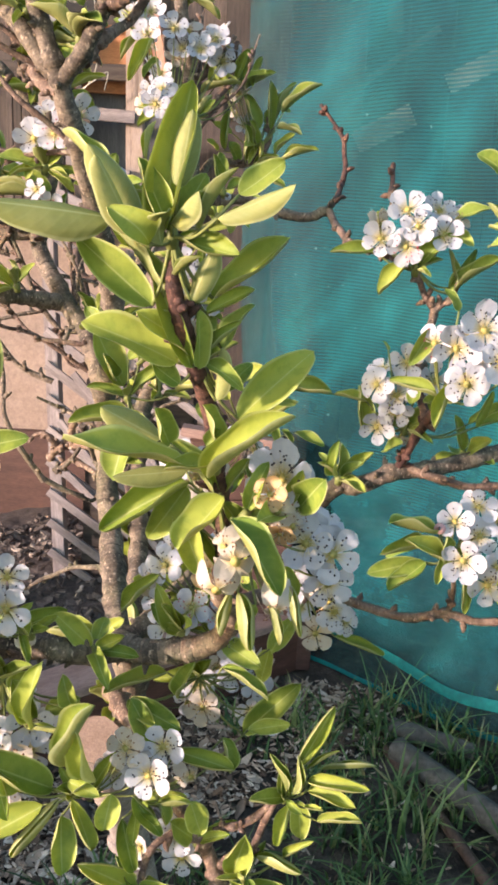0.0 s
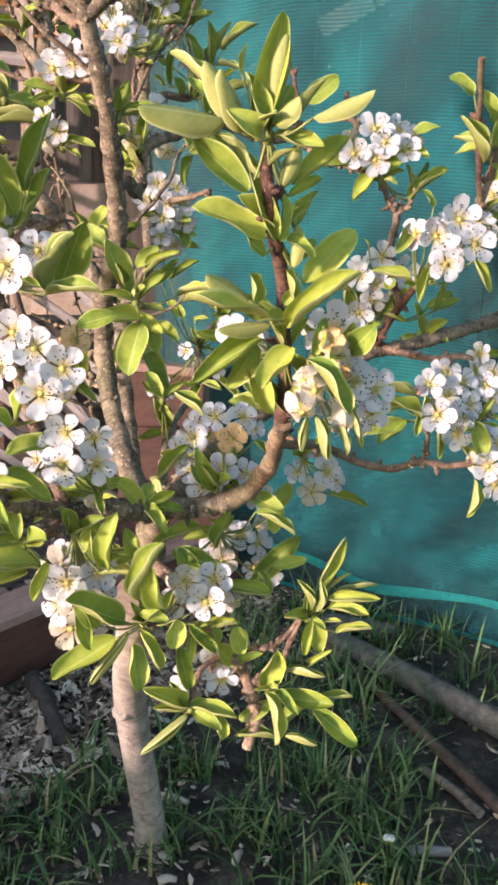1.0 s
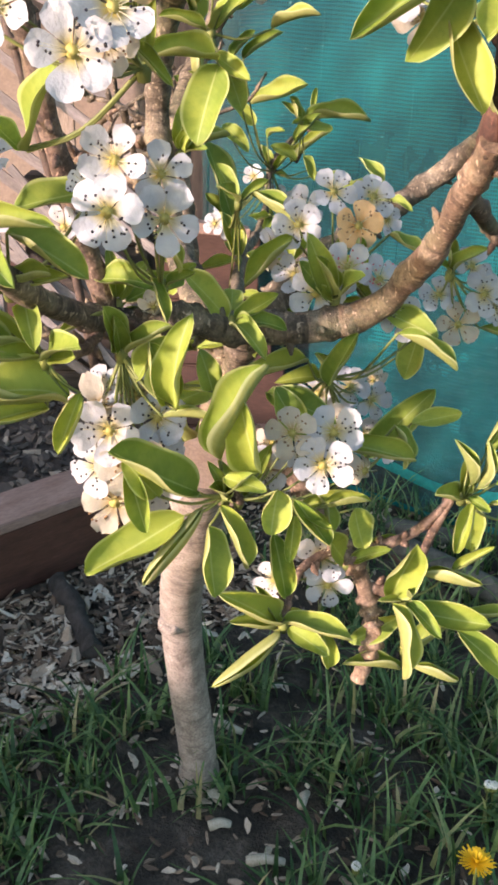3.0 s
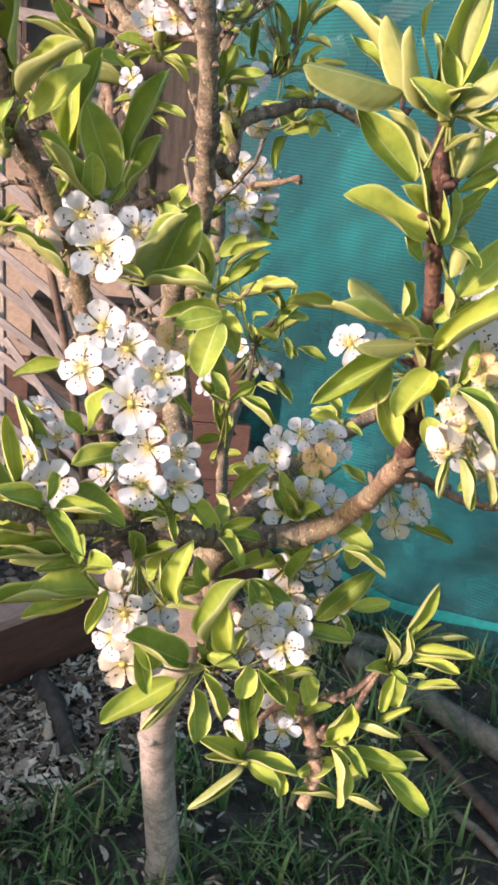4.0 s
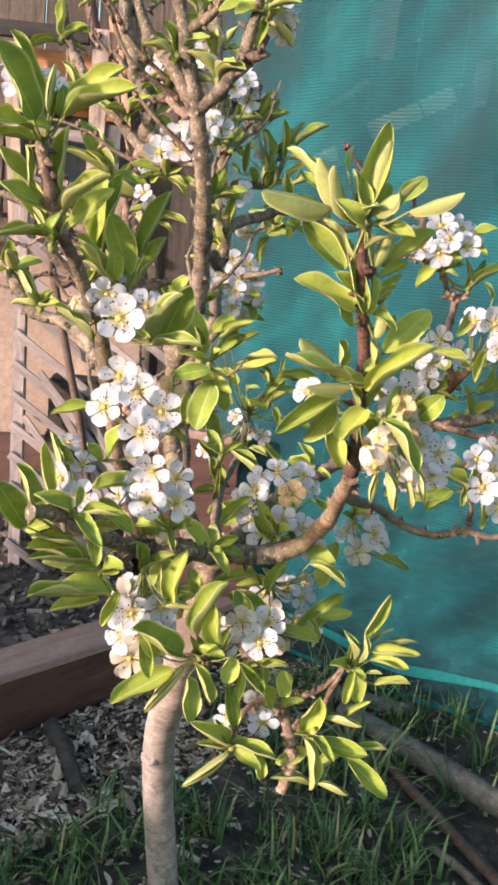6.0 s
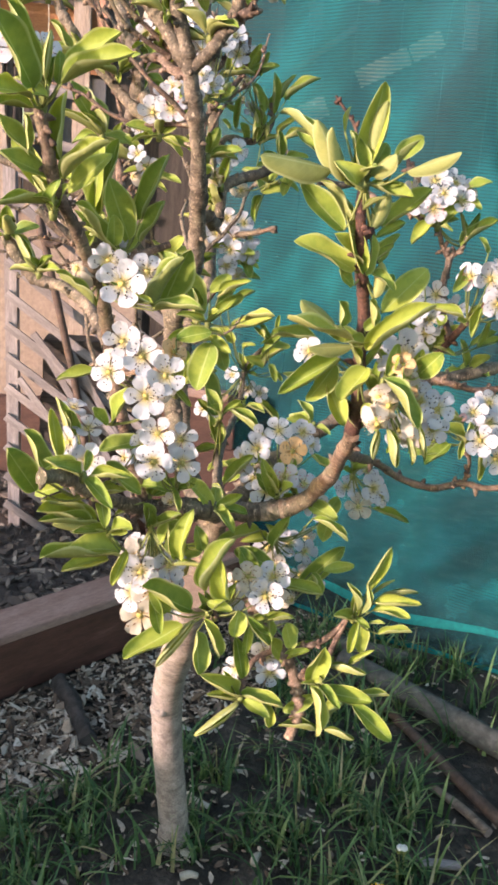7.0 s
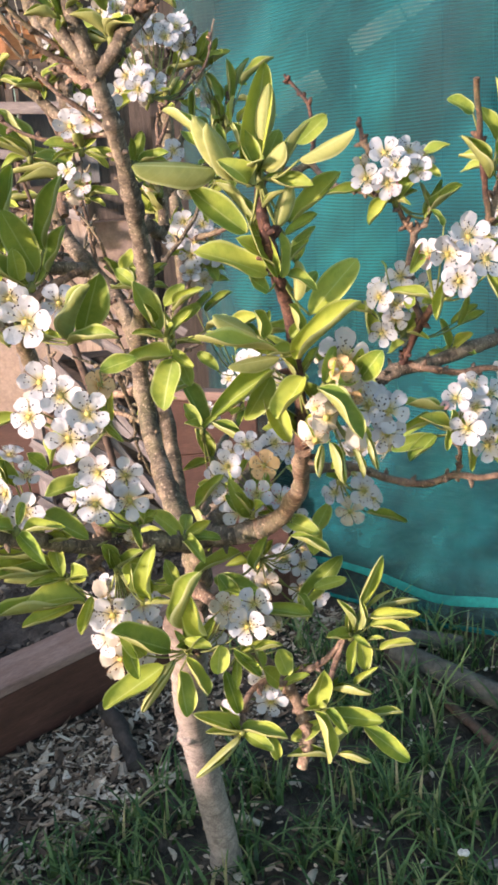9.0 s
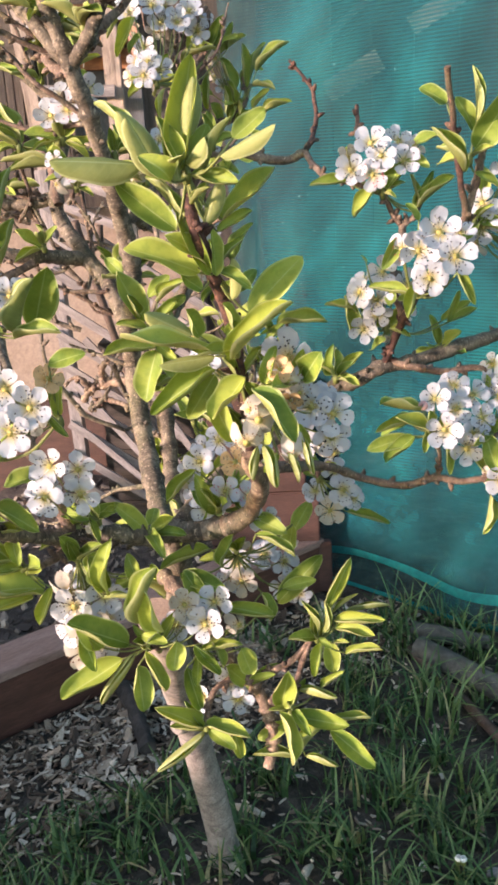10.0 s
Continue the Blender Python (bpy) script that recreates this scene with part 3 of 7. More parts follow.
def build_shade():
    """Plain unseen screen added beside the path to keep low sun off the lawn."""
    wall = mesh_object("wall_west", slab((0.06, 7.0, 0.52)), GREY_WOOD, None, (-1.75, -1.9, 0.26), smooth=False)
    tagged(wall, "unseen low wooden screen added to keep the sun off the lawn", "fence", kind="structure")


build_shade()


# ---- the pear tree ----
TREE_AT = Vector((-0.093, 1.084, 0))
tree = thing("pear_tree", TREE_AT, "young pear tree in full white blossom with fresh leaves", "tree")


SPURS = []


def branch(kind, r0, r1, points):
    pts = spline([Vector(p) - TREE_AT for p in points], 7 if kind in ("trunk", "stub") else 11)
    n = len(pts)
    crook = 0.0016 if kind == "young" else 0.0022
    if kind not in ("trunk", "stub"):
        pts = [p + crook * Vector((noise.noise(p * 34), noise.noise(p * 34 + Vector((7, 0, 0))), noise.noise(p * 34 + Vector((0, 9, 0))))) for p in pts]
    scars = random.Random(n + int(1e4 * abs(points[0][2])))
    radii = []
    for k in range(n):
        r = r0 + (r1 - r0) * k / (n - 1)
        knot = 0.16 if kind != "trunk" and noise.noise(pts[k] * 90 + Vector((5, 0, 0))) > 0.42 else 0
        ringed = {"old": 0.16, "young": 0.15, "red": 0.13, "spur": 0.5, "bough": 0.14}.get(kind, 0.0) if scars.random() < 0.16 else 0
        radii.append(r * (1 + (0.14 if kind not in ("trunk", "stub") else 0.025) * noise.noise(pts[k] * 60) + knot + ringed))
    if kind == "trunk":
        for k in range(8):
            radii[k] *= 1 + 0.3 * (1 - k / 8)
    bm = bmesh.new()
    mats = {"trunk": BARK_TRUNK, "stub": BARK_TRUNK, "old": BARK_OLD, "young": BARK_YOUNG, "red": BARK_RED, "spur": BARK_SPUR, "bough": BARK_BOUGH, "twig": BARK_OLD}
    tube(bm, pts, radii, 14 if r0 > 0.012 else 9, 0.16 if kind != "trunk" else 0.02, 0, 1, True)
    # buds and spurs along the wood
    rng = random.Random(int(1e5 * abs(points[0][0] + points[-1][2])))
    if kind not in ("trunk", "stub"):
        for _ in range(int(n / {"old": 6, "bough": 16}.get(kind, 4))):
            k = rng.randrange(1, n - 1)
            way = (pts[k + 1] - pts[k - 1]).normalized()
            out = (Matrix.Rotation(rng.uniform(0, 6.28), 3, way) @ way.orthogonal()).normalized()
            tip = pts[k] + out * (radii[k] + rng.uniform(0.003, 0.009)) + way * 0.004
            root = pts[k] + out * radii[k] * 0.6
            tube(bm, [root, (root + tip) / 2 + way * 0.001, tip], [0.0026, 0.0030, 0.0010], 6, 0, 0, 0, True)
    ob = part({"trunk": "trunk", "stub": "pruned_stub"}.get(kind, "branch"), bm, [mats[kind], CUT_WOOD if kind in ("trunk", "stub") else mats[kind]], tree)
    if kind == "old":
        for k in range(14, n - 4, 25):
            SPURS.append((pts[k] + TREE_AT, radii[k]))
    if kind == "stub":
        tagged(ob, "pale sawn-off limb stub")
    return ob


def petal(bm, uv, angle, long, wide, cup, lift, rng, droop=0.0):
    """One obovate petal of a flower of unit width."""
    nl, nw = 6, 4
    grid = {}
    turn = Matrix.Rotation(angle, 3, "Z")
    wave = rng.uniform(0, 6)
    for i in range(nl + 1):
        u = i / nl
        half = wide * (0.16 + 0.84 * math.sin(min(1.0, u * 1.45) * math.pi / 2) ** 1.5)
        if u > 0.7:
            half *= math.sqrt(max(0.04, 1 - ((u - 0.7) / 0.31) ** 2))
        r = 0.05 + long * u
        for j in range(nw + 1):
            v = 2 * j / nw - 1
            z = lift * u + cup * u * u - 0.10 * u ** 4 + 0.16 * half * v * v + 0.030 * math.sin(wave + 4 * v + 5 * u) * u - droop * u * u
            grid[i, j] = (bm.verts.new(turn @ Vector((r * (1 - 0.45 * droop * u), half * v, z))), (u, v))
    for i in range(nl):
        for j in range(nw):
            q = [grid[i, j], grid[i + 1, j], grid[i + 1, j + 1], grid[i, j + 1]]
            f = bm.faces.new([a for a, _ in q])
            for loop, (_, c) in zip(f.loops, q):
                loop[uv].uv = c


def finished(name, bm, materials):
    me = bpy.data.meshes.new(name)
    bm.to_mesh(me)
    bm.free()
    for m in materials:
        me.materials.append(m)
    me.shade_smooth()
    return me


def flower_mesh(name, seed, petals, anther, cup, wide, droop=0.0, stamens=18):
    rng = random.Random(seed)
    bm = bmesh.new()
    uv = bm.loops.layers.uv.verify()
    for k in range(5):
        petal(bm, uv, 2 * math.pi * k / 5 + rng.uniform(-0.12, 0.12), rng.uniform(0.41, 0.47), wide * rng.uniform(0.9, 1.1),
              cup + rng.uniform(-0.05, 0.06), rng.uniform(0.02, 0.10), rng, droop * rng.uniform(0.5, 1.3))
    heart = bmesh.ops.create_cone(bm, cap_ends=True, segments=10, radius1=0.04, radius2=0.085, depth=0.10, matrix=Matrix.Translation((0, 0, 0.0)))
    for f in {f for v in heart["verts"] for f in v.link_faces}:
        f.material_index = 1
    for k in range(stamens):
        a = rng.uniform(0, 6.283)
        s = rng.uniform(0.16, 0.37)
        tip = Vector((math.cos(a) * s, math.sin(a) * s, rng.uniform(0.11, 0.17) + 0.10 * s - 0.2 * droop))
        root = Vector((math.cos(a) * 0.045, math.sin(a) * 0.045, 0.03))
        tube(bm, [root, (root + tip) / 2 + Vector((0, 0, 0.02)), tip], [0.005, 0.004, 0.003], 3, 0, 2)
        made = bmesh.ops.create_icosphere(bm, subdivisions=1, radius=0.021, matrix=Matrix.Translation(tip) @ Matrix.Diagonal((1, 1, 0.8, 1)))
        for f in {f for v in made["verts"] for f in v.link_faces}:
            f.material_index = 3
    return finished(name, bm, (petals, HEART, FILAMENT, anther))


def bud_mesh(name, material):
    bm = bmesh.new()
    uv = bm.loops.layers.uv.verify()
    rng = random.Random(3)
    for k in range(5):
        petal(bm, uv, 2 * math.pi * k / 5, 0.34, 0.30, 0.0, 0.0, rng)
    for v in bm.verts:
        r = math.hypot(v.co.x, v.co.y)
        h = min(1.0, r / 0.42)
        s = 0.36 * math.sin(h * math.pi * 0.93) / max(r, 1e-4)
        v.co = Vector((v.co.x * s, v.co.y * s, 0.40 * (1 - math.cos(h * math.pi * 0.93)) - 0.1))
    return finished(name, bm, (material,))


FLOWERS = {
    "w": [flower_mesh("flower_white", s, PETAL, ANTHER, c, w) for s, c, w in ((1, 0.08, 0.198), (2, 0.15, 0.190), (3, 0.03, 0.208), (4, 0.20, 0.195), (13, 0.28, 0.20))],
    "r": [flower_mesh("flower_young", s, PETAL, ANTHER_RED, c, 0.20) for s, c in ((5, 0.08), (6, 0.14))],
    "c": [flower_mesh("flower_cream", s, PETAL_CREAM, ANTHER_BROWN, c, 0.20) for s, c in ((7, 0.05), (8, 0.1))],
    "o": [flower_mesh("flower_faded", 9, PETAL_OLD, ANTHER_BROWN, 0.14, 0.22)],
    "d": [flower_mesh("flower_drooping", s, PETAL_CREAM, ANTHER_BROWN, 0.05, 0.19, 0.5, 14) for s in (10, 11)],
    "p": [bud_mesh("flower_bud_pink", PETAL_BUD)],
    "b": [bud_mesh("flower_bud", PETAL)],
}
FLOWER_LABELS = {"w": "", "r": "fresh flower with red anthers", "c": "cream-tinged flower", "o": "fading peach-coloured flower",
                 "d": "drooping withered cream flower", "p": "closed pink bud", "b": "closed white bud"}
FLOWER_WIDTH = 0.0375


def leaf_mesh(name, seed, fold, curl, roll, wave, twist=0.0):
    """A pear leaf of unit length along x, half width 0.23, folded along the midrib; green above, paler and downy beneath."""
    bm = bmesh.new()
    uv = bm.loops.layers.uv.verify()
    nl, nw = 18, 8
    sheet = {}
    for i in range(nl + 1):
        u = i / nl
        half = 0.23 * (u ** 0.60 * (1 - u) ** 0.68 / 0.412 if 0 < i < nl else 0.0) + 0.004
        turn = Matrix.Rotation(twist * (u - 0.4), 3, "X")
        for j in range(nw + 1):
            v = 2 * j / nw - 1
            a = abs(v)
            ang = min(fold + roll * a * a, 2.4)
            y = math.copysign(half * a * math.cos(ang * (0.6 + 0.4 * a)), v) if a else 0.0
            z = half * a * math.sin(ang)
            z += wave * math.sin(9 * u + seed + (2.0 if v > 0 else 0)) * a * a
            if a > 0.95 and 0 < i < nl:
                y += math.copysign(0.010 * (1 if i % 2 else -1), v)
            c = turn @ Vector((0, y, z))
            c.z += -curl * (u - 0.35) ** 2 + curl * 0.1225 * (1 - u)
            sheet[i, j] = Vector((u, c.y, c.z)), half
    for layer in (0, 1):
        grid = {}
        for (i, j), (c, half) in sheet.items():
            v = 2 * j / nw - 1
            du = sheet[min(i + 1, nl), j][0] - sheet[max(i - 1, 0), j][0]
            dv = sheet[i, min(j + 1, nw)][0] - sheet[i, max(j - 1, 0)][0]
            thick = 0.011 * layer * (1 - v ** 6) * min(1.0, half / 0.08)
            grid[i, j] = (bm.verts.new(c - du.cross(dv).normalized() * thick), (i / nl, v))
        for i in range(nl):
            for j in range(nw):
                q = [grid[i, j], grid[i + 1, j], grid[i + 1, j + 1], grid[i, j + 1]]
                f = bm.faces.new([a for a, _ in (q if not layer else q[::-1])])
                f.material_index = layer
                for loop, (_, c) in zip(f.loops, q if not layer else q[::-1]):
                    loop[uv].uv = c
    return finished(name, bm, (LEAF, LEAF_UNDER))


LEAVES = [
    [leaf_mesh("leaf_open", s, f, c, 0.25, 0.040, w) for s, f, c, w in ((1, 0.30, 0.15, 0.3), (2, 0.42, 0.24, -0.4), (3, 0.24, -0.10, 0.2), (14, 0.36, 0.06, 0.6))],
    [leaf_mesh("leaf_folded", s, f, c, 0.40, 0.040, w) for s, f, c, w in ((4, 0.58, 0.10, 0.4), (5, 0.76, 0.18, -0.5), (6, 0.50, -0.12, 0.4), (12, 0.66, 0.22, 0.0), (15, 0.84, 0.12, 0.3))],
    [leaf_mesh("leaf_rolled", s, f, c, 0.80, 0.028, w) for s, f, c, w in ((7, 0.80, 0.08, 0.3), (8, 0.95, 0.20, -0.4), (16, 0.70, -0.15, 0.5))],
    [leaf_mesh("leaf_curled", s, f, c, 0.40, 0.055, w) for s, f, c, w in ((9, 0.45, 0.40, 0.4), (10, 0.55, 0.60, -0.4))],
    [leaf_mesh("leaf_cupped", s, f, c, 0.35, 0.022, w) for s, f, c, w in ((17, 0.34, 0.05, 0.2), (18, 0.42, -0.06, -0.2), (19, 0.28, 0.10, 0.1))],
]


def spray(origin, flowering):
    """A short spur on the wood from which flowers and leaves spring."""
    o = Vector(origin)
    bm = bmesh.new()
    rng = random.Random(int(abs(o.x * 7919 + o.z * 104729) * 100))
    tube(bm, [Vector((0, 0.002, -0.006)), Vector((0, 0, 0)), Vector((0.001, -0.002, 0.005))], [0.0035, 0.0042, 0.002], 7, 0.1)
    ob = part("flowering_spur" if flowering else "leafy_spur", bm, STALK, tree, at=o - TREE_AT)
    for _ in range(3):
        way = Vector((rng.uniform(-1, 1), rng.uniform(-1, 0.4), rng.uniform(-0.3, 1))).normalized()
        z = (Vector((0, -0.7, 0.7)) - way * Vector((0, -0.7, 0.7)).dot(way)).normalized()
        k = rng.uniform(0.022, 0.045)
        lf = new("leaf", rng.choice(LEAVES[rng.choice((0, 1, 1, 3))]))
        lf.parent = ob
        lf.matrix_local = Matrix.Translation(way * 0.004) @ Matrix((way, z.cross(way), z)).transposed().to_4x4() @ Matrix.Diagonal((k, k * 1.1, k, 1))
    return ob, o, rng


def stalks(ob, ends, r):
    """Adds fine bowed stalks from the cluster's foot to its mesh."""
    bm = bmesh.new()
    bm.from_mesh(ob.data)
    for t in ends:
        mid = t * 0.5 + Vector((0, 0, -0.12 * t.length))
        pts = spline([Vector((0, 0, 0)), mid, t], 4)
        tube(bm, pts, [r * (1.2 - 0.4 * k / (len(pts) - 1)) for k in range(len(pts))], 5)
    bm.to_mesh(ob.data)
    bm.free()
    ob.data.shade_smooth()


def blossoms(s, rows):
    ob, o, rng = s
    ends = []
    for x, y, z, fx, fz, size, kind in rows:
        n = Vector((fx + rng.uniform(-0.12, 0.12), -1, 0.25 + fz + rng.uniform(-0.12, 0.12))).normalized()
        at = Vector((x, y, z)) - o
        fl = new("flower" if kind not in "pb" else "flower_bud", rng.choice(FLOWERS[kind]))
        fl.parent = ob
        turn = n.to_track_quat("Z", "Y").to_matrix().to_4x4() @ Matrix.Rotation(rng.uniform(0, 6.28), 4, "Z")
        k = FLOWER_WIDTH * size * rng.uniform(0.94, 1.06)
        fl.matrix_local = Matrix.Translation(at) @ turn @ Matrix.Diagonal((k, k, k, 1))
        if FLOWER_LABELS[kind]:
            tagged(fl, FLOWER_LABELS[kind])
        if at.length > 0.006:
            ends.append(at - n * 0.002)
    for x, y, z, fx, fz, size, kind in rows:
        if kind not in "wrc" or rng.random() > 0.42:
            continue
        n = Vector((fx + rng.uniform(-0.9, 0.9), -1 + rng.uniform(0, 0.8), 0.3 + fz + rng.uniform(-0.7, 0.7))).normalized()
        at = Vector((x + rng.uniform(-0.020, 0.020), y + rng.uniform(0.008, 0.020), z + rng.uniform(-0.020, 0.020))) - o
        fl = new("flower", rng.choice(FLOWERS[rng.choice("wwcd")]))
        fl.parent = ob
        k = FLOWER_WIDTH * size * rng.uniform(0.7, 0.95)
        fl.matrix_local = Matrix.Translation(at) @ n.to_track_quat("Z", "Y").to_matrix().to_4x4() @ Matrix.Rotation(rng.uniform(0, 6.28), 4, "Z") @ Matrix.Diagonal((k, k, k, 1))
        ends.append(at - n * 0.002)
    stalks(ob, ends, 0.0009)


def foliage(s, rows):
    ob, o, rng = s
    ends = []
    for bx, by, bz, tx, ty, tz, w, roll, kind in rows:
        b, t = Vector((bx, by, bz)), Vector((tx, ty, tz))
        x = (t - b).normalized()
        facing = Vector((rng.uniform(-0.35, 0.35), -0.72 if kind in (0, 3, 4) else -0.42, 0.66 + rng.uniform(-0.25, 0.25)))
        z = (facing - x * facing.dot(x)).normalized()
        z = Matrix.Rotation(radians(roll + rng.uniform(-18, 18)), 3, x) @ z
        y = z.cross(x)
        length = (t - b).length
        wide = length * (0.10 + 0.76 * w) / 0.42 * (1.18, 1.36, 1.60, 1.28, 1.16)[kind]
        lf = new("leaf", rng.choice(LEAVES[kind]))
        lf.parent = ob
        lf.matrix_local = Matrix.Translation(b - o) @ Matrix((x, y, z)).transposed().to_4x4() @ Matrix.Diagonal((length, wide, (length + wide) / 2, 1))
        if (b - o).length > 0.004:
            ends.append(b - o)
    stalks(ob, ends, 0.0011)


branch('trunk', 0.0270, 0.0235, [(-0.092, 1.084, -0.040), (-0.095, 1.082, 0.030), (-0.104, 1.077, 0.110), (-0.116, 1.060, 0.210), (-0.124, 1.025, 0.310), (-0.126, 0.968, 0.400), (-0.122, 0.895, 0.485), (-0.117, 0.850, 0.540)])
branch('old', 0.0185, 0.0155, [(-0.119, 0.919, 0.481), (-0.109, 0.875, 0.576), (-0.097, 0.842, 0.666), (-0.092, 0.804, 0.741)])
branch('stub', 0.0255, 0.0235, [(-0.119, 0.870, 0.515), (-0.117, 0.820, 0.575), (-0.116, 0.757, 0.655)])
branch('old', 0.0125, 0.0108, [(-0.097, 0.842, 0.666), (-0.089, 0.778, 0.741), (-0.084, 0.726, 0.776), (-0.061, 0.710, 0.778), (-0.018, 0.703, 0.790)])
branch('bough', 0.0112, 0.0064, [(-0.061, 0.710, 0.778), (-0.018, 0.703, 0.790), (0.005, 0.690, 0.812), (0.016, 0.648, 0.851), (0.012, 0.586, 0.896), (0.011, 0.560, 0.918)])
branch('red', 0.0067, 0.0042, [(0.012, 0.581, 0.900), (0.0113, 0.565, 0.922), (0.010, 0.560, 0.955), (0.005, 0.546, 1.002), (0.000, 0.535, 1.045), (-0.010, 0.517, 1.080), (-0.019, 0.503, 1.113), (-0.021, 0.503, 1.133), (-0.019, 0.505, 1.150)])
branch('old', 0.0108, 0.006, [(-0.079, 0.721, 0.775), (-0.111, 0.690, 0.785), (-0.137, 0.675, 0.796), (-0.170, 0.684, 0.790), (-0.206, 0.658, 0.803), (-0.238, 0.576, 0.847), (-0.257, 0.525, 0.875), (-0.274, 0.505, 0.881)])
branch('old', 0.0135, 0.0088, [(-0.092, 0.804, 0.741), (-0.099, 0.804, 0.734), (-0.119, 0.865, 0.755), (-0.140, 0.945, 0.811), (-0.153, 0.989, 0.893), (-0.150, 0.966, 0.954), (-0.133, 0.928, 1.019), (-0.131, 0.900, 1.075), (-0.137, 0.853, 1.149), (-0.145, 0.820, 1.208), (-0.158, 0.800, 1.261)])
branch('old', 0.0085, 0.0065, [(-0.157, 0.800, 1.256), (-0.166, 0.797, 1.292), (-0.176, 0.793, 1.328), (-0.184, 0.790, 1.358), (-0.193, 0.780, 1.405)])
branch('old', 0.0080, 0.0045, [(-0.154, 0.800, 1.256), (-0.135, 0.788, 1.272), (-0.116, 0.780, 1.303), (-0.107, 0.768, 1.334), (-0.104, 0.757, 1.358), (-0.103, 0.751, 1.397)])
branch('young', 0.005, 0.004, [(-0.113, 0.779, 1.310), (-0.101, 0.769, 1.311), (-0.089, 0.764, 1.314)])
branch('young', 0.006, 0.003, [(-0.134, 0.796, 1.269), (-0.126, 0.816, 1.288), (-0.107, 0.846, 1.310), (-0.085, 0.855, 1.342), (-0.083, 0.854, 1.377)])
branch('old', 0.009, 0.005, [(-0.161, 0.802, 1.261), (-0.184, 0.799, 1.293), (-0.206, 0.803, 1.318), (-0.222, 0.812, 1.341), (-0.237, 0.821, 1.381)])
branch('young', 0.006, 0.003, [(-0.173, 0.793, 1.333), (-0.160, 0.788, 1.340), (-0.144, 0.782, 1.354), (-0.138, 0.782, 1.378)])
branch('young', 0.006, 0.004, [(-0.156, 0.801, 1.247), (-0.174, 0.816, 1.254), (-0.189, 0.836, 1.267), (-0.205, 0.887, 1.272)])
branch('old', 0.011, 0.008, [(-0.150, 0.966, 0.951), (-0.175, 1.000, 1.005), (-0.211, 1.030, 1.047), (-0.248, 1.063, 1.107), (-0.226, 1.055, 1.199), (-0.216, 1.036, 1.270), (-0.236, 1.049, 1.328), (-0.258, 1.074, 1.408), (-0.264, 1.080, 1.556)])
branch('old', 0.009, 0.005, [(-0.247, 1.064, 1.119), (-0.306, 1.068, 1.112), (-0.351, 1.047, 1.133), (-0.409, 1.046, 1.151)])
branch('old', 0.01, 0.006, [(-0.204, 1.030, 1.039), (-0.253, 0.999, 1.049), (-0.292, 0.977, 1.056), (-0.335, 0.966, 1.088)])
branch('old', 0.009, 0.006, [(-0.197, 1.023, 1.225), (-0.215, 1.052, 1.262), (-0.227, 1.070, 1.317), (-0.236, 1.088, 1.393), (-0.244, 1.085, 1.451)])
branch('old', 0.008, 0.005, [(-0.201, 1.023, 1.214), (-0.237, 1.042, 1.242), (-0.280, 1.050, 1.288), (-0.315, 1.059, 1.332), (-0.332, 1.067, 1.376), (-0.345, 1.065, 1.426)])
branch('young', 0.006, 0.003, [(-0.229, 0.996, 1.113), (-0.239, 1.025, 1.160), (-0.267, 1.044, 1.189), (-0.282, 1.044, 1.198)])
branch('old', 0.0115, 0.0085, [(-0.101, 0.856, 0.712), (-0.118, 1.010, 0.731), (-0.129, 1.080, 0.820), (-0.131, 1.088, 0.886), (-0.117, 1.139, 0.934), (-0.092, 1.200, 0.982), (-0.089, 1.271, 1.062), (-0.095, 1.298, 1.155), (-0.094, 1.305, 1.238), (-0.105, 1.322, 1.329), (-0.117, 1.329, 1.401), (-0.124, 1.336, 1.471)])
branch('young', 0.006, 0.003, [(-0.095, 1.303, 1.270), (-0.069, 1.313, 1.290), (-0.047, 1.333, 1.326), (-0.040, 1.342, 1.375)])
branch('young', 0.006, 0.003, [(-0.104, 1.323, 1.313), (-0.072, 1.343, 1.342), (-0.044, 1.352, 1.384)])
branch('old', 0.008, 0.0045, [(-0.119, 0.894, 1.100), (-0.105, 0.926, 1.088), (-0.099, 0.924, 1.135), (-0.057, 0.944, 1.154), (-0.012, 0.965, 1.166), (0.057, 0.978, 1.150), (0.083, 0.978, 1.157)])
branch('red', 0.004, 0.002, [(0.083, 0.978, 1.156), (0.092, 1.019, 1.167), (0.104, 1.080, 1.193), (0.105, 1.121, 1.232), (0.092, 1.140, 1.257), (0.076, 1.149, 1.280)])
branch('young', 0.004, 0.003, [(0.086, 0.978, 1.157), (0.093, 0.948, 1.143), (0.108, 0.907, 1.129), (0.135, 0.877, 1.121), (0.159, 0.863, 1.117)])
branch('red', 0.004, 0.002, [(0.142, 0.897, 1.163), (0.149, 0.968, 1.184), (0.151, 0.998, 1.209)])
branch('young', 0.0045, 0.003, [(-0.081, 1.103, 1.066), (-0.050, 1.051, 1.074), (-0.014, 1.020, 1.087)])
branch('young', 0.0050, 0.0072, [(-0.283, 0.535, 1.185), (-0.279, 0.541, 1.159), (-0.272, 0.557, 1.124), (-0.262, 0.573, 1.103), (-0.248, 0.599, 1.067), (-0.236, 0.615, 1.038), (-0.226, 0.648, 0.983), (-0.210, 0.671, 0.895), (-0.182, 0.684, 0.793)])
branch('young', 0.006, 0.0035, [(-0.235, 0.615, 1.041), (-0.219, 0.615, 1.052), (-0.203, 0.620, 1.064), (-0.172, 0.629, 1.078)])
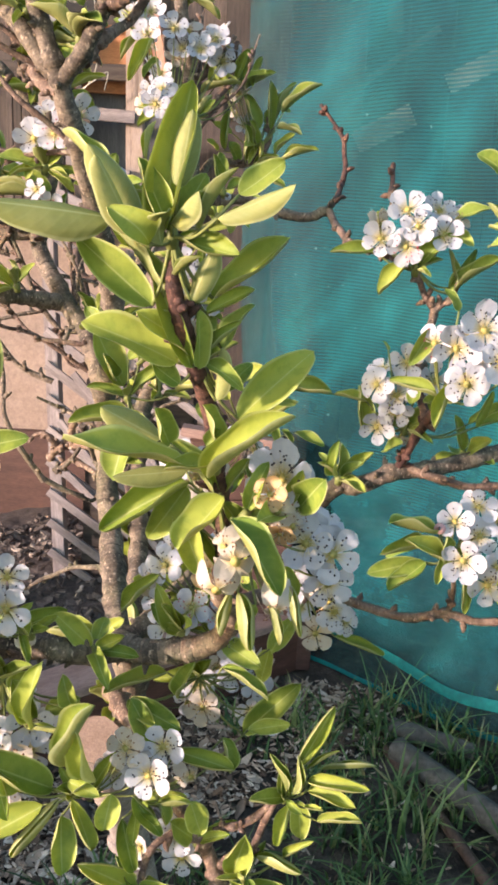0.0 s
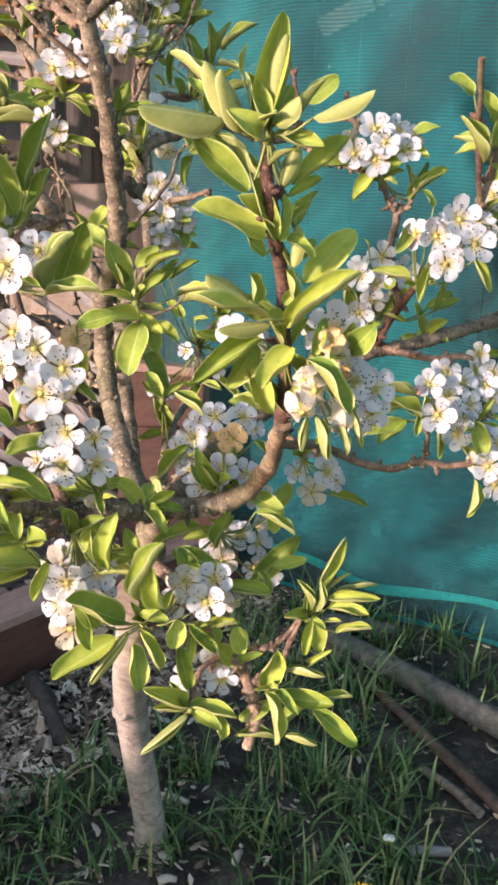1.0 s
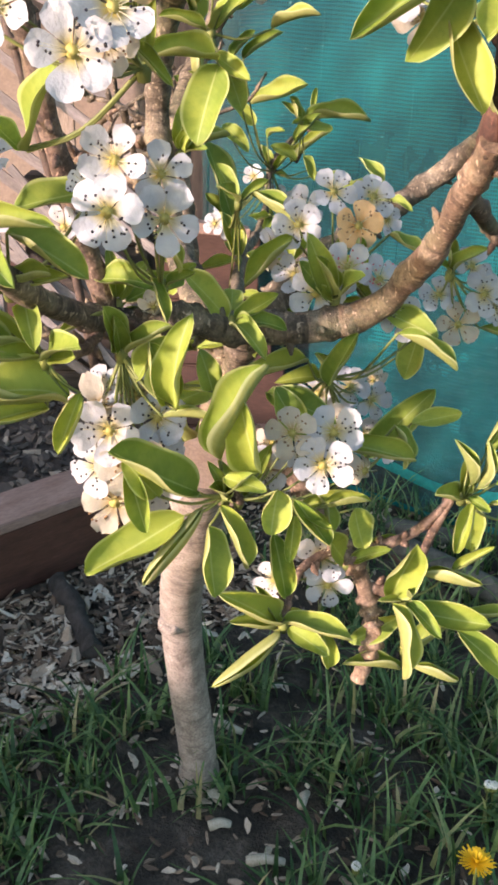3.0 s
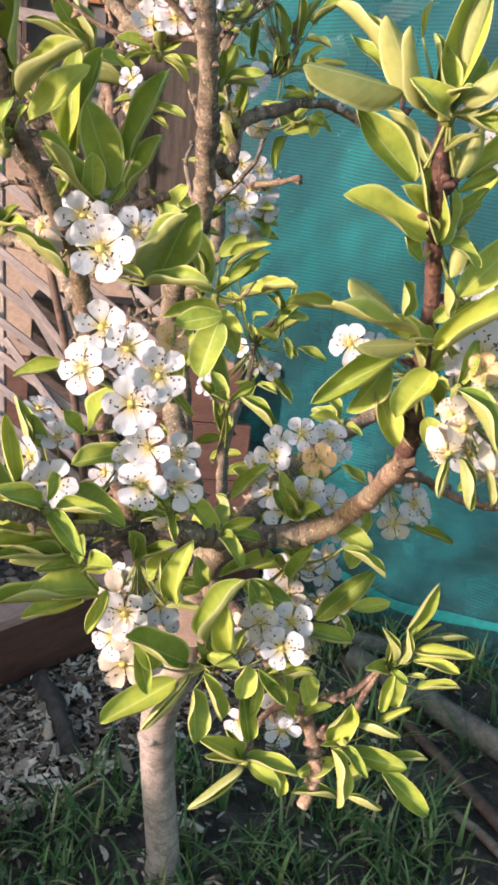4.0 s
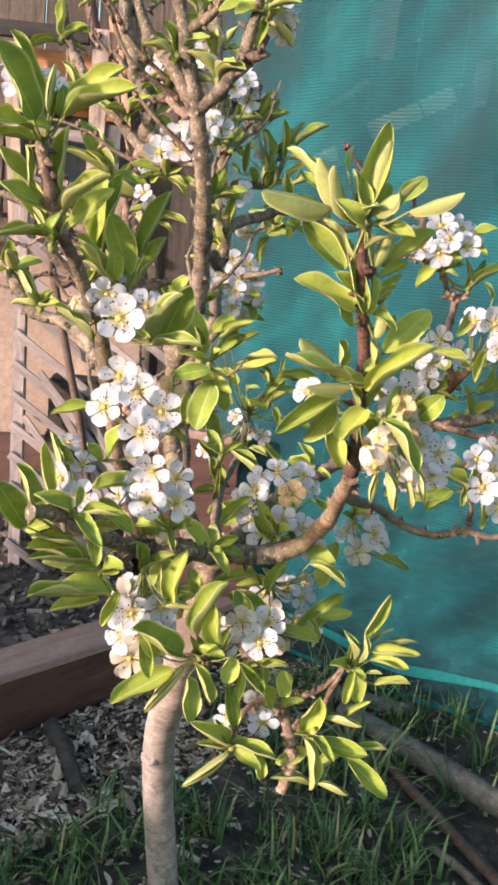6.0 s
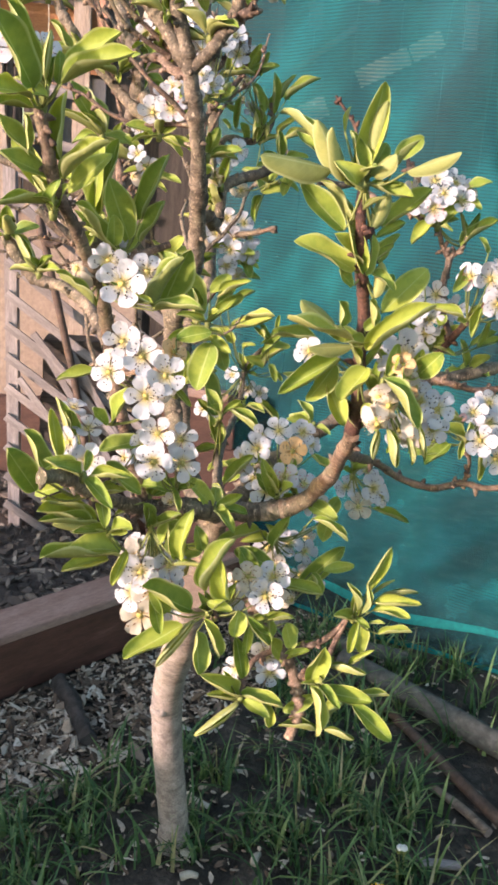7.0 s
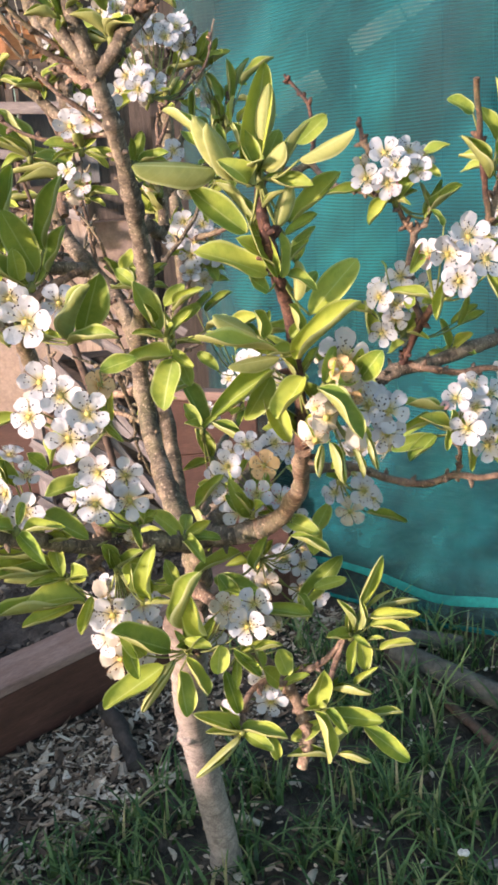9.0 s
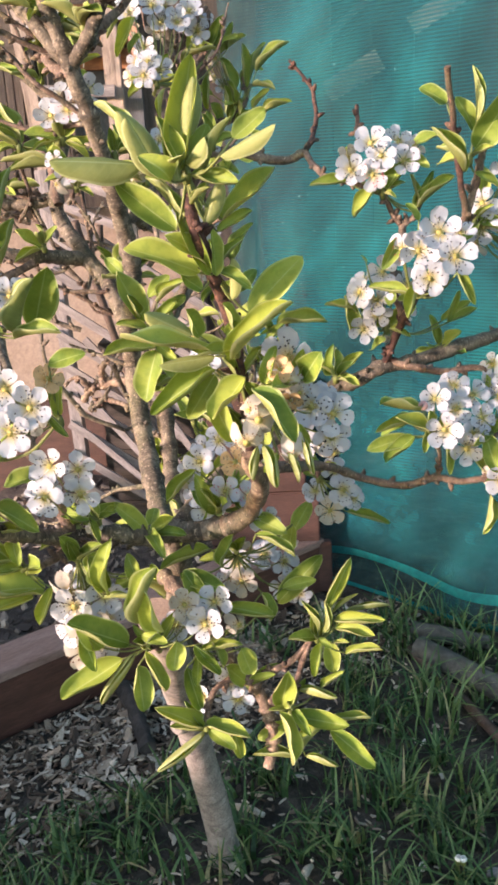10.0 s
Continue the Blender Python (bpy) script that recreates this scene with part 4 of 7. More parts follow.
branch('old', 0.0075, 0.0065, [(-0.399, 0.873, 1.103), (-0.364, 0.854, 1.064), (-0.343, 0.839, 1.040), (-0.322, 0.830, 1.014), (-0.289, 0.794, 1.012), (-0.254, 0.744, 0.999), (-0.227, 0.684, 0.967)])
branch('old', 0.0105, 0.0065, [(-0.079, 0.736, 0.775), (-0.056, 0.776, 0.792), (-0.027, 0.802, 0.810), (0.019, 0.843, 0.830), (0.071, 0.864, 0.860), (0.111, 0.842, 0.902), (0.119, 0.832, 0.901), (0.155, 0.822, 0.920), (0.219, 0.844, 0.927), (0.292, 0.877, 0.939), (0.351, 0.899, 0.948), (0.401, 0.910, 0.965), (0.465, 0.923, 0.982), (0.562, 0.947, 0.992)])
branch('young', 0.005, 0.004, [(0.360, 0.899, 0.952), (0.407, 0.912, 0.938), (0.449, 0.903, 0.924), (0.500, 0.895, 0.905)])
branch('old', 0.006, 0.003, [(0.292, 0.877, 0.937), (0.332, 0.898, 0.952), (0.395, 0.931, 0.969)])
branch('red', 0.0048, 0.0026, [(0.161, 0.822, 0.925), (0.171, 0.806, 0.962), (0.183, 0.769, 1.004), (0.209, 0.733, 1.050), (0.224, 0.718, 1.084), (0.218, 0.711, 1.120), (0.209, 0.700, 1.171), (0.200, 0.683, 1.222)])
branch('young', 0.004, 0.003, [(0.226, 0.717, 1.093), (0.236, 0.722, 1.125), (0.245, 0.726, 1.162)])
branch('young', 0.0045, 0.003, [(0.175, 0.790, 0.983), (0.171, 0.830, 1.032), (0.187, 0.865, 1.071), (0.175, 0.867, 1.088), (0.163, 0.858, 1.113)])
branch('young', 0.003, 0.002, [(0.187, 0.865, 1.072), (0.202, 0.870, 1.084), (0.208, 0.875, 1.096)])
branch('spur', 0.0050, 0.0042, [(-0.144, 1.000, 0.880), (-0.179, 1.050, 0.866), (-0.216, 1.100, 0.850), (-0.238, 1.100, 0.844), (-0.255, 1.120, 0.823)])
branch('spur', 0.0042, 0.0030, [(-0.218, 1.100, 0.850), (-0.213, 1.080, 0.881), (-0.191, 1.060, 0.899)])
branch('spur', 0.0040, 0.0028, [(-0.145, 1.010, 0.826), (-0.164, 1.020, 0.832), (-0.219, 1.100, 0.828), (-0.242, 1.100, 0.809)])
branch('spur', 0.0036, 0.0026, [(-0.238, 1.100, 0.844), (-0.252, 1.095, 0.862), (-0.270, 1.100, 0.858)])
branch('young', 0.005, 0.0035, [(0.014, 0.596, 0.888), (0.083, 0.721, 0.842), (0.134, 0.763, 0.809), (0.175, 0.764, 0.800), (0.208, 0.755, 0.810), (0.234, 0.750, 0.807), (0.265, 0.746, 0.811)])
branch('young', 0.003, 0.002, [(0.209, 0.755, 0.810), (0.209, 0.754, 0.838), (0.201, 0.753, 0.864)])
branch('young', 0.004, 0.003, [(0.170, 0.822, 0.926), (0.219, 0.803, 0.919), (0.266, 0.794, 0.919), (0.281, 0.770, 0.883), (0.271, 0.760, 0.853)])
branch('old', 0.007, 0.004, [(-0.083, 0.866, 0.735), (-0.069, 1.052, 0.735), (-0.055, 1.114, 0.751), (-0.026, 1.273, 0.740), (-0.005, 1.357, 0.769), (0.001, 1.376, 0.818), (0.031, 1.386, 0.850)])
branch('young', 0.004, 0.003, [(0.035, 1.387, 0.818), (0.056, 1.386, 0.862), (0.063, 1.385, 0.890)])
branch('old', 0.005, 0.0035, [(-0.117, 1.139, 0.934), (-0.073, 1.094, 1.015), (-0.072, 1.083, 1.041)])
branch('young', 0.006, 0.004, [(-0.098, 1.298, 1.147), (-0.072, 1.327, 1.212), (-0.022, 1.349, 1.213), (0.009, 1.359, 1.244), (0.008, 1.368, 1.280)])
branch('spur', 0.0075, 0.0062, [(-0.109, 0.795, 0.688), (-0.069, 0.723, 0.683), (-0.026, 0.695, 0.631), (-0.003, 0.685, 0.601), (0.010, 0.681, 0.570), (0.015, 0.677, 0.542), (0.008, 0.678, 0.501)])
branch('young', 0.005, 0.003, [(0.009, 0.683, 0.584), (0.034, 0.681, 0.590), (0.060, 0.676, 0.663)])
branch('young', 0.004, 0.003, [(0.007, 0.685, 0.617), (0.038, 0.680, 0.633), (0.060, 0.676, 0.665)])
branch('young', 0.004, 0.003, [(-0.107, 0.881, 0.556), (-0.097, 0.652, 0.675), (-0.107, 0.637, 0.687)])
branch('young', 0.004, 0.003, [(-0.017, 0.695, 0.613), (-0.048, 0.675, 0.603), (-0.059, 0.666, 0.565)])
branch('young', 0.005, 0.003, [(-0.185, 0.684, 0.793), (-0.196, 0.659, 0.780), (-0.215, 0.634, 0.780)])
branch('young', 0.004, 0.003, [(-0.158, 0.684, 0.794), (-0.167, 0.669, 0.785), (-0.174, 0.659, 0.776)])
knot = bmesh.new()
KNOT_AT, KNOT_OUT = Vector((-0.1420, 0.9900, 0.334)) - TREE_AT, Vector((-0.60, -0.76, 0.25)).normalized()
tube(knot, [KNOT_AT + KNOT_OUT * d for d in (-0.014, 0.0, 0.0024, 0.0018, -0.0008)], [0.0150, 0.0135, 0.0100, 0.0072, 0.0045], 14, 0.12, 0, 1, True)
part("knot", knot, [BARK_TRUNK, BARK_OLD], tree, "healed knot scar")
s = spray((-0.158, 0.594, 0.943), True)
blossoms(s, [(-0.210, 0.574, 0.992, -0.1, 0.1, 1.0, 'w'),
             (-0.192, 0.562, 0.982, 0.1, 0.0, 1.0, 'w'),
             (-0.221, 0.563, 0.965, -0.25, -0.05, 0.95, 'w'),
             (-0.170, 0.552, 0.967, 0.15, -0.05, 1.0, 'w'),
             (-0.187, 0.544, 0.949, 0.0, -0.25, 1.1, 'w'),
             (-0.163, 0.592, 0.982, 0.5, 0.2, 0.8, 'o')])
foliage(s, [(-0.161, 0.592, 0.994, -0.128, 0.592, 1.004, 0.4, 10, 0),
            (-0.233, 0.593, 0.959, -0.270, 0.583, 0.951, 0.28, 0, 1),
            (-0.163, 0.573, 0.954, -0.144, 0.563, 0.937, 0.35, 0, 1),
            (-0.219, 0.615, 0.900, -0.201, 0.593, 0.945, 0.35, 0, 0),
            (-0.222, 0.615, 0.901, -0.239, 0.615, 0.917, 0.6, 0, 0)])
s = spray((-0.149, 0.658, 0.819), True)
blossoms(s, [(-0.173, 0.599, 0.899, -0.1, 0.1, 0.98, 'w'),
             (-0.150, 0.606, 0.892, 0.2, 0.1, 0.92, 'w'),
             (-0.176, 0.580, 0.876, -0.1, -0.1, 1.05, 'w'),
             (-0.148, 0.596, 0.871, 0.15, -0.15, 1.0, 'w'),
             (-0.154, 0.658, 0.807, 0.2, -0.5, 0.6, 'd')])
foliage(s, [(-0.153, 0.616, 0.860, -0.137, 0.617, 0.839, 0.4, 0, 1),
            (-0.155, 0.648, 0.827, -0.145, 0.638, 0.803, 0.3, 0, 1)])
s = spray((-0.235, 0.615, 1.042), True)
blossoms(s, [(-0.213, 0.565, 1.045, -0.05, -0.1, 1.2, 'w'),
             (-0.191, 0.610, 1.053, 0.3, 0.2, 1.0, 'w'),
             (-0.233, 0.620, 1.061, -0.4, 0.2, 0.8, 'w'),
             (-0.255, 0.600, 1.052, -0.7, 0.2, 0.85, 'd'),
             (-0.217, 0.629, 1.073, 0.3, 0.5, 0.5, 'b'),
             (-0.206, 0.630, 1.059, 0.1, 0.4, 0.7, 'w')])
foliage(s, [(-0.208, 0.576, 1.025, -0.186, 0.555, 1.034, 0.55, 0, 1),
            (-0.184, 0.581, 1.021, -0.140, 0.560, 1.031, 0.28, 0, 1),
            (-0.182, 0.591, 1.022, -0.163, 0.569, 1.073, 0.42, 0, 1),
            (-0.174, 0.611, 1.023, -0.154, 0.599, 1.079, 0.4, 20, 0),
            (-0.245, 0.601, 1.029, -0.274, 0.590, 1.048, 0.3, 0, 1),
            (-0.237, 0.601, 1.019, -0.269, 0.590, 1.046, 0.25, 0, 1)])
s = spray((-0.233, 0.617, 0.826), True)
blossoms(s, [(-0.239, 0.581, 0.874, -0.1, 0.0, 1.0, 'w'),
             (-0.258, 0.595, 0.887, -0.8, 0.0, 0.9, 'w'),
             (-0.241, 0.615, 0.896, 0.0, 1.6, 0.95, 'w'),
             (-0.206, 0.657, 0.854, -0.5, 0.3, 0.7, 'w'),
             (-0.193, 0.657, 0.855, 0.6, 0.1, 0.6, 'w')])
foliage(s, [(-0.229, 0.596, 0.863, -0.186, 0.581, 0.843, 0.4, 0, 1),
            (-0.262, 0.597, 0.841, -0.291, 0.597, 0.832, 0.4, 20, 0),
            (-0.188, 0.646, 0.877, -0.232, 0.636, 0.868, 0.4, 10, 0),
            (-0.272, 0.586, 0.847, -0.301, 0.595, 0.897, 0.3, 0, 1),
            (-0.274, 0.576, 0.851, -0.261, 0.565, 0.875, 0.6, 0, 3),
            (-0.286, 0.577, 0.842, -0.312, 0.555, 0.891, 0.35, 0, 0),
            (-0.266, 0.575, 0.875, -0.273, 0.579, 0.924, 0.3, 0, 1),
            (-0.260, 0.605, 0.886, -0.272, 0.614, 0.927, 0.3, 0, 1),
            (-0.253, 0.615, 0.889, -0.264, 0.604, 0.917, 0.4, 0, 1)])
s = spray((-0.218, 0.629, 0.782), False)
foliage(s, [(-0.205, 0.634, 0.757, -0.254, 0.599, 0.776, 0.45, -10, 3),
            (-0.213, 0.634, 0.755, -0.283, 0.579, 0.770, 0.2, 0, 1),
            (-0.218, 0.635, 0.750, -0.262, 0.599, 0.750, 0.3, 0, 1),
            (-0.198, 0.634, 0.759, -0.212, 0.620, 0.724, 0.45, 0, 1),
            (-0.231, 0.629, 0.785, -0.283, 0.588, 0.811, 0.2, 0, 1),
            (-0.230, 0.639, 0.788, -0.289, 0.598, 0.813, 0.25, 10, 1),
            (-0.242, 0.638, 0.801, -0.284, 0.607, 0.822, 0.3, 0, 1),
            (-0.227, 0.628, 0.817, -0.221, 0.608, 0.798, 0.6, 0, 3),
            (-0.231, 0.629, 0.780, -0.274, 0.598, 0.796, 0.25, 0, 2),
            (-0.246, 0.649, 0.799, -0.288, 0.628, 0.803, 0.3, 20, 0)])
s = spray((-0.023, 0.761, 0.810), True)
blossoms(s, [(-0.052, 0.757, 0.842, -0.15, 0.0, 1.0, 'w'),
             (-0.029, 0.754, 0.866, 0.1, 0.15, 0.95, 'w'),
             (0.003, 0.768, 0.861, 0.3, 0.3, 0.95, 'w'),
             (-0.012, 0.742, 0.845, 0.0, -0.05, 1.0, 'o'),
             (-0.046, 0.770, 0.851, -0.3, 0.3, 0.8, 'w'),
             (0.018, 0.781, 0.843, 0.6, 0.1, 0.7, 'w')])
foliage(s, [(-0.057, 0.750, 0.835, -0.091, 0.740, 0.801, 0.4, 0, 1),
            (0.013, 0.750, 0.838, 0.033, 0.731, 0.827, 0.45, 0, 1)])
s = spray((-0.001, 0.716, 0.793), True)
blossoms(s, [(-0.043, 0.715, 0.803, -0.1, -0.15, 1.0, 'w'),
             (-0.023, 0.716, 0.821, 0.0, 0.1, 1.0, 'r'),
             (0.001, 0.720, 0.812, 0.5, 0.4, 0.9, 'r'),
             (0.018, 0.713, 0.788, 0.1, -0.1, 0.95, 'w'),
             (-0.055, 0.740, 0.810, -0.6, 0.3, 0.8, 'w')])
s = spray((0.080, 0.804, 0.799), True)
blossoms(s, [(0.092, 0.805, 0.757, 0.0, -0.15, 1.05, 'c'),
             (0.108, 0.799, 0.784, 0.3, 0.0, 1.0, 'w'),
             (0.076, 0.814, 0.779, -0.3, 0.2, 0.9, 'w'),
             (0.121, 0.805, 0.771, 0.8, -0.1, 0.8, 'w'),
             (0.098, 0.809, 0.804, 0.1, 0.6, 0.9, 'w')])
foliage(s, [(0.111, 0.806, 0.754, 0.163, 0.807, 0.737, 0.22, 20, 1)])
s = spray((0.025, 0.524, 0.980), True)
blossoms(s, [(0.047, 0.544, 1.000, -0.35, 0.35, 1.15, 'w'),
             (0.039, 0.549, 0.986, -0.6, 0.2, 0.8, 'w'),
             (0.081, 0.536, 0.954, 0.25, 0.1, 1.05, 'w'),
             (0.079, 0.536, 0.934, 0.2, -0.4, 1.0, 'w'),
             (0.064, 0.535, 0.961, 0.1, -0.1, 1.0, 'w'),
             (0.054, 0.534, 0.976, 0.0, 0.1, 0.9, 'd'),
             (0.015, 0.499, 0.970, -0.5, -0.2, 0.8, 'd'),
             (0.022, 0.491, 0.965, 0.0, -0.2, 1.0, 'd'),
             (0.012, 0.484, 0.950, -0.2, -0.5, 0.95, 'd'),
             (0.047, 0.495, 0.933, 0.1, -0.9, 0.8, 'd'),
             (0.048, 0.550, 0.999, 0.0, 0.2, 1.1, 'w'),
             (0.067, 0.550, 0.956, 0.3, 0.0, 1.1, 'w'),
             (0.052, 0.550, 0.928, 0.1, -0.2, 1.0, 'w')])
foliage(s, [(0.018, 0.503, 0.987, 0.050, 0.485, 0.948, 0.35, 0, 1),
            (0.059, 0.534, 0.985, 0.071, 0.514, 1.010, 0.6, 0, 0),
            (0.024, 0.494, 0.944, 0.032, 0.485, 0.911, 0.38, 0, 2),
            (0.019, 0.504, 0.939, 0.016, 0.495, 0.914, 0.35, 0, 2),
            (0.042, 0.495, 0.937, 0.051, 0.491, 0.912, 0.3, 0, 2),
            (0.053, 0.505, 0.947, 0.062, 0.496, 0.916, 0.2, 0, 2),
            (0.035, 0.495, 0.936, 0.024, 0.485, 0.924, 0.4, 0, 1),
            (0.050, 0.515, 0.953, 0.059, 0.515, 0.933, 0.4, 0, 1)])
s = spray((0.162, 0.816, 0.967), True)
blossoms(s, [(0.157, 0.809, 1.031, -0.1, 0.1, 0.95, 'w'),
             (0.184, 0.816, 1.014, 0.2, 0.0, 1.0, 'w'),
             (0.131, 0.799, 1.011, -0.5, 0.1, 0.95, 'w'),
             (0.149, 0.799, 1.002, -0.2, 0.0, 1.0, 'w'),
             (0.150, 0.805, 0.985, 0.0, -0.4, 0.9, 'w'),
             (0.135, 0.810, 0.969, -0.2, -0.2, 0.9, 'w'),
             (0.169, 0.822, 0.958, 0.3, -0.3, 0.8, 'd'),
             (0.186, 0.832, 0.980, 0.5, -0.3, 0.6, 'w')])
foliage(s, [(0.124, 0.809, 0.992, 0.093, 0.798, 1.001, 0.25, 0, 1),
            (0.124, 0.820, 0.964, 0.116, 0.809, 1.007, 0.35, 0, 1),
            (0.138, 0.798, 1.042, 0.133, 0.797, 1.051, 0.3, 0, 1),
            (0.145, 0.821, 0.943, 0.157, 0.801, 0.959, 0.5, 0, 0),
            (0.166, 0.799, 1.010, 0.162, 0.790, 0.996, 0.7, 0, 0),
            (0.236, 0.854, 0.963, 0.252, 0.864, 0.998, 0.2, 0, 1),
            (0.237, 0.854, 0.963, 0.272, 0.865, 0.975, 0.2, 0, 1),
            (0.231, 0.864, 0.963, 0.267, 0.875, 0.982, 0.2, 0, 1)])
s = spray((0.182, 0.759, 1.010), True)
blossoms(s, [(0.194, 0.683, 1.080, 0.0, 0.15, 1.05, 'w'),
             (0.177, 0.696, 1.063, -0.1, 0.0, 1.0, 'w'),
             (0.206, 0.669, 1.059, 0.15, 0.0, 1.1, 'w'),
             (0.186, 0.686, 1.038, -0.05, -0.2, 1.05, 'w'),
             (0.166, 0.727, 1.062, -0.6, 0.1, 0.9, 'r'),
             (0.199, 0.707, 1.058, 0.0, 0.0, 0.9, 'w')])
foliage(s, [(0.211, 0.678, 1.044, 0.223, 0.658, 1.016, 0.35, 0, 1),
            (0.180, 0.718, 1.030, 0.167, 0.698, 0.999, 0.4, 0, 1),
            (0.164, 0.737, 1.073, 0.146, 0.716, 1.045, 0.3, 0, 0),
            (0.182, 0.726, 1.089, 0.170, 0.726, 1.106, 0.4, 0, 0)])
s = spray((0.164, 0.858, 1.110), True)
blossoms(s, [(0.152, 0.856, 1.163, -0.1, 0.3, 1.05, 'w'),
             (0.129, 0.851, 1.137, -0.4, -0.1, 0.95, 'w'),
             (0.186, 0.852, 1.143, 0.2, 0.1, 1.0, 'w'),
             (0.152, 0.847, 1.131, 0.0, -0.2, 0.95, 'r'),
             (0.161, 0.846, 1.150, 0.0, 0.1, 0.9, 'w'),
             (0.183, 0.872, 1.164, 0.4, 0.6, 0.9, 'w')])
foliage(s, [(0.195, 0.868, 1.156, 0.229, 0.868, 1.171, 0.4, 0, 0),
            (0.194, 0.868, 1.147, 0.213, 0.848, 1.136, 0.35, 0, 0),
            (0.154, 0.852, 1.117, 0.130, 0.848, 1.087, 0.45, 0, 1),
            (0.125, 0.857, 1.125, 0.083, 0.845, 1.124, 0.25, 0, 1),
            (0.200, 0.870, 1.088, 0.244, 0.870, 1.125, 0.28, 0, 1),
            (0.202, 0.875, 1.087, 0.223, 0.879, 1.131, 0.15, 0, 1),
            (0.206, 0.875, 1.093, 0.198, 0.879, 1.129, 0.15, 0, 1),
            (0.130, 0.866, 1.136, 0.127, 0.876, 1.162, 0.4, 0, 1)])
s = spray((0.226, 0.711, 1.143), False)
foliage(s, [(0.203, 0.704, 1.193, 0.179, 0.703, 1.208, 0.5, 0, 0),
            (0.231, 0.716, 1.168, 0.215, 0.714, 1.199, 0.4, 0, 0),
            (0.231, 0.710, 1.172, 0.231, 0.714, 1.225, 0.12, 0, 2),
            (0.231, 0.711, 1.152, 0.263, 0.695, 1.202, 0.42, 10, 0),
            (0.245, 0.716, 1.172, 0.305, 0.697, 1.202, 0.25, 0, 1),
            (0.221, 0.706, 1.132, 0.188, 0.684, 1.173, 0.28, 0, 1),
            (0.232, 0.717, 1.131, 0.261, 0.718, 1.114, 0.2, 0, 0)])
s = spray((0.236, 0.733, 1.083), True)
blossoms(s, [(0.271, 0.748, 1.131, -0.1, 0.2, 1.0, 'w'),
             (0.293, 0.740, 1.104, 0.1, 0.1, 1.05, 'w'),
             (0.302, 0.735, 1.076, 0.1, 0.0, 1.0, 'r'),
             (0.246, 0.738, 1.101, -0.4, 0.1, 0.9, 'w'),
             (0.245, 0.734, 1.078, -0.2, -0.2, 0.95, 'w'),
             (0.303, 0.769, 1.137, 0.3, 1.2, 0.95, 'w'),
             (0.339, 0.771, 1.118, 0.8, 0.8, 1.0, 'w'),
             (0.268, 0.739, 1.092, 0.1, 0.1, 0.9, 'w'),
             (0.332, 0.742, 1.048, 0.6, -0.1, 0.95, 'r'),
             (0.327, 0.747, 1.073, 0.3, 0.2, 0.45, 'p'),
             (0.323, 0.746, 1.086, 0.2, 0.3, 0.4, 'p'),
             (0.325, 0.742, 1.055, 0.1, 0.0, 0.4, 'p')])
foliage(s, [(0.275, 0.739, 1.087, 0.269, 0.720, 1.050, 0.42, 0, 1),
            (0.278, 0.730, 1.048, 0.279, 0.721, 1.026, 0.35, 0, 1),
            (0.292, 0.741, 1.060, 0.324, 0.732, 1.039, 0.3, 0, 1),
            (0.317, 0.750, 1.111, 0.349, 0.742, 1.086, 0.3, 0, 1),
            (0.290, 0.759, 1.125, 0.318, 0.760, 1.130, 0.4, 0, 0),
            (0.257, 0.739, 1.081, 0.236, 0.728, 1.093, 0.4, 0, 0),
            (0.268, 0.740, 1.043, 0.307, 0.732, 1.032, 0.2, 0, 0),
            (0.248, 0.748, 1.106, 0.249, 0.747, 1.135, 0.4, 0, 0)])
s = spray((0.429, 0.901, 0.962), True)
blossoms(s, [(0.454, 0.879, 1.051, -0.1, 0.2, 0.95, 'w'),
             (0.469, 0.870, 1.035, 0.2, 0.0, 1.0, 'w'),
             (0.481, 0.890, 1.065, 0.1, 0.4, 0.95, 'w'),
             (0.496, 0.891, 1.049, 0.5, 0.2, 0.9, 'w'),
             (0.469, 0.891, 1.016, 0.2, -0.4, 0.8, 'w'),
             (0.446, 0.871, 0.980, -0.1, 0.0, 1.05, 'w'),
             (0.478, 0.882, 0.967, 0.3, 0.1, 1.0, 'w'),
             (0.501, 0.883, 0.977, 0.3, 0.2, 1.0, 'w'),
             (0.515, 0.892, 1.025, 0.3, 0.2, 1.0, 'w')])
foliage(s, [(0.432, 0.891, 0.977, 0.412, 0.889, 1.014, 0.35, 0, 1),
            (0.462, 0.893, 0.941, 0.398, 0.869, 0.970, 0.4, 0, 0),
            (0.469, 0.904, 0.912, 0.408, 0.882, 0.889, 0.45, 0, 0),
            (0.443, 0.900, 1.017, 0.415, 0.889, 1.037, 0.5, 0, 0),
            (0.457, 0.901, 1.000, 0.428, 0.890, 0.999, 0.4, 0, 0),
            (0.491, 0.894, 0.934, 0.451, 0.872, 0.930, 0.5, 0, 1),
            (0.532, 0.912, 1.099, 0.484, 0.900, 1.100, 0.25, 0, 1),
            (0.492, 0.892, 0.994, 0.464, 0.891, 1.006, 0.4, 0, 0)])
s = spray((0.202, 0.753, 0.864), True)
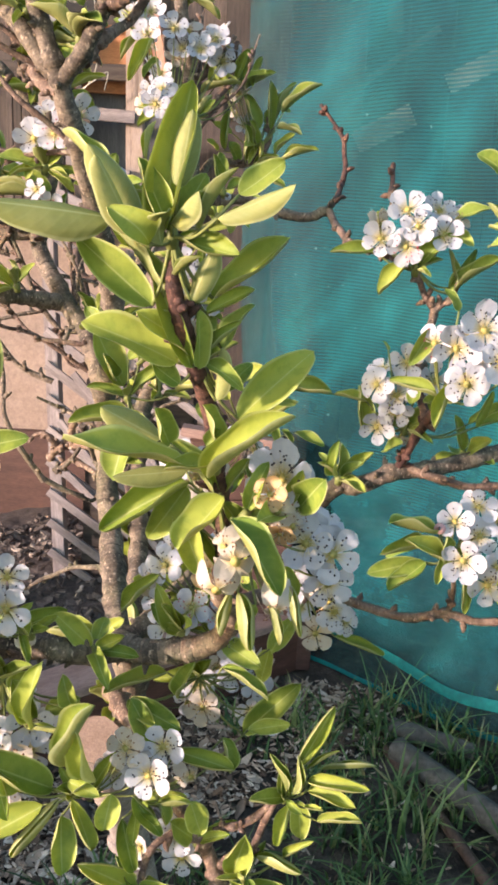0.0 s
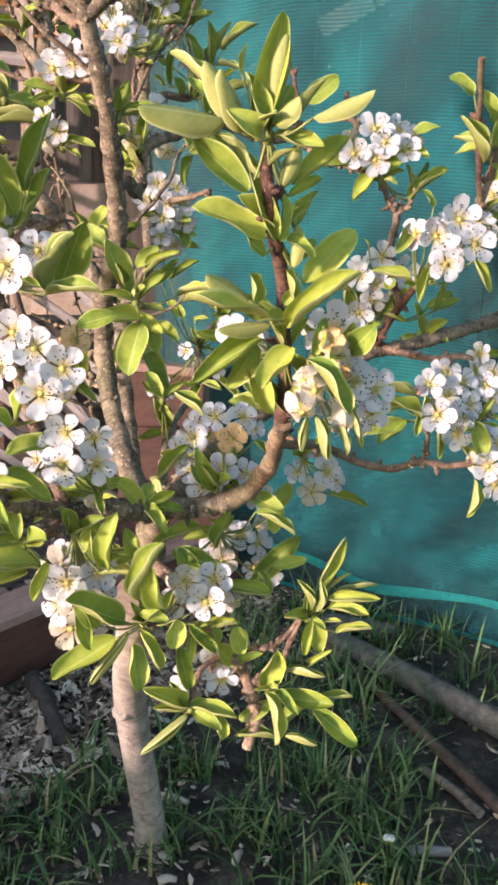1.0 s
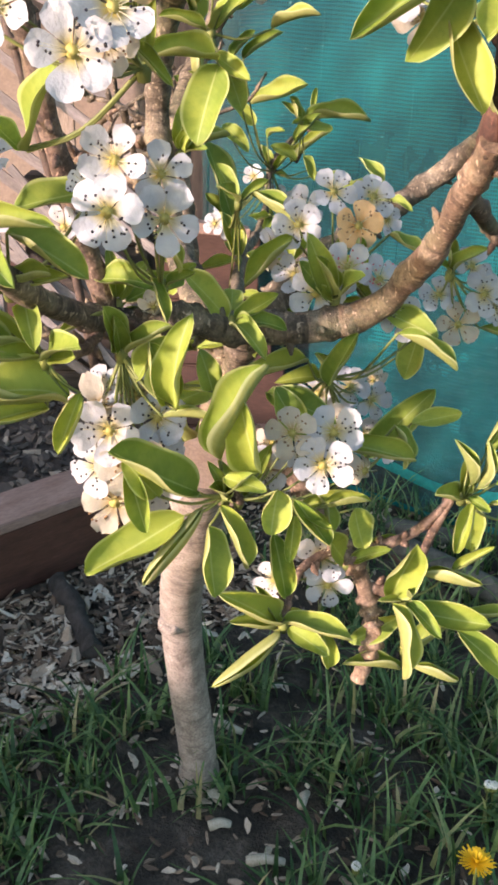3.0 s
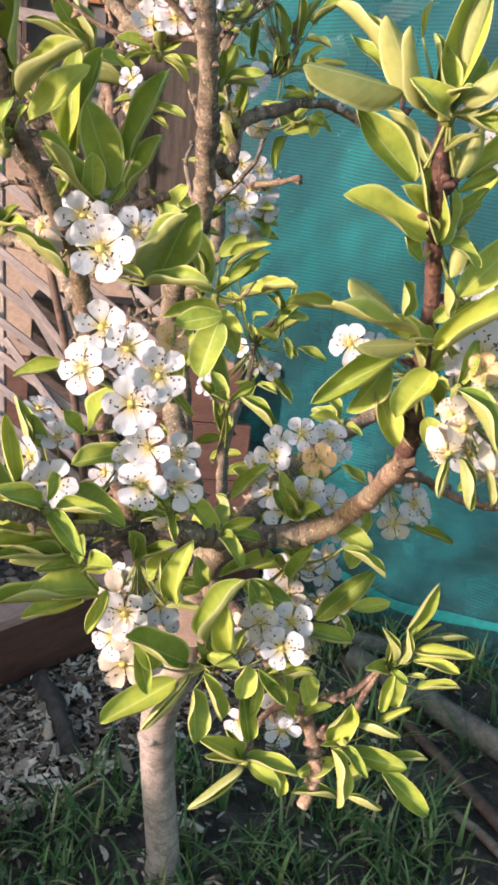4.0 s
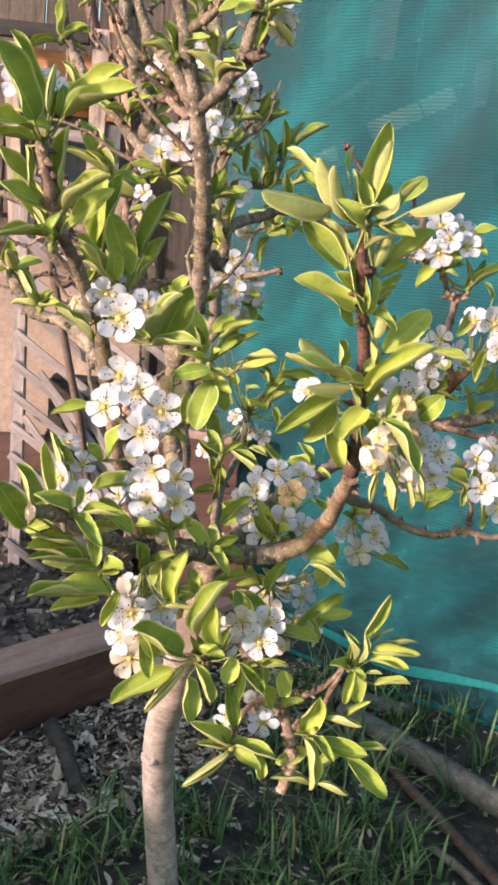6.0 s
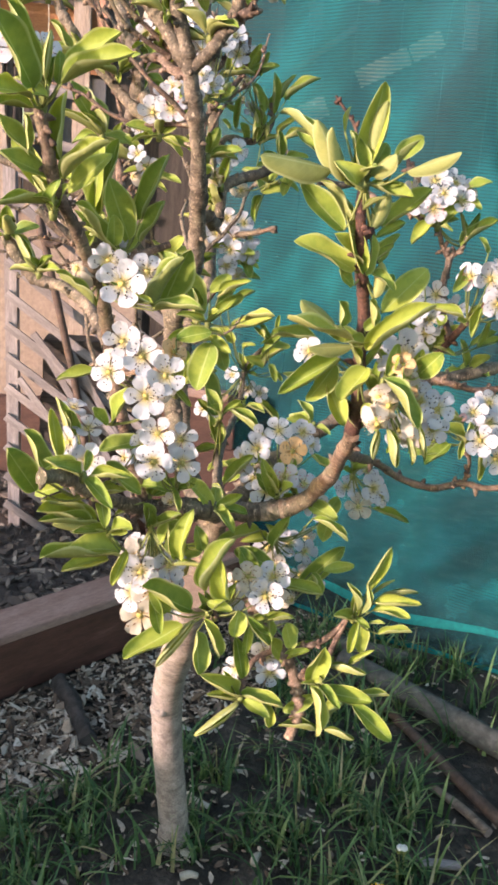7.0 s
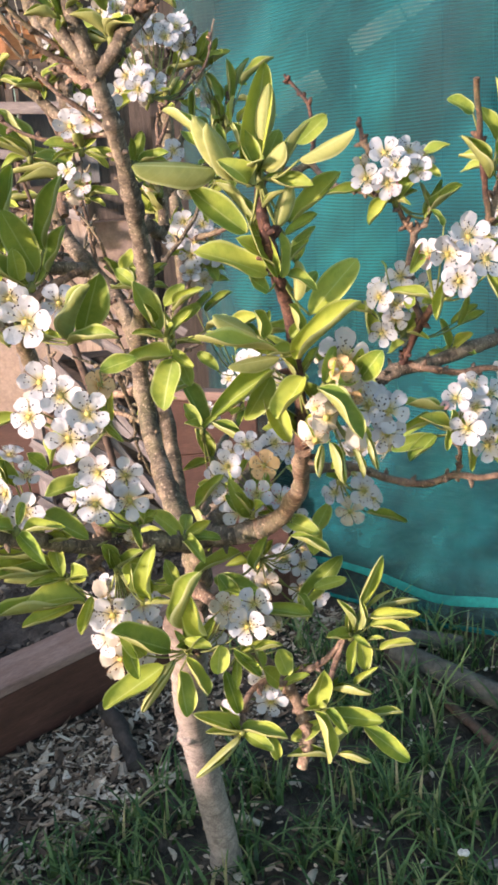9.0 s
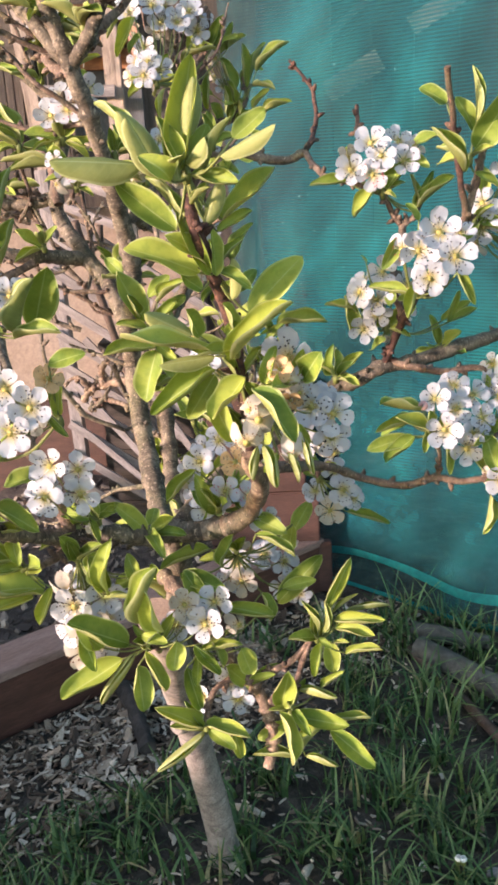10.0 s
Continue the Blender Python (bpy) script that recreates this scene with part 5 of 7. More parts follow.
blossoms(s, [(0.204, 0.752, 0.901, -0.4, 0.2, 0.9, 'w'),
             (0.226, 0.763, 0.912, 0.0, 0.5, 0.9, 'w'),
             (0.246, 0.764, 0.900, 0.3, 0.4, 0.95, 'w'),
             (0.227, 0.753, 0.889, 0.0, 0.1, 1.0, 'w'),
             (0.254, 0.754, 0.877, 0.4, 0.2, 0.95, 'w'),
             (0.212, 0.738, 0.871, -0.15, -0.1, 1.05, 'w'),
             (0.236, 0.739, 0.849, 0.1, -0.2, 1.05, 'w'),
             (0.245, 0.749, 0.862, 0.2, 0.0, 0.9, 'w'),
             (0.192, 0.752, 0.894, -0.4, 0.2, 0.4, 'p')])
foliage(s, [(0.191, 0.752, 0.889, 0.142, 0.730, 0.903, 0.3, 0, 1),
            (0.188, 0.763, 0.872, 0.140, 0.741, 0.874, 0.3, 0, 1),
            (0.183, 0.758, 0.859, 0.150, 0.743, 0.835, 0.38, 0, 1),
            (0.178, 0.763, 0.857, 0.131, 0.752, 0.847, 0.3, 0, 0),
            (0.195, 0.753, 0.866, 0.191, 0.743, 0.844, 0.3, 0, 1),
            (0.201, 0.753, 0.866, 0.203, 0.743, 0.852, 0.4, 0, 1),
            (0.217, 0.744, 0.857, 0.218, 0.734, 0.821, 0.35, 0, 1),
            (0.176, 0.763, 0.875, 0.147, 0.762, 0.861, 0.3, 0, 0)])
s = spray((0.266, 0.760, 0.854), True)
blossoms(s, [(0.285, 0.775, 0.908, -0.2, 0.5, 0.9, 'w'),
             (0.302, 0.780, 0.909, 0.4, 0.4, 0.9, 'w'),
             (0.276, 0.770, 0.896, -0.5, 0.2, 0.8, 'w'),
             (0.291, 0.770, 0.881, 0.2, -0.1, 0.95, 'w'),
             (0.285, 0.771, 0.872, -0.1, -0.4, 0.9, 'w')])
foliage(s, [(0.263, 0.774, 0.900, 0.266, 0.784, 0.918, 0.4, 0, 0),
            (0.283, 0.766, 0.861, 0.296, 0.756, 0.855, 0.4, 0, 1),
            (0.257, 0.745, 0.860, 0.265, 0.725, 0.824, 0.5, 0, 1),
            (0.274, 0.766, 0.851, 0.304, 0.757, 0.839, 0.3, 0, 0),
            (0.266, 0.794, 0.923, 0.303, 0.795, 0.925, 0.3, 30, 1)])
s = spray((0.268, 0.746, 0.808), True)
blossoms(s, [(0.271, 0.726, 0.815, -0.15, 0.0, 1.05, 'w'),
             (0.295, 0.726, 0.820, 0.2, 0.15, 1.0, 'w'),
             (0.285, 0.736, 0.838, 0.0, 0.6, 0.95, 'w'),
             (0.303, 0.732, 0.802, 0.5, 0.0, 0.9, 'w'),
             (0.282, 0.726, 0.793, 0.1, -0.3, 1.0, 'w'),
             (0.294, 0.732, 0.781, 0.3, -0.3, 0.8, 'w'),
             (0.272, 0.745, 0.842, -0.1, 0.5, 0.9, 'w')])
foliage(s, [(0.260, 0.731, 0.797, 0.252, 0.716, 0.758, 0.42, 0, 1),
            (0.310, 0.747, 0.830, 0.361, 0.728, 0.817, 0.2, 0, 0),
            (0.311, 0.757, 0.837, 0.341, 0.758, 0.831, 0.4, 30, 0)])
s = spray((-0.098, 0.642, 0.681), True)
blossoms(s, [(-0.037, 0.647, 0.728, 0.0, 0.1, 1.0, 'w'),
             (-0.046, 0.629, 0.713, -0.05, -0.05, 1.1, 'w'),
             (-0.014, 0.648, 0.700, 0.5, -0.1, 0.9, 'd'),
             (-0.066, 0.636, 0.732, -0.4, 0.1, 1.0, 'c'),
             (-0.080, 0.653, 0.699, -0.2, 0.1, 0.9, 'w')])
s = spray((-0.107, 0.637, 0.687), False)
foliage(s, [(-0.134, 0.632, 0.675, -0.196, 0.612, 0.643, 0.3, 0, 1),
            (-0.122, 0.637, 0.679, -0.161, 0.623, 0.627, 0.2, 0, 2),
            (-0.126, 0.631, 0.693, -0.182, 0.610, 0.730, 0.35, 0, 1),
            (-0.151, 0.621, 0.695, -0.171, 0.610, 0.724, 0.4, 0, 0),
            (-0.170, 0.620, 0.715, -0.158, 0.611, 0.674, 0.35, 0, 1),
            (-0.118, 0.627, 0.670, -0.115, 0.613, 0.625, 0.45, 0, 1),
            (-0.110, 0.632, 0.683, -0.091, 0.623, 0.639, 0.35, 0, 1),
            (-0.112, 0.630, 0.718, -0.092, 0.608, 0.787, 0.38, 0, 1),
            (-0.088, 0.621, 0.711, -0.105, 0.609, 0.767, 0.38, 0, 1),
            (-0.110, 0.621, 0.708, -0.084, 0.611, 0.704, 0.4, 0, 0)])
foliage(s, [(-0.075, 0.621, 0.699, -0.080, 0.612, 0.672, 0.75, 0, 1)])
s = spray((-0.058, 0.652, 0.669), False)
foliage(s, [(-0.061, 0.642, 0.682, -0.035, 0.633, 0.650, 0.38, 0, 1),
            (-0.043, 0.652, 0.680, -0.031, 0.643, 0.653, 0.4, 0, 1),
            (-0.072, 0.653, 0.650, -0.060, 0.644, 0.600, 0.36, 0, 1),
            (-0.040, 0.642, 0.678, -0.012, 0.632, 0.687, 0.5, 0, 2),
            (-0.014, 0.663, 0.663, -0.005, 0.664, 0.631, 0.6, 0, 0),
            (-0.028, 0.662, 0.714, 0.023, 0.652, 0.706, 0.38, 0, 1),
            (0.011, 0.672, 0.723, 0.021, 0.663, 0.694, 0.5, 0, 1),
            (0.032, 0.703, 0.711, 0.069, 0.703, 0.720, 0.3, 0, 0)])
s = spray((-0.010, 0.685, 0.605), True)
blossoms(s, [(-0.029, 0.690, 0.607, 0.0, 0.2, 1.0, 'w'),
             (-0.023, 0.686, 0.585, 0.0, -0.15, 1.0, 'w'),
             (-0.062, 0.696, 0.584, -0.7, -0.1, 0.9, 'w')])
s = spray((-0.058, 0.666, 0.563), False)
foliage(s, [(-0.063, 0.665, 0.565, -0.106, 0.644, 0.608, 0.38, 0, 1),
            (-0.061, 0.666, 0.559, -0.112, 0.636, 0.531, 0.2, 0, 2),
            (-0.059, 0.665, 0.568, -0.010, 0.645, 0.567, 0.33, 0, 1),
            (-0.028, 0.666, 0.557, -0.021, 0.657, 0.528, 0.55, 0, 1),
            (-0.063, 0.676, 0.552, -0.097, 0.665, 0.570, 0.4, 0, 1),
            (-0.052, 0.676, 0.571, -0.035, 0.666, 0.565, 0.4, 0, 0)])
s = spray((-0.174, 0.659, 0.776), True)
blossoms(s, [(-0.182, 0.652, 0.727, -0.2, 0.1, 1.24, 'w'),
             (-0.152, 0.660, 0.733, 0.3, 0.1, 1.18, 'w'),
             (-0.190, 0.660, 0.698, -0.5, -0.1, 1.24, 'w'),
             (-0.168, 0.648, 0.704, 0.1, 0.0, 1.30, 'c'),
             (-0.180, 0.662, 0.670, -0.2, -0.4, 1.24, 'c'),
             (-0.152, 0.660, 0.706, 0.6, -0.1, 1.18, 'w'),
             (-0.156, 0.664, 0.679, 0.3, -0.5, 1.06, 'w'),
             (-0.187, 0.668, 0.751, -0.4, 0.5, 0.83, 'w'),
             (-0.166, 0.676, 0.743, 0.2, 0.6, 1.06, 'w')])
foliage(s, [(-0.143, 0.640, 0.751, -0.156, 0.628, 0.793, 0.45, 0, 1),
            (-0.140, 0.630, 0.750, -0.140, 0.618, 0.810, 0.35, 0, 3),
            (-0.164, 0.650, 0.762, -0.148, 0.638, 0.794, 0.4, 0, 0),
            (-0.116, 0.660, 0.751, -0.124, 0.659, 0.778, 0.6, 0, 3),
            (-0.148, 0.640, 0.741, -0.114, 0.630, 0.745, 0.15, 0, 2),
            (-0.114, 0.681, 0.747, -0.142, 0.670, 0.738, 0.5, 0, 0)])
s = spray((-0.019, 0.774, 0.720), True)
blossoms(s, [(-0.021, 0.795, 0.699, -0.2, 0.2, 1.0, 'w'),
             (0.012, 0.826, 0.694, 0.1, 0.3, 1.0, 'w'),
             (-0.015, 0.780, 0.682, 0.0, -0.2, 1.0, 'c'),
             (0.035, 0.837, 0.678, 0.4, 0.1, 0.95, 'w'),
             (0.032, 0.838, 0.644, 0.2, -0.3, 1.0, 'w'),
             (-0.030, 0.795, 0.681, -0.4, 0.0, 0.9, 'w'),
             (0.053, 0.839, 0.632, 0.3, -0.5, 0.9, 'w')])
foliage(s, [(-0.044, 0.722, 0.752, -0.098, 0.701, 0.744, 0.25, 0, 1),
            (-0.032, 0.702, 0.740, -0.018, 0.690, 0.783, 0.3, 0, 1),
            (0.008, 0.680, 0.786, 0.048, 0.666, 0.767, 0.25, 0, 1),
            (0.047, 0.763, 0.759, 0.041, 0.764, 0.724, 0.5, 0, 0),
            (-0.076, 0.701, 0.735, -0.028, 0.682, 0.722, 0.35, 0, 0),
            (-0.072, 0.691, 0.743, -0.049, 0.682, 0.705, 0.4, 0, 0),
            (0.025, 0.808, 0.636, 0.082, 0.807, 0.700, 0.2, 0, 0),
            (0.048, 0.805, 0.731, 0.070, 0.825, 0.762, 0.4, 0, 0)])
s = spray((0.067, 0.674, 0.666), False)
foliage(s, [(0.079, 0.673, 0.701, 0.105, 0.683, 0.753, 0.3, 0, 1),
            (0.084, 0.674, 0.695, 0.110, 0.673, 0.717, 0.12, 0, 2),
            (0.068, 0.664, 0.681, 0.054, 0.662, 0.717, 0.3, 0, 2),
            (0.073, 0.664, 0.678, 0.078, 0.663, 0.715, 0.25, 0, 2),
            (0.085, 0.664, 0.691, 0.135, 0.644, 0.702, 0.3, 0, 1),
            (0.086, 0.664, 0.682, 0.125, 0.644, 0.684, 0.28, 0, 1),
            (0.096, 0.665, 0.651, 0.133, 0.655, 0.661, 0.28, 0, 1),
            (0.098, 0.684, 0.689, 0.146, 0.685, 0.696, 0.12, 0, 2),
            (0.073, 0.664, 0.667, 0.060, 0.655, 0.630, 0.38, 0, 1),
            (0.068, 0.664, 0.671, 0.082, 0.654, 0.665, 0.4, 0, 3)])
foliage(s, [(0.080, 0.685, 0.654, 0.084, 0.686, 0.615, 0.4, 0, 0),
            (0.084, 0.664, 0.664, 0.099, 0.654, 0.671, 0.25, 0, 1)])
s = spray((0.035, 0.676, 0.578), False)
foliage(s, [(0.025, 0.676, 0.582, 0.036, 0.664, 0.634, 0.45, 0, 1),
            (0.069, 0.676, 0.602, 0.093, 0.665, 0.630, 0.25, 0, 1),
            (0.045, 0.676, 0.600, 0.086, 0.656, 0.600, 0.28, 0, 2),
            (0.023, 0.666, 0.581, 0.038, 0.647, 0.525, 0.3, 0, 1),
            (0.072, 0.677, 0.555, 0.121, 0.667, 0.570, 0.2, 0, 1),
            (0.077, 0.667, 0.555, 0.124, 0.648, 0.519, 0.3, 0, 1),
            (0.049, 0.678, 0.513, 0.085, 0.669, 0.503, 0.3, 0, 2),
            (0.041, 0.678, 0.511, -0.009, 0.667, 0.527, 0.28, 0, 1),
            (0.046, 0.678, 0.524, 0.073, 0.667, 0.566, 0.45, 0, 1),
            (0.038, 0.676, 0.568, 0.098, 0.657, 0.565, 0.28, 0, 1)])
foliage(s, [(0.034, 0.677, 0.562, -0.004, 0.677, 0.537, 0.3, 0, 0),
            (0.038, 0.686, 0.594, 0.053, 0.686, 0.607, 0.5, 0, 1)])
s = spray((-0.020, 0.497, 1.147), False)
foliage(s, [(-0.050, 0.488, 1.155, -0.109, 0.468, 1.162, 0.34, 175, 4),
            (-0.058, 0.512, 1.173, -0.085, 0.530, 1.202, 0.24, 20, 1),
            (-0.038, 0.494, 1.150, -0.065, 0.495, 1.192, 0.36, 150, 4),
            (-0.039, 0.486, 1.147, -0.055, 0.472, 1.186, 0.33, 185, 4),
            (-0.026, 0.497, 1.148, -0.012, 0.500, 1.226, 0.22, 25, 1),
            (-0.016, 0.490, 1.172, -0.010, 0.492, 1.211, 0.36, 160, 4),
            (-0.030, 0.484, 1.143, -0.044, 0.470, 1.162, 0.8, 0, 3),
            (-0.024, 0.486, 1.143, -0.024, 0.474, 1.164, 0.8, 170, 3),
            (-0.019, 0.486, 1.154, -0.004, 0.470, 1.171, 0.7, 170, 4),
            (-0.037, 0.515, 1.186, -0.034, 0.520, 1.207, 0.2, 0, 2),
            (-0.004, 0.484, 1.152, 0.013, 0.474, 1.184, 0.1, 0, 2),
            (0.006, 0.470, 1.158, 0.045, 0.460, 1.175, 0.24, 165, 4),
            (0.013, 0.535, 1.170, 0.038, 0.545, 1.189, 0.4, 0, 0),
            (-0.053, 0.520, 1.167, -0.075, 0.535, 1.184, 0.24, 0, 0)])
foliage(s, [(-0.031, 0.505, 1.109, -0.073, 0.505, 1.144, 0.28, 0, 0),
            (-0.026, 0.510, 1.111, -0.049, 0.515, 1.149, 0.22, 30, 1),
            (0.002, 0.510, 1.114, 0.044, 0.520, 1.147, 0.24, 0, 1),
            (-0.009, 0.500, 1.112, 0.003, 0.505, 1.143, 0.42, 170, 4),
            (0.007, 0.530, 1.082, 0.022, 0.530, 1.110, 0.36, 0, 0),
            (-0.018, 0.500, 1.126, -0.004, 0.485, 1.139, 0.16, 0, 2),
            (-0.002, 0.512, 1.105, 0.025, 0.520, 1.120, 0.26, 35, 1)])
s = spray((-0.006, 0.522, 1.077), False)
foliage(s, [(-0.017, 0.512, 1.076, -0.070, 0.505, 1.100, 0.34, 10, 0),
            (-0.009, 0.512, 1.074, -0.030, 0.505, 1.127, 0.2, 0, 1),
            (-0.005, 0.515, 1.073, -0.005, 0.508, 1.108, 0.28, 10, 0),
            (0.005, 0.520, 1.053, 0.008, 0.520, 1.085, 0.36, 160, 4),
            (0.009, 0.530, 1.057, 0.025, 0.535, 1.074, 0.4, 0, 0),
            (0.018, 0.535, 1.039, 0.062, 0.555, 1.081, 0.28, 0, 0),
            (-0.016, 0.515, 1.063, -0.032, 0.508, 1.076, 0.5, 0, 0)])
s = spray((0.006, 0.521, 1.014), False)
foliage(s, [(0.002, 0.512, 1.009, 0.048, 0.485, 1.056, 0.26, 35, 1),
            (-0.011, 0.512, 1.018, -0.077, 0.480, 1.034, 0.28, 10, 0),
            (-0.027, 0.520, 1.028, -0.061, 0.510, 1.048, 0.42, 160, 4),
            (-0.021, 0.515, 1.027, -0.029, 0.505, 1.051, 0.5, 0, 1),
            (0.008, 0.520, 1.028, -0.002, 0.510, 1.053, 0.4, 0, 1),
            (-0.010, 0.515, 1.011, -0.052, 0.500, 1.009, 0.24, 160, 4),
            (-0.000, 0.520, 1.025, 0.009, 0.515, 1.038, 0.5, 0, 0)])
s = spray((0.007, 0.547, 0.984), True)
blossoms(s, [(-0.027, 0.622, 0.985, -0.3, 0.2, 0.9, 'w'),
             (-0.014, 0.623, 0.972, -0.1, -0.2, 0.95, 'c'),
             (-0.007, 0.628, 0.982, 0.3, 0.2, 0.7, 'w')])
foliage(s, [(0.011, 0.537, 0.988, -0.015, 0.517, 0.959, 0.5, 0, 1),
            (-0.012, 0.547, 0.993, -0.069, 0.537, 0.962, 0.34, 0, 1),
            (-0.014, 0.557, 0.987, -0.038, 0.547, 0.952, 0.45, 0, 0),
            (-0.021, 0.557, 0.972, -0.002, 0.548, 0.930, 0.35, 0, 1),
            (0.017, 0.569, 0.921, -0.005, 0.558, 0.958, 0.35, 0, 1),
            (0.015, 0.548, 0.953, 0.029, 0.539, 0.929, 0.5, 0, 0)])
s = spray((-0.281, 0.535, 1.185), True)
blossoms(s, [(-0.311, 0.603, 1.235, -0.3, 0.1, 1.0, 'r'),
             (-0.291, 0.623, 1.240, 0.3, 0.2, 0.8, 'w')])
foliage(s, [(-0.283, 0.524, 1.201, -0.307, 0.512, 1.258, 0.22, 0, 1),
            (-0.262, 0.524, 1.217, -0.218, 0.513, 1.241, 0.3, 0, 1),
            (-0.265, 0.514, 1.201, -0.210, 0.493, 1.228, 0.26, 0, 1),
            (-0.276, 0.514, 1.203, -0.273, 0.513, 1.240, 0.2, 0, 2),
            (-0.286, 0.514, 1.194, -0.298, 0.504, 1.204, 0.55, 0, 3),
            (-0.275, 0.515, 1.191, -0.290, 0.504, 1.195, 0.6, 0, 3),
            (-0.268, 0.524, 1.202, -0.266, 0.523, 1.227, 0.5, 0, 3),
            (-0.285, 0.504, 1.196, -0.308, 0.463, 1.243, 0.35, 0, 0),
            (-0.287, 0.505, 1.188, -0.310, 0.464, 1.193, 0.35, 0, 0),
            (-0.297, 0.545, 1.179, -0.291, 0.536, 1.150, 0.2, 0, 1)])
s = spray((-0.274, 0.563, 1.102), False)
foliage(s, [(-0.267, 0.556, 1.145, -0.266, 0.544, 1.199, 0.24, 0, 1),
            (-0.265, 0.557, 1.130, -0.230, 0.536, 1.165, 0.36, 0, 1),
            (-0.275, 0.557, 1.132, -0.315, 0.526, 1.146, 0.32, 0, 0),
            (-0.279, 0.558, 1.109, -0.316, 0.528, 1.108, 0.22, 0, 1),
            (-0.272, 0.558, 1.106, -0.289, 0.547, 1.132, 0.32, 0, 1),
            (-0.272, 0.548, 1.107, -0.271, 0.537, 1.129, 0.55, 0, 3),
            (-0.263, 0.587, 1.118, -0.228, 0.586, 1.156, 0.3, 0, 0),
            (-0.289, 0.556, 1.145, -0.321, 0.535, 1.176, 0.35, 0, 0),
            (-0.280, 0.567, 1.118, -0.310, 0.576, 1.164, 0.3, 0, 0)])
s = spray((-0.215, 0.620, 1.067), False)
foliage(s, [(-0.225, 0.609, 1.073, -0.259, 0.588, 1.110, 0.3, 0, 1),
            (-0.223, 0.609, 1.075, -0.223, 0.598, 1.102, 0.5, 0, 0),
            (-0.209, 0.619, 1.080, -0.231, 0.607, 1.135, 0.36, 0, 0),
            (-0.200, 0.619, 1.099, -0.179, 0.606, 1.160, 0.24, 0, 1),
            (-0.203, 0.629, 1.100, -0.192, 0.617, 1.142, 0.3, 0, 1),
            (-0.199, 0.619, 1.079, -0.176, 0.608, 1.118, 0.3, 0, 1),
            (-0.207, 0.629, 1.090, -0.236, 0.638, 1.116, 0.3, 0, 0)])
s = spray((-0.297, 1.040, 1.282), False)
foliage(s, [(-0.297, 1.040, 1.282, -0.346, 1.029, 1.295, 0.25, 0, 1),
            (-0.301, 1.040, 1.285, -0.332, 1.038, 1.323, 0.28, 0, 1),
            (-0.304, 1.041, 1.278, -0.316, 1.039, 1.302, 0.4, 0, 0)])
s = spray((-0.185, 0.860, 1.186), True)
blossoms(s, [(-0.172, 0.848, 1.216, 0.1, 0.1, 1.05, 'r'),
             (-0.193, 0.858, 1.211, -0.2, 0.2, 0.9, 'w'),
             (-0.180, 0.858, 1.230, 0.0, 0.6, 0.9, 'w'),
             (-0.208, 0.880, 1.193, -0.4, 0.2, 0.6, 'w')])
foliage(s, [(-0.185, 0.859, 1.189, -0.224, 0.849, 1.195, 0.3, 0, 0),
            (-0.185, 0.860, 1.186, -0.216, 0.849, 1.179, 0.25, 0, 1),
            (-0.182, 0.860, 1.190, -0.150, 0.848, 1.216, 0.35, 0, 0),
            (-0.195, 0.859, 1.191, -0.200, 0.850, 1.176, 0.5, 0, 0)])
s = spray((-0.193, 0.944, 1.134), True)
blossoms(s, [(-0.210, 0.922, 1.166, -0.2, 0.1, 0.7, 'w'),
             (-0.197, 0.922, 1.151, 0.1, -0.2, 0.75, 'r')])
foliage(s, [(-0.187, 0.933, 1.148, -0.227, 0.923, 1.143, 0.2, 0, 0),
            (-0.193, 0.944, 1.134, -0.171, 0.934, 1.124, 0.3, 0, 0)])
s = spray((-0.104, 0.914, 1.136), True)
blossoms(s, [(-0.113, 0.903, 1.143, 0.0, -0.4, 1.0, 'd'),
             (-0.102, 0.912, 1.167, 0.2, 0.2, 0.9, 'w'),
             (-0.123, 0.912, 1.182, -0.2, 0.2, 0.5, 'b'),
             (-0.095, 0.924, 1.143, 0.5, -0.2, 0.8, 'd')])
foliage(s, [(-0.103, 0.924, 1.132, -0.089, 0.923, 1.167, 0.2, 0, 1),
            (-0.099, 0.924, 1.135, -0.120, 0.914, 1.117, 0.25, 0, 1)])
s = spray((-0.071, 1.083, 1.045), True)
blossoms(s, [(-0.080, 1.081, 1.092, 0.0, 0.2, 1.0, 'w'),
             (-0.092, 1.082, 1.071, -0.3, 0.0, 1.0, 'w'),
             (-0.066, 1.072, 1.063, 0.1, -0.2, 1.0, 'w'),
             (-0.055, 1.082, 1.087, 0.4, 0.1, 0.95, 'w'),
             (-0.077, 1.063, 1.026, 0.0, -0.2, 0.9, 'w'),
             (-0.044, 1.082, 1.068, 0.3, 0.0, 0.9, 'w'),
             (-0.044, 1.073, 1.045, 0.2, -0.2, 0.9, 'w'),
             (-0.074, 1.062, 1.048, -0.2, -0.1, 0.95, 'w'),
             (-0.058, 1.074, 1.011, 0.2, -0.3, 0.8, 'c')])
foliage(s, [(-0.055, 1.083, 1.047, -0.040, 1.074, 1.009, 0.4, 0, 0),
            (-0.063, 1.084, 1.009, -0.022, 1.085, 1.010, 0.25, 0, 1)])
s = spray((0.002, 1.377, 0.806), True)
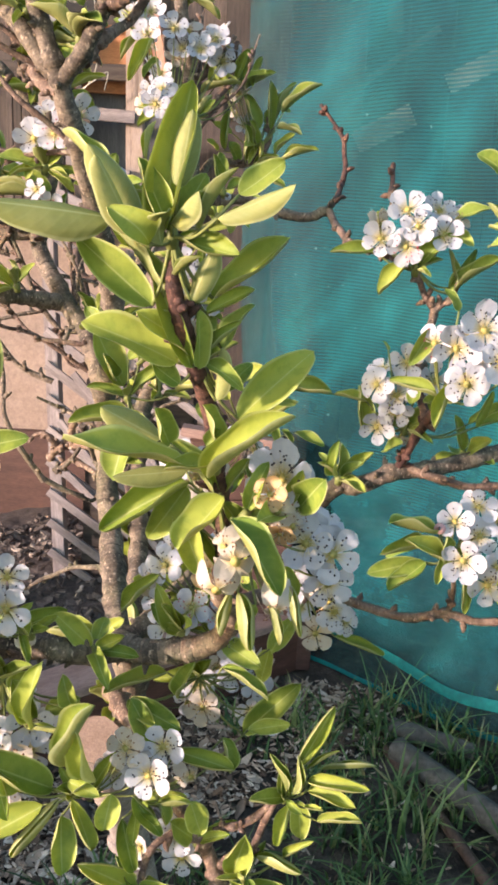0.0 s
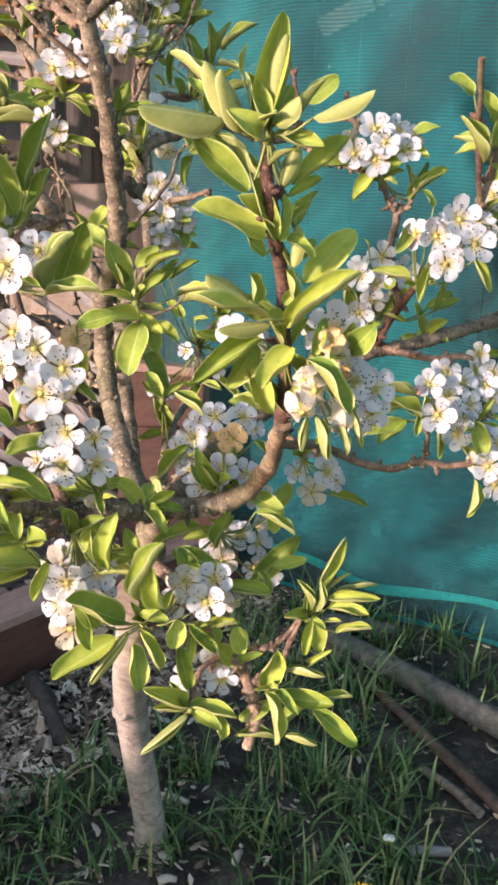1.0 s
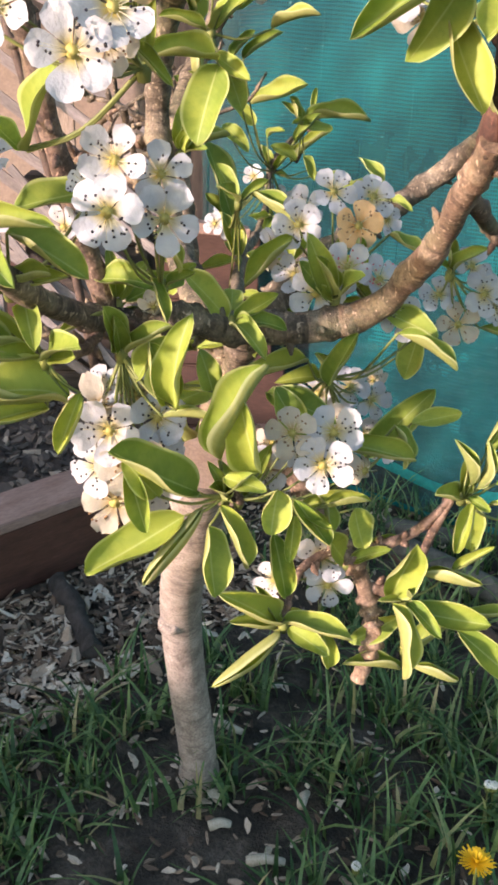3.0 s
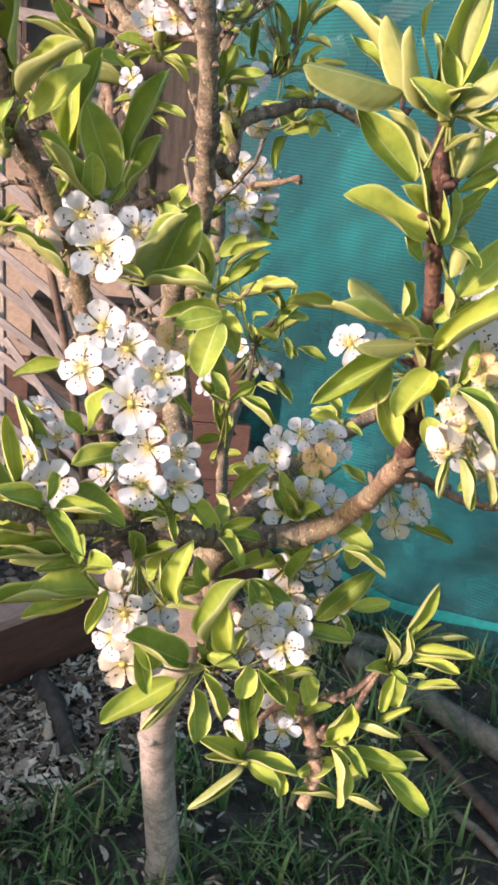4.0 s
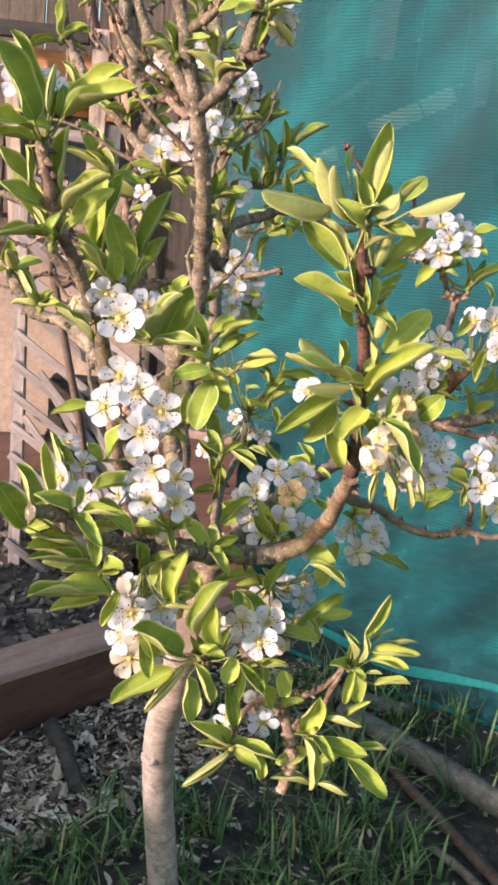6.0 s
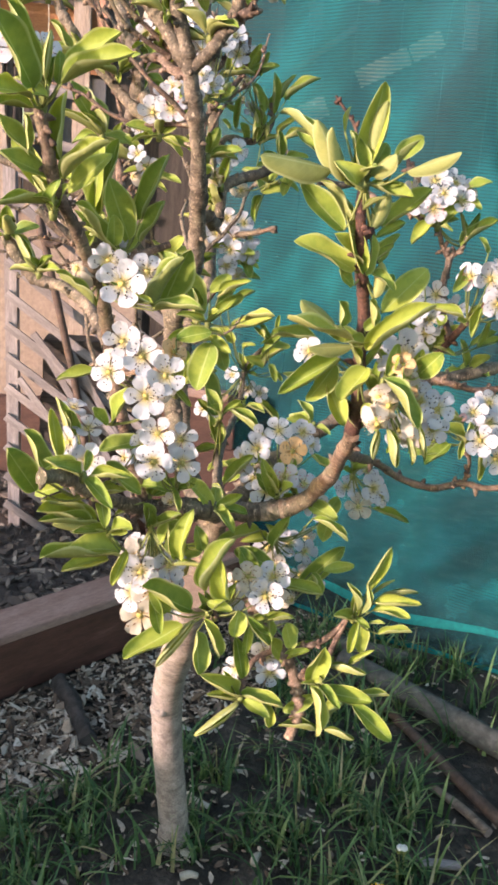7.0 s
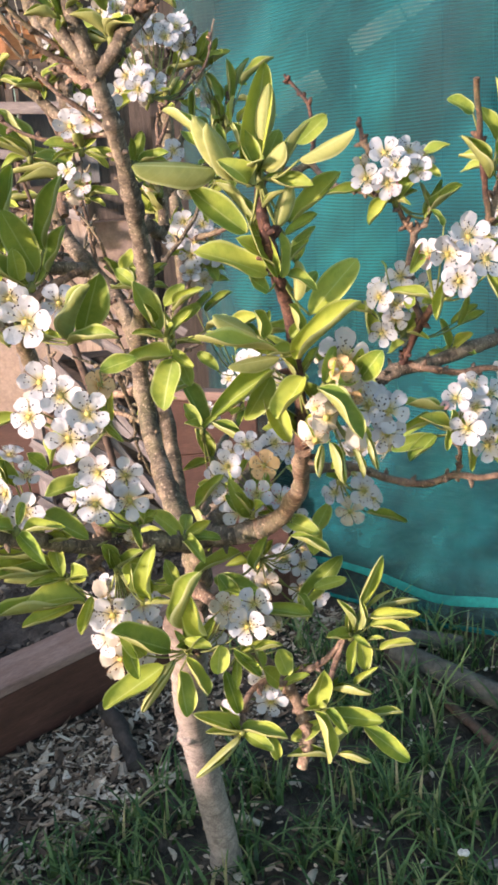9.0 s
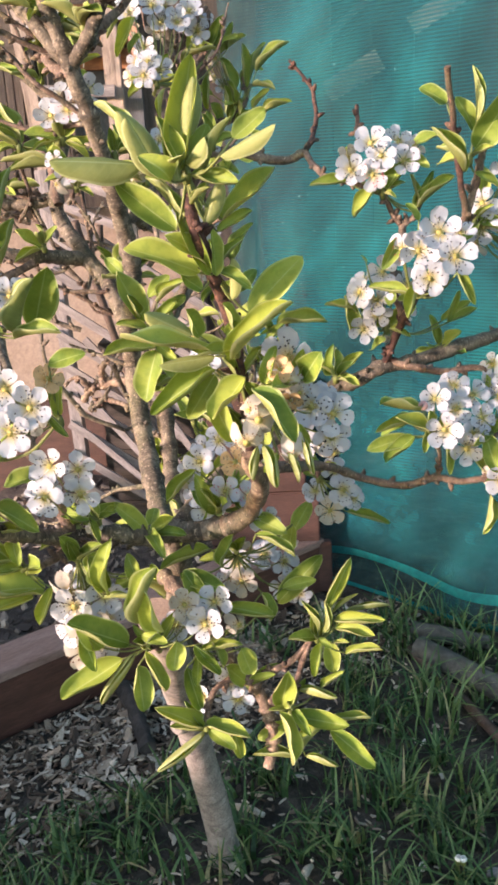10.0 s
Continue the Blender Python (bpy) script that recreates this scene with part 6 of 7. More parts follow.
blossoms(s, [(0.008, 1.388, 0.773, -0.2, 0.0, 0.95, 'w'),
             (0.032, 1.389, 0.764, 0.3, -0.1, 0.9, 'w'),
             (-0.023, 1.377, 0.799, -0.4, 0.2, 0.9, 'w'),
             (-0.076, 1.346, 0.739, -0.3, 0.1, 0.95, 'w'),
             (-0.058, 1.347, 0.733, 0.3, 0.0, 0.9, 'w'),
             (-0.066, 1.357, 0.752, 0.0, 0.4, 0.8, 'w')])
foliage(s, [(-0.058, 1.212, 0.948, -0.016, 1.201, 0.978, 0.28, 0, 1),
            (-0.072, 1.212, 0.946, -0.046, 1.211, 0.978, 0.3, 0, 1),
            (-0.038, 1.320, 0.895, 0.034, 1.299, 0.918, 0.35, 0, 1),
            (-0.074, 1.267, 0.873, -0.044, 1.248, 0.846, 0.4, 0, 0),
            (0.042, 1.374, 0.875, 0.128, 1.355, 0.885, 0.35, 0, 1),
            (0.028, 1.376, 0.820, 0.073, 1.354, 0.866, 0.25, 0, 1),
            (0.052, 1.388, 0.808, 0.073, 1.378, 0.792, 0.4, 0, 1),
            (0.073, 1.388, 0.805, 0.123, 1.379, 0.789, 0.3, 0, 0),
            (0.032, 1.390, 0.751, 0.072, 1.370, 0.715, 0.3, 0, 1),
            (-0.030, 1.321, 0.870, -0.058, 1.319, 0.898, 0.4, 0, 0)])
foliage(s, [(-0.032, 1.325, 0.754, -0.001, 1.326, 0.746, 0.3, 0, 0),
            (0.052, 1.385, 0.889, 0.058, 1.384, 0.916, 0.4, 0, 1),
            (-0.009, 1.364, 0.851, 0.009, 1.353, 0.866, 0.5, 0, 3)])
s = spray((-0.077, 0.976, 0.823), False)
foliage(s, [(-0.066, 0.976, 0.832, -0.014, 0.957, 0.799, 0.35, 0, 1),
            (-0.072, 1.113, 0.787, -0.102, 1.110, 0.867, 0.35, 0, 0),
            (-0.080, 1.113, 0.787, -0.100, 1.112, 0.813, 0.4, 0, 0),
            (-0.044, 1.223, 0.641, -0.007, 1.223, 0.659, 0.3, 0, 0),
            (-0.070, 1.222, 0.660, -0.023, 1.222, 0.674, 0.3, 0, 1)])
s = spray((-0.005, 1.359, 1.238), True)
blossoms(s, [(-0.045, 1.374, 1.354, 0.1, 0.2, 1.1, 'w'),
             (-0.052, 1.375, 1.335, -0.1, -0.2, 1.0, 'w'),
             (-0.076, 1.372, 1.379, -0.2, 0.2, 1.0, 'w'),
             (-0.085, 1.383, 1.367, -0.4, 0.0, 1.0, 'w'),
             (-0.037, 1.366, 1.310, 0.3, -0.2, 0.9, 'd'),
             (-0.026, 1.368, 1.267, 0.1, 0.2, 0.8, 'w')])
foliage(s, [(-0.031, 1.365, 1.318, -0.018, 1.363, 1.371, 0.28, 0, 1),
            (-0.028, 1.366, 1.316, 0.014, 1.355, 1.340, 0.2, 0, 1),
            (0.012, 1.358, 1.262, 0.009, 1.366, 1.330, 0.25, 0, 1),
            (-0.007, 1.358, 1.260, -0.027, 1.366, 1.311, 0.35, 0, 1),
            (0.028, 1.347, 1.284, 0.077, 1.325, 1.326, 0.25, 0, 1),
            (0.020, 1.348, 1.263, 0.057, 1.328, 1.259, 0.35, 0, 1),
            (0.030, 1.350, 1.220, 0.080, 1.329, 1.239, 0.3, 0, 1),
            (-0.012, 1.350, 1.209, 0.024, 1.339, 1.228, 0.3, 0, 1),
            (-0.003, 1.349, 1.214, -0.004, 1.338, 1.247, 0.4, 0, 1),
            (-0.022, 1.349, 1.213, -0.025, 1.336, 1.266, 0.35, 0, 1)])
foliage(s, [(-0.032, 1.349, 1.216, -0.046, 1.337, 1.242, 0.6, 0, 0),
            (0.019, 1.349, 1.228, 0.047, 1.338, 1.258, 0.3, 0, 1),
            (-0.053, 1.348, 1.232, -0.048, 1.345, 1.286, 0.25, 0, 1),
            (-0.062, 1.348, 1.231, -0.078, 1.336, 1.244, 0.4, 0, 0),
            (0.000, 1.361, 1.198, 0.038, 1.351, 1.184, 0.3, 0, 1),
            (-0.017, 1.309, 1.169, 0.016, 1.310, 1.150, 0.4, 0, 0),
            (0.003, 1.368, 1.270, 0.018, 1.367, 1.299, 0.3, 0, 0),
            (0.020, 1.368, 1.281, 0.043, 1.366, 1.329, 0.25, 0, 1),
            (0.010, 1.378, 1.299, 0.039, 1.368, 1.289, 0.3, 0, 0),
            (-0.044, 1.368, 1.256, -0.075, 1.367, 1.270, 0.3, 0, 0)])
s = spray((-0.034, 0.997, 1.145), True)
blossoms(s, [(-0.022, 0.965, 1.165, 0.1, 0.2, 0.4, 'b'),
             (0.009, 0.966, 1.162, 0.1, 0.2, 0.4, 'b'),
             (-0.071, 0.997, 1.133, 0.0, -0.3, 0.9, 'd')])
foliage(s, [(-0.033, 1.049, 1.134, -0.061, 1.047, 1.165, 0.35, 0, 0),
            (-0.044, 0.997, 1.133, -0.010, 0.997, 1.140, 0.35, 0, 0),
            (-0.037, 1.018, 1.129, -0.051, 0.998, 1.095, 0.35, 0, 1),
            (-0.023, 0.976, 1.151, 0.003, 0.966, 1.140, 0.35, 0, 0),
            (-0.009, 0.976, 1.158, -0.018, 0.966, 1.131, 0.4, 0, 0)])
s = spray((-0.114, 1.199, 1.263), True)
blossoms(s, [(-0.124, 1.197, 1.293, -0.1, 0.2, 1.15, 'w'),
             (-0.130, 1.187, 1.275, -0.1, -0.2, 1.0, 'w'),
             (-0.109, 1.198, 1.282, 0.2, 0.1, 1.0, 'w'),
             (-0.087, 1.300, 1.356, 0.1, 0.2, 1.2, 'w'),
             (-0.112, 1.299, 1.357, -0.1, 0.2, 1.1, 'w'),
             (-0.059, 1.332, 1.347, 0.2, 0.0, 1.1, 'w'),
             (-0.156, 1.277, 1.369, -0.1, 0.3, 1.1, 'w'),
             (-0.069, 1.320, 1.373, 0.2, 0.3, 1.1, 'w'),
             (-0.123, 1.298, 1.381, 0.0, 0.3, 1.1, 'w')])
foliage(s, [(-0.145, 1.257, 1.361, -0.178, 1.248, 1.309, 0.35, 0, 1),
            (-0.139, 1.258, 1.338, -0.157, 1.248, 1.312, 0.4, 0, 0),
            (-0.088, 1.334, 1.305, -0.033, 1.323, 1.324, 0.35, 0, 1),
            (-0.043, 1.344, 1.320, -0.023, 1.332, 1.365, 0.25, 0, 1),
            (-0.070, 1.333, 1.312, -0.072, 1.332, 1.343, 0.4, 0, 0),
            (-0.034, 1.344, 1.327, 0.003, 1.334, 1.336, 0.25, 0, 0),
            (-0.017, 1.355, 1.319, -0.006, 1.354, 1.359, 0.25, 0, 1)])
s = spray((-0.255, 0.941, 1.183), False)
foliage(s, [(-0.255, 0.941, 1.183, -0.311, 0.920, 1.210, 0.16, 0, 1),
            (-0.251, 0.941, 1.186, -0.281, 0.939, 1.240, 0.3, 0, 1),
            (-0.257, 0.941, 1.189, -0.296, 0.929, 1.243, 0.3, 0, 0),
            (-0.215, 0.953, 1.162, -0.279, 0.942, 1.171, 0.18, 0, 1),
            (-0.212, 0.953, 1.158, -0.274, 0.942, 1.161, 0.18, 0, 2),
            (-0.204, 0.953, 1.165, -0.227, 0.941, 1.187, 0.3, 0, 0)])
s = spray((-0.246, 0.670, 1.079), False)
foliage(s, [(-0.240, 0.649, 1.095, -0.225, 0.646, 1.171, 0.2, 0, 1),
            (-0.244, 0.649, 1.101, -0.240, 0.636, 1.168, 0.25, 0, 0),
            (-0.229, 0.669, 1.088, -0.218, 0.668, 1.128, 0.2, 0, 1),
            (-0.232, 0.659, 1.085, -0.216, 0.649, 1.087, 0.2, 0, 1)])
s = spray((-0.111, 0.889, 0.966), False)
foliage(s, [(-0.100, 0.888, 0.999, -0.064, 0.866, 1.028, 0.36, 0, 1),
            (-0.110, 0.887, 1.005, -0.085, 0.897, 1.030, 0.4, 0, 0),
            (-0.062, 0.899, 0.971, -0.028, 0.879, 0.986, 0.34, 0, 1),
            (-0.105, 0.879, 0.943, -0.123, 0.861, 0.885, 0.5, 0, 0),
            (-0.106, 0.879, 0.947, -0.161, 0.848, 0.952, 0.38, 0, 1),
            (-0.107, 0.889, 0.950, -0.080, 0.870, 0.932, 0.36, 0, 1),
            (-0.097, 0.890, 0.942, -0.085, 0.870, 0.909, 0.4, 10, 0),
            (-0.117, 0.899, 0.975, -0.148, 0.896, 1.036, 0.36, 0, 0),
            (-0.128, 0.898, 0.981, -0.131, 0.877, 1.012, 0.4, 0, 1),
            (-0.096, 0.899, 0.984, -0.066, 0.898, 1.003, 0.4, 0, 0)])
s = spray((0.032, 1.322, 0.871), False)
foliage(s, [(0.025, 1.322, 0.850, 0.051, 1.311, 0.889, 0.36, 0, 1),
            (0.037, 1.323, 0.834, 0.050, 1.303, 0.806, 0.38, 0, 1),
            (0.027, 1.323, 0.828, -0.007, 1.311, 0.848, 0.4, 0, 0),
            (0.032, 1.322, 0.871, 0.012, 1.320, 0.905, 0.4, 0, 1)])
s = spray((0.048, 0.534, 0.978), True)
blossoms(s, [(0.045, 0.519, 0.987, 0.0, 0.0, 0.75, 'd'),
             (0.040, 0.523, 0.996, -0.4, 0.3, 0.65, 'o'),
             (0.054, 0.524, 0.976, 0.4, -0.3, 0.7, 'd'),
             (0.047, 0.524, 0.971, 0.0, -0.8, 0.6, 'o')])
s = spray((-0.135, 1.310, 1.285), True)
blossoms(s, [(-0.152, 1.300, 1.305, -0.2, 0.1, 1.0, 'w'),
             (-0.128, 1.305, 1.292, 0.1, -0.1, 1.0, 'c'),
             (-0.140, 1.300, 1.325, 0.0, 0.3, 0.9, 'w'),
             (-0.165, 1.310, 1.285, -0.4, -0.2, 0.9, 'c')])
foliage(s, [(-0.135, 1.310, 1.285, -0.170, 1.290, 1.255, 0.34, 0, 1),
            (-0.130, 1.310, 1.285, -0.100, 1.300, 1.262, 0.34, 0, 1)])
s = spray((-0.168, 1.300, 1.372), True)
blossoms(s, [(-0.182, 1.295, 1.395, -0.2, 0.2, 1.0, 'w'),
             (-0.155, 1.300, 1.400, 0.2, 0.2, 1.0, 'w'),
             (-0.165, 1.290, 1.378, 0.0, -0.2, 1.0, 'c')])
foliage(s, [(-0.168, 1.300, 1.372, -0.195, 1.290, 1.340, 0.36, 0, 1)])
s = spray((-0.160, 0.835, 1.355), True)
blossoms(s, [(-0.172, 0.830, 1.380, -0.1, 0.2, 0.95, 'w'),
             (-0.152, 0.835, 1.372, 0.2, 0.1, 0.95, 'c'),
             (-0.148, 0.830, 1.336, 0.1, -0.3, 0.9, 'c')])
foliage(s, [(-0.160, 0.835, 1.355, -0.186, 0.820, 1.330, 0.34, 0, 1),
            (-0.156, 0.835, 1.355, -0.140, 0.825, 1.318, 0.34, 0, 0)])
s = spray((-0.090, 0.800, 1.352), True)
blossoms(s, [(-0.078, 0.795, 1.378, 0.2, 0.2, 0.95, 'w'),
             (-0.064, 0.800, 1.358, 0.4, -0.2, 0.95, 'd'),
             (-0.072, 0.795, 1.345, 0.2, -0.4, 0.85, 'c')])
foliage(s, [(-0.088, 0.800, 1.352, -0.058, 0.790, 1.328, 0.4, 0, 2),
            (-0.092, 0.800, 1.354, -0.100, 0.790, 1.322, 0.34, 0, 1)])
s = spray((-0.196, 0.900, 1.300), True)
blossoms(s, [(-0.193, 0.890, 1.322, 0.0, 0.1, 0.9, 'c'),
             (-0.205, 0.895, 1.300, -0.3, -0.2, 0.8, 'w')])
foliage(s, [(-0.196, 0.900, 1.300, -0.222, 0.890, 1.282, 0.32, 0, 1)])
twig_rng = random.Random(77)
for root, lean in (((-0.225, 1.06, 1.19), -0.3), ((-0.246, 1.066, 1.11), -0.8), ((-0.235, 1.06, 1.30), -0.2), ((-0.20, 1.04, 1.03), -0.6),
                   ((-0.30, 1.06, 1.09), -0.4), ((-0.15, 1.0, 0.95), -0.9), ((-0.155, 0.83, 1.26), -0.5), ((-0.256, 1.088, 1.40), 0.5),
                   ((-0.14, 0.99, 1.0), -0.5), ((-0.11, 1.25, 1.2), 0.3), ((-0.10, 1.30, 1.3), -0.3), ((-0.145, 0.84, 1.20), -0.9)):
    for _ in range(2):
        way = Vector((lean + twig_rng.uniform(-0.5, 0.5), twig_rng.uniform(-0.35, 0.5), twig_rng.uniform(0.2, 1.0))).normalized()
        side = Vector((twig_rng.uniform(-1, 1), twig_rng.uniform(-1, 1), twig_rng.uniform(-1, 1))) * 0.02
        span = twig_rng.uniform(0.07, 0.20)
        p0 = Vector(root)
        branch("young", 0.0030, 0.0013, [tuple(p0), tuple(p0 + way * span * 0.4 + side), tuple(p0 + way * span * 0.75 + side * 0.3), tuple(p0 + way * span + side * 1.4 + Vector((0, 0, 0.02)))])
for _ in range(26):
    p0 = Vector((twig_rng.uniform(-0.34, -0.12), twig_rng.uniform(0.98, 1.35), twig_rng.uniform(0.72, 1.12)))
    way = Vector((twig_rng.uniform(-0.9, 0.6), twig_rng.uniform(-0.2, 0.3), twig_rng.uniform(-0.4, 1.0))).normalized()
    side = Vector((twig_rng.uniform(-1, 1), twig_rng.uniform(-1, 1), twig_rng.uniform(-1, 1))) * 0.016
    span = twig_rng.uniform(0.08, 0.22)
    branch("twig", 0.0036, 0.0016, [tuple(p0), tuple(p0 + way * span * 0.35 + side), tuple(p0 + way * span * 0.7 - side * 0.4), tuple(p0 + way * span + side)])
for at, r in SPURS:
    rng = random.Random(int(abs(at.x * 991 + at.z * 7717) * 1000))
    out = Vector((rng.uniform(-1, 1), rng.uniform(-0.6, 0.8), rng.uniform(-0.2, 1))).normalized()
    foot = at + out * (r + 0.006)
    s = spray(foot, False)
    rows = []
    for _ in range(rng.randint(2, 4)):
        way = (out * 0.8 + Vector((rng.uniform(-1, 1), rng.uniform(-1, 1), rng.uniform(-0.6, 1)))).normalized()
        base = foot + way * 0.006
        rows.append((*base, *(base + way * rng.uniform(0.024, 0.05)), rng.uniform(0.28, 0.45), 0, rng.choice((0, 1, 1, 2, 3))))
    foliage(s, rows)


# ---- things on the ground ----
def build_grass():
    rng = random.Random(11)
    verts, faces = [], []

    def blade(x, y, h, lean, az, w):
        d = Vector((math.cos(az), math.sin(az), 0))
        sd = Vector((-d.y, d.x, 0))
        base = len(verts)
        for k in range(4):
            u = k / 4
            c = Vector((x, y, -0.006)) + d * lean * u * u * h + Vector((0, 0, h * (u - 0.28 * lean * u * u)))
            ww = w * (1 - 0.75 * u)
            verts.extend([tuple(c - sd * ww), tuple(c + sd * ww)])
        verts.append(tuple(Vector((x, y, -0.006)) + d * lean * h + Vector((0, 0, h * (1 - 0.28 * lean)))))
        for k in range(3):
            a = base + 2 * k
            faces.append((a, a + 1, a + 3, a + 2))
        faces.append((base + 6, base + 7, base + 8))

    def dense(x, y):
        d = 0.30 + 1.0 * noise.noise(Vector((x * 3.1, y * 3.1, 0))) + 0.7 * noise.noise(Vector((x * 9, y * 9, 2)))
        if x < 0.12 and (Vector((x, y, 0)) - BED_A).dot(INWARD) > -0.34:
            d -= 0.75
        if x > 0.2 and y > 1.15:
            d -= 0.06
        d += 0.9 * math.exp(-((x + 0.29) ** 2 + (y - 1.10) ** 2) / 0.014)
        d -= 0.35 * math.exp(-((x + 0.17) ** 2 + (y - 0.93) ** 2) / 0.012)
        return d
    made = 0
    while made < 800:
        x, y = rng.uniform(-0.95, 1.15), rng.uniform(0.62, 1.9)
        p = Vector((x, y, 0))
        if (p - BED_A).dot(INWARD) > -0.05 or (p - NET_FOOT).dot(NET_OUT) < 0.03 or rng.random() > dense(x, y) + 0.1:
            continue
        made += 1
        tall = rng.uniform(0.045, 0.105) * (1.3 if y > 1.2 and x > 0.3 else 1)
        for _ in range(rng.randint(4, 9)):
            blade(x + rng.gauss(0, 0.012), y + rng.gauss(0, 0.012), tall * rng.uniform(0.5, 1.25), rng.uniform(0.1, 1.3), rng.uniform(0, 6.28), rng.uniform(0.0018, 0.0056))
    me = bpy.data.meshes.new("grass")
    me.from_pydata(verts, [], faces)
    me.materials.append(GRASS)
    tagged(new("grass", me), "tufts of green meadow grass in evening shade", "grass", kind="stuff")


build_grass()


def chip(verts, faces, rng, x, y, z, long, wide, th):
    """A torn flake of wood or bark, bent and pointed."""
    m = Matrix.Translation((x, y, z)) @ Euler((rng.gauss(0, 0.4), rng.gauss(0, 0.35), rng.uniform(0, 6.28))).to_matrix().to_4x4()
    b = len(verts)
    bend = rng.uniform(-0.25, 0.25) * long
    for sz in (-th, th):
        for sx, sy in ((-1, -0.5), (0, -1), (1, -0.4), (1, 0.4), (0, 1), (-1, 0.5)):
            verts.append(tuple(m @ Vector((sx * long * rng.uniform(0.6, 1.1), sy * wide * rng.uniform(0.5, 1.1), sz + bend * sx * sx))))
    faces.extend([tuple(b + k for k in (5, 4, 3, 2, 1, 0)), tuple(b + 6 + k for k in range(6))])
    faces.extend([(b + k, b + (k + 1) % 6, b + 6 + (k + 1) % 6, b + 6 + k) for k in range(6)])


def build_chips():
    rng = random.Random(21)
    verts, faces = [], []
    made = 0
    while made < 7600:
        x, y = rng.uniform(-1.0, 0.9), rng.uniform(0.75, 1.98)
        p = Vector((x, y, 0))
        d = (p - BED_A).dot(INWARD)
        if d > -0.03 or (p - NET_FOOT).dot(NET_OUT) < 0.02:
            continue
        patchy = 0.75 + 0.8 * noise.noise(Vector((x * 7, y * 7, 5)))
        if rng.random() > (patchy if d > -0.36 else 0.10) * (0.45 if x > 0.25 else 1):
            continue
        made += 1
        big = rng.random()
        long = rng.uniform(0.003, 0.012) if big < 0.75 else rng.uniform(0.012, 0.028)
        if d < -0.36:
            long = min(long, 0.011)
        chip(verts, faces, rng, x, y, rng.uniform(-0.004, 0.010), long, long * rng.uniform(0.15, 0.6) if big < 0.93 else 0.0022, rng.uniform(0.0006, 0.0018))
    me = bpy.data.meshes.new("wood_chips")
    me.from_pydata(verts, [], faces)
    me.materials.append(CHIPS)
    tagged(new("wood_chips", me), "scattered wood chip mulch and litter along the bed", "wood chips", kind="stuff")
    verts, faces = [], []
    for _ in range(2400):
        p = BED_A + ALONG * rng.uniform(0.02, 1.45) + INWARD * rng.uniform(0.05, 1.1)
        long = rng.uniform(0.006, 0.022)
        straw = rng.random() < 0.16
        chip(verts, faces, rng, p.x, p.y, 0.085 + 0.03 * noise.noise((p - BED_A) * 6) + rng.uniform(0, 0.008), long * (1.8 if straw else 1), 0.002 if straw else long * rng.uniform(0.3, 0.9), 0.0012 if straw else rng.uniform(0.001, 0.008))
    me = bpy.data.meshes.new("bed_clods")
    me.from_pydata(verts, [], faces)
    me.materials.append(CLODS)
    tagged(new("bed_clods", me), "clods and bark litter on the bed's dark soil", "soil", kind="stuff")


build_chips()


def build_log(name, points, r0, r1, material, label, category, gnarl=0.05):
    at = Vector(points[0])
    ob = thing(name, at, label, category)
    pts = spline([Vector(p) - at for p in points], 6)
    bm = bmesh.new()
    tube(bm, pts, [r0 + (r1 - r0) * k / (len(pts) - 1) for k in range(len(pts))], 12, gnarl, 0, 1, True)
    part("wood", bm, [material, CUT_WOOD if gnarl < 0.2 else material], ob)


build_log("log", [(0.345, 1.690, 0.026), (0.490, 1.505, 0.026), (0.625, 1.325, 0.026), (0.810, 1.080, 0.026)], 0.027, 0.03, LOG_BARK, "grey barked pole lying in the grass", "log")
build_log("stick", [(0.325, 1.71, 0.010), (0.40, 1.52, 0.010), (0.46, 1.34, 0.011), (0.52, 1.16, 0.010), (0.58, 0.98, 0.010)], 0.010, 0.014, RUST, "thin brown stick lying in the grass", "stick")
build_log("stick", [(0.345, 1.785, 0.018), (0.43, 1.745, 0.019), (0.515, 1.705, 0.018)], 0.022, 0.02, LOG_BARK, "short thick piece of dead wood by the netting", "stick")
build_log("stick", [(-0.345, 1.575, 0.016), (-0.312, 1.51, 0.020), (-0.292, 1.45, 0.014), (-0.262, 1.36, 0.014)], 0.020, 0.017, DEAD_WOOD, "dark gnarled dead branch lying on the mulch", "stick", 0.45)
build_log("stick", [(0.43, 1.225, 0.008), (0.47, 1.16, 0.009), (0.50, 1.09, 0.008)], 0.008, 0.010, GREY_WOOD, "pale bleached stick lying in the grass", "stick")
build_log("stick", [(0.345, 1.017, 0.008), (0.385, 1.011, 0.009), (0.415, 1.008, 0.008)], 0.009, 0.008, LATH_WOOD, "pale bleached stick lying in the grass", "stick")


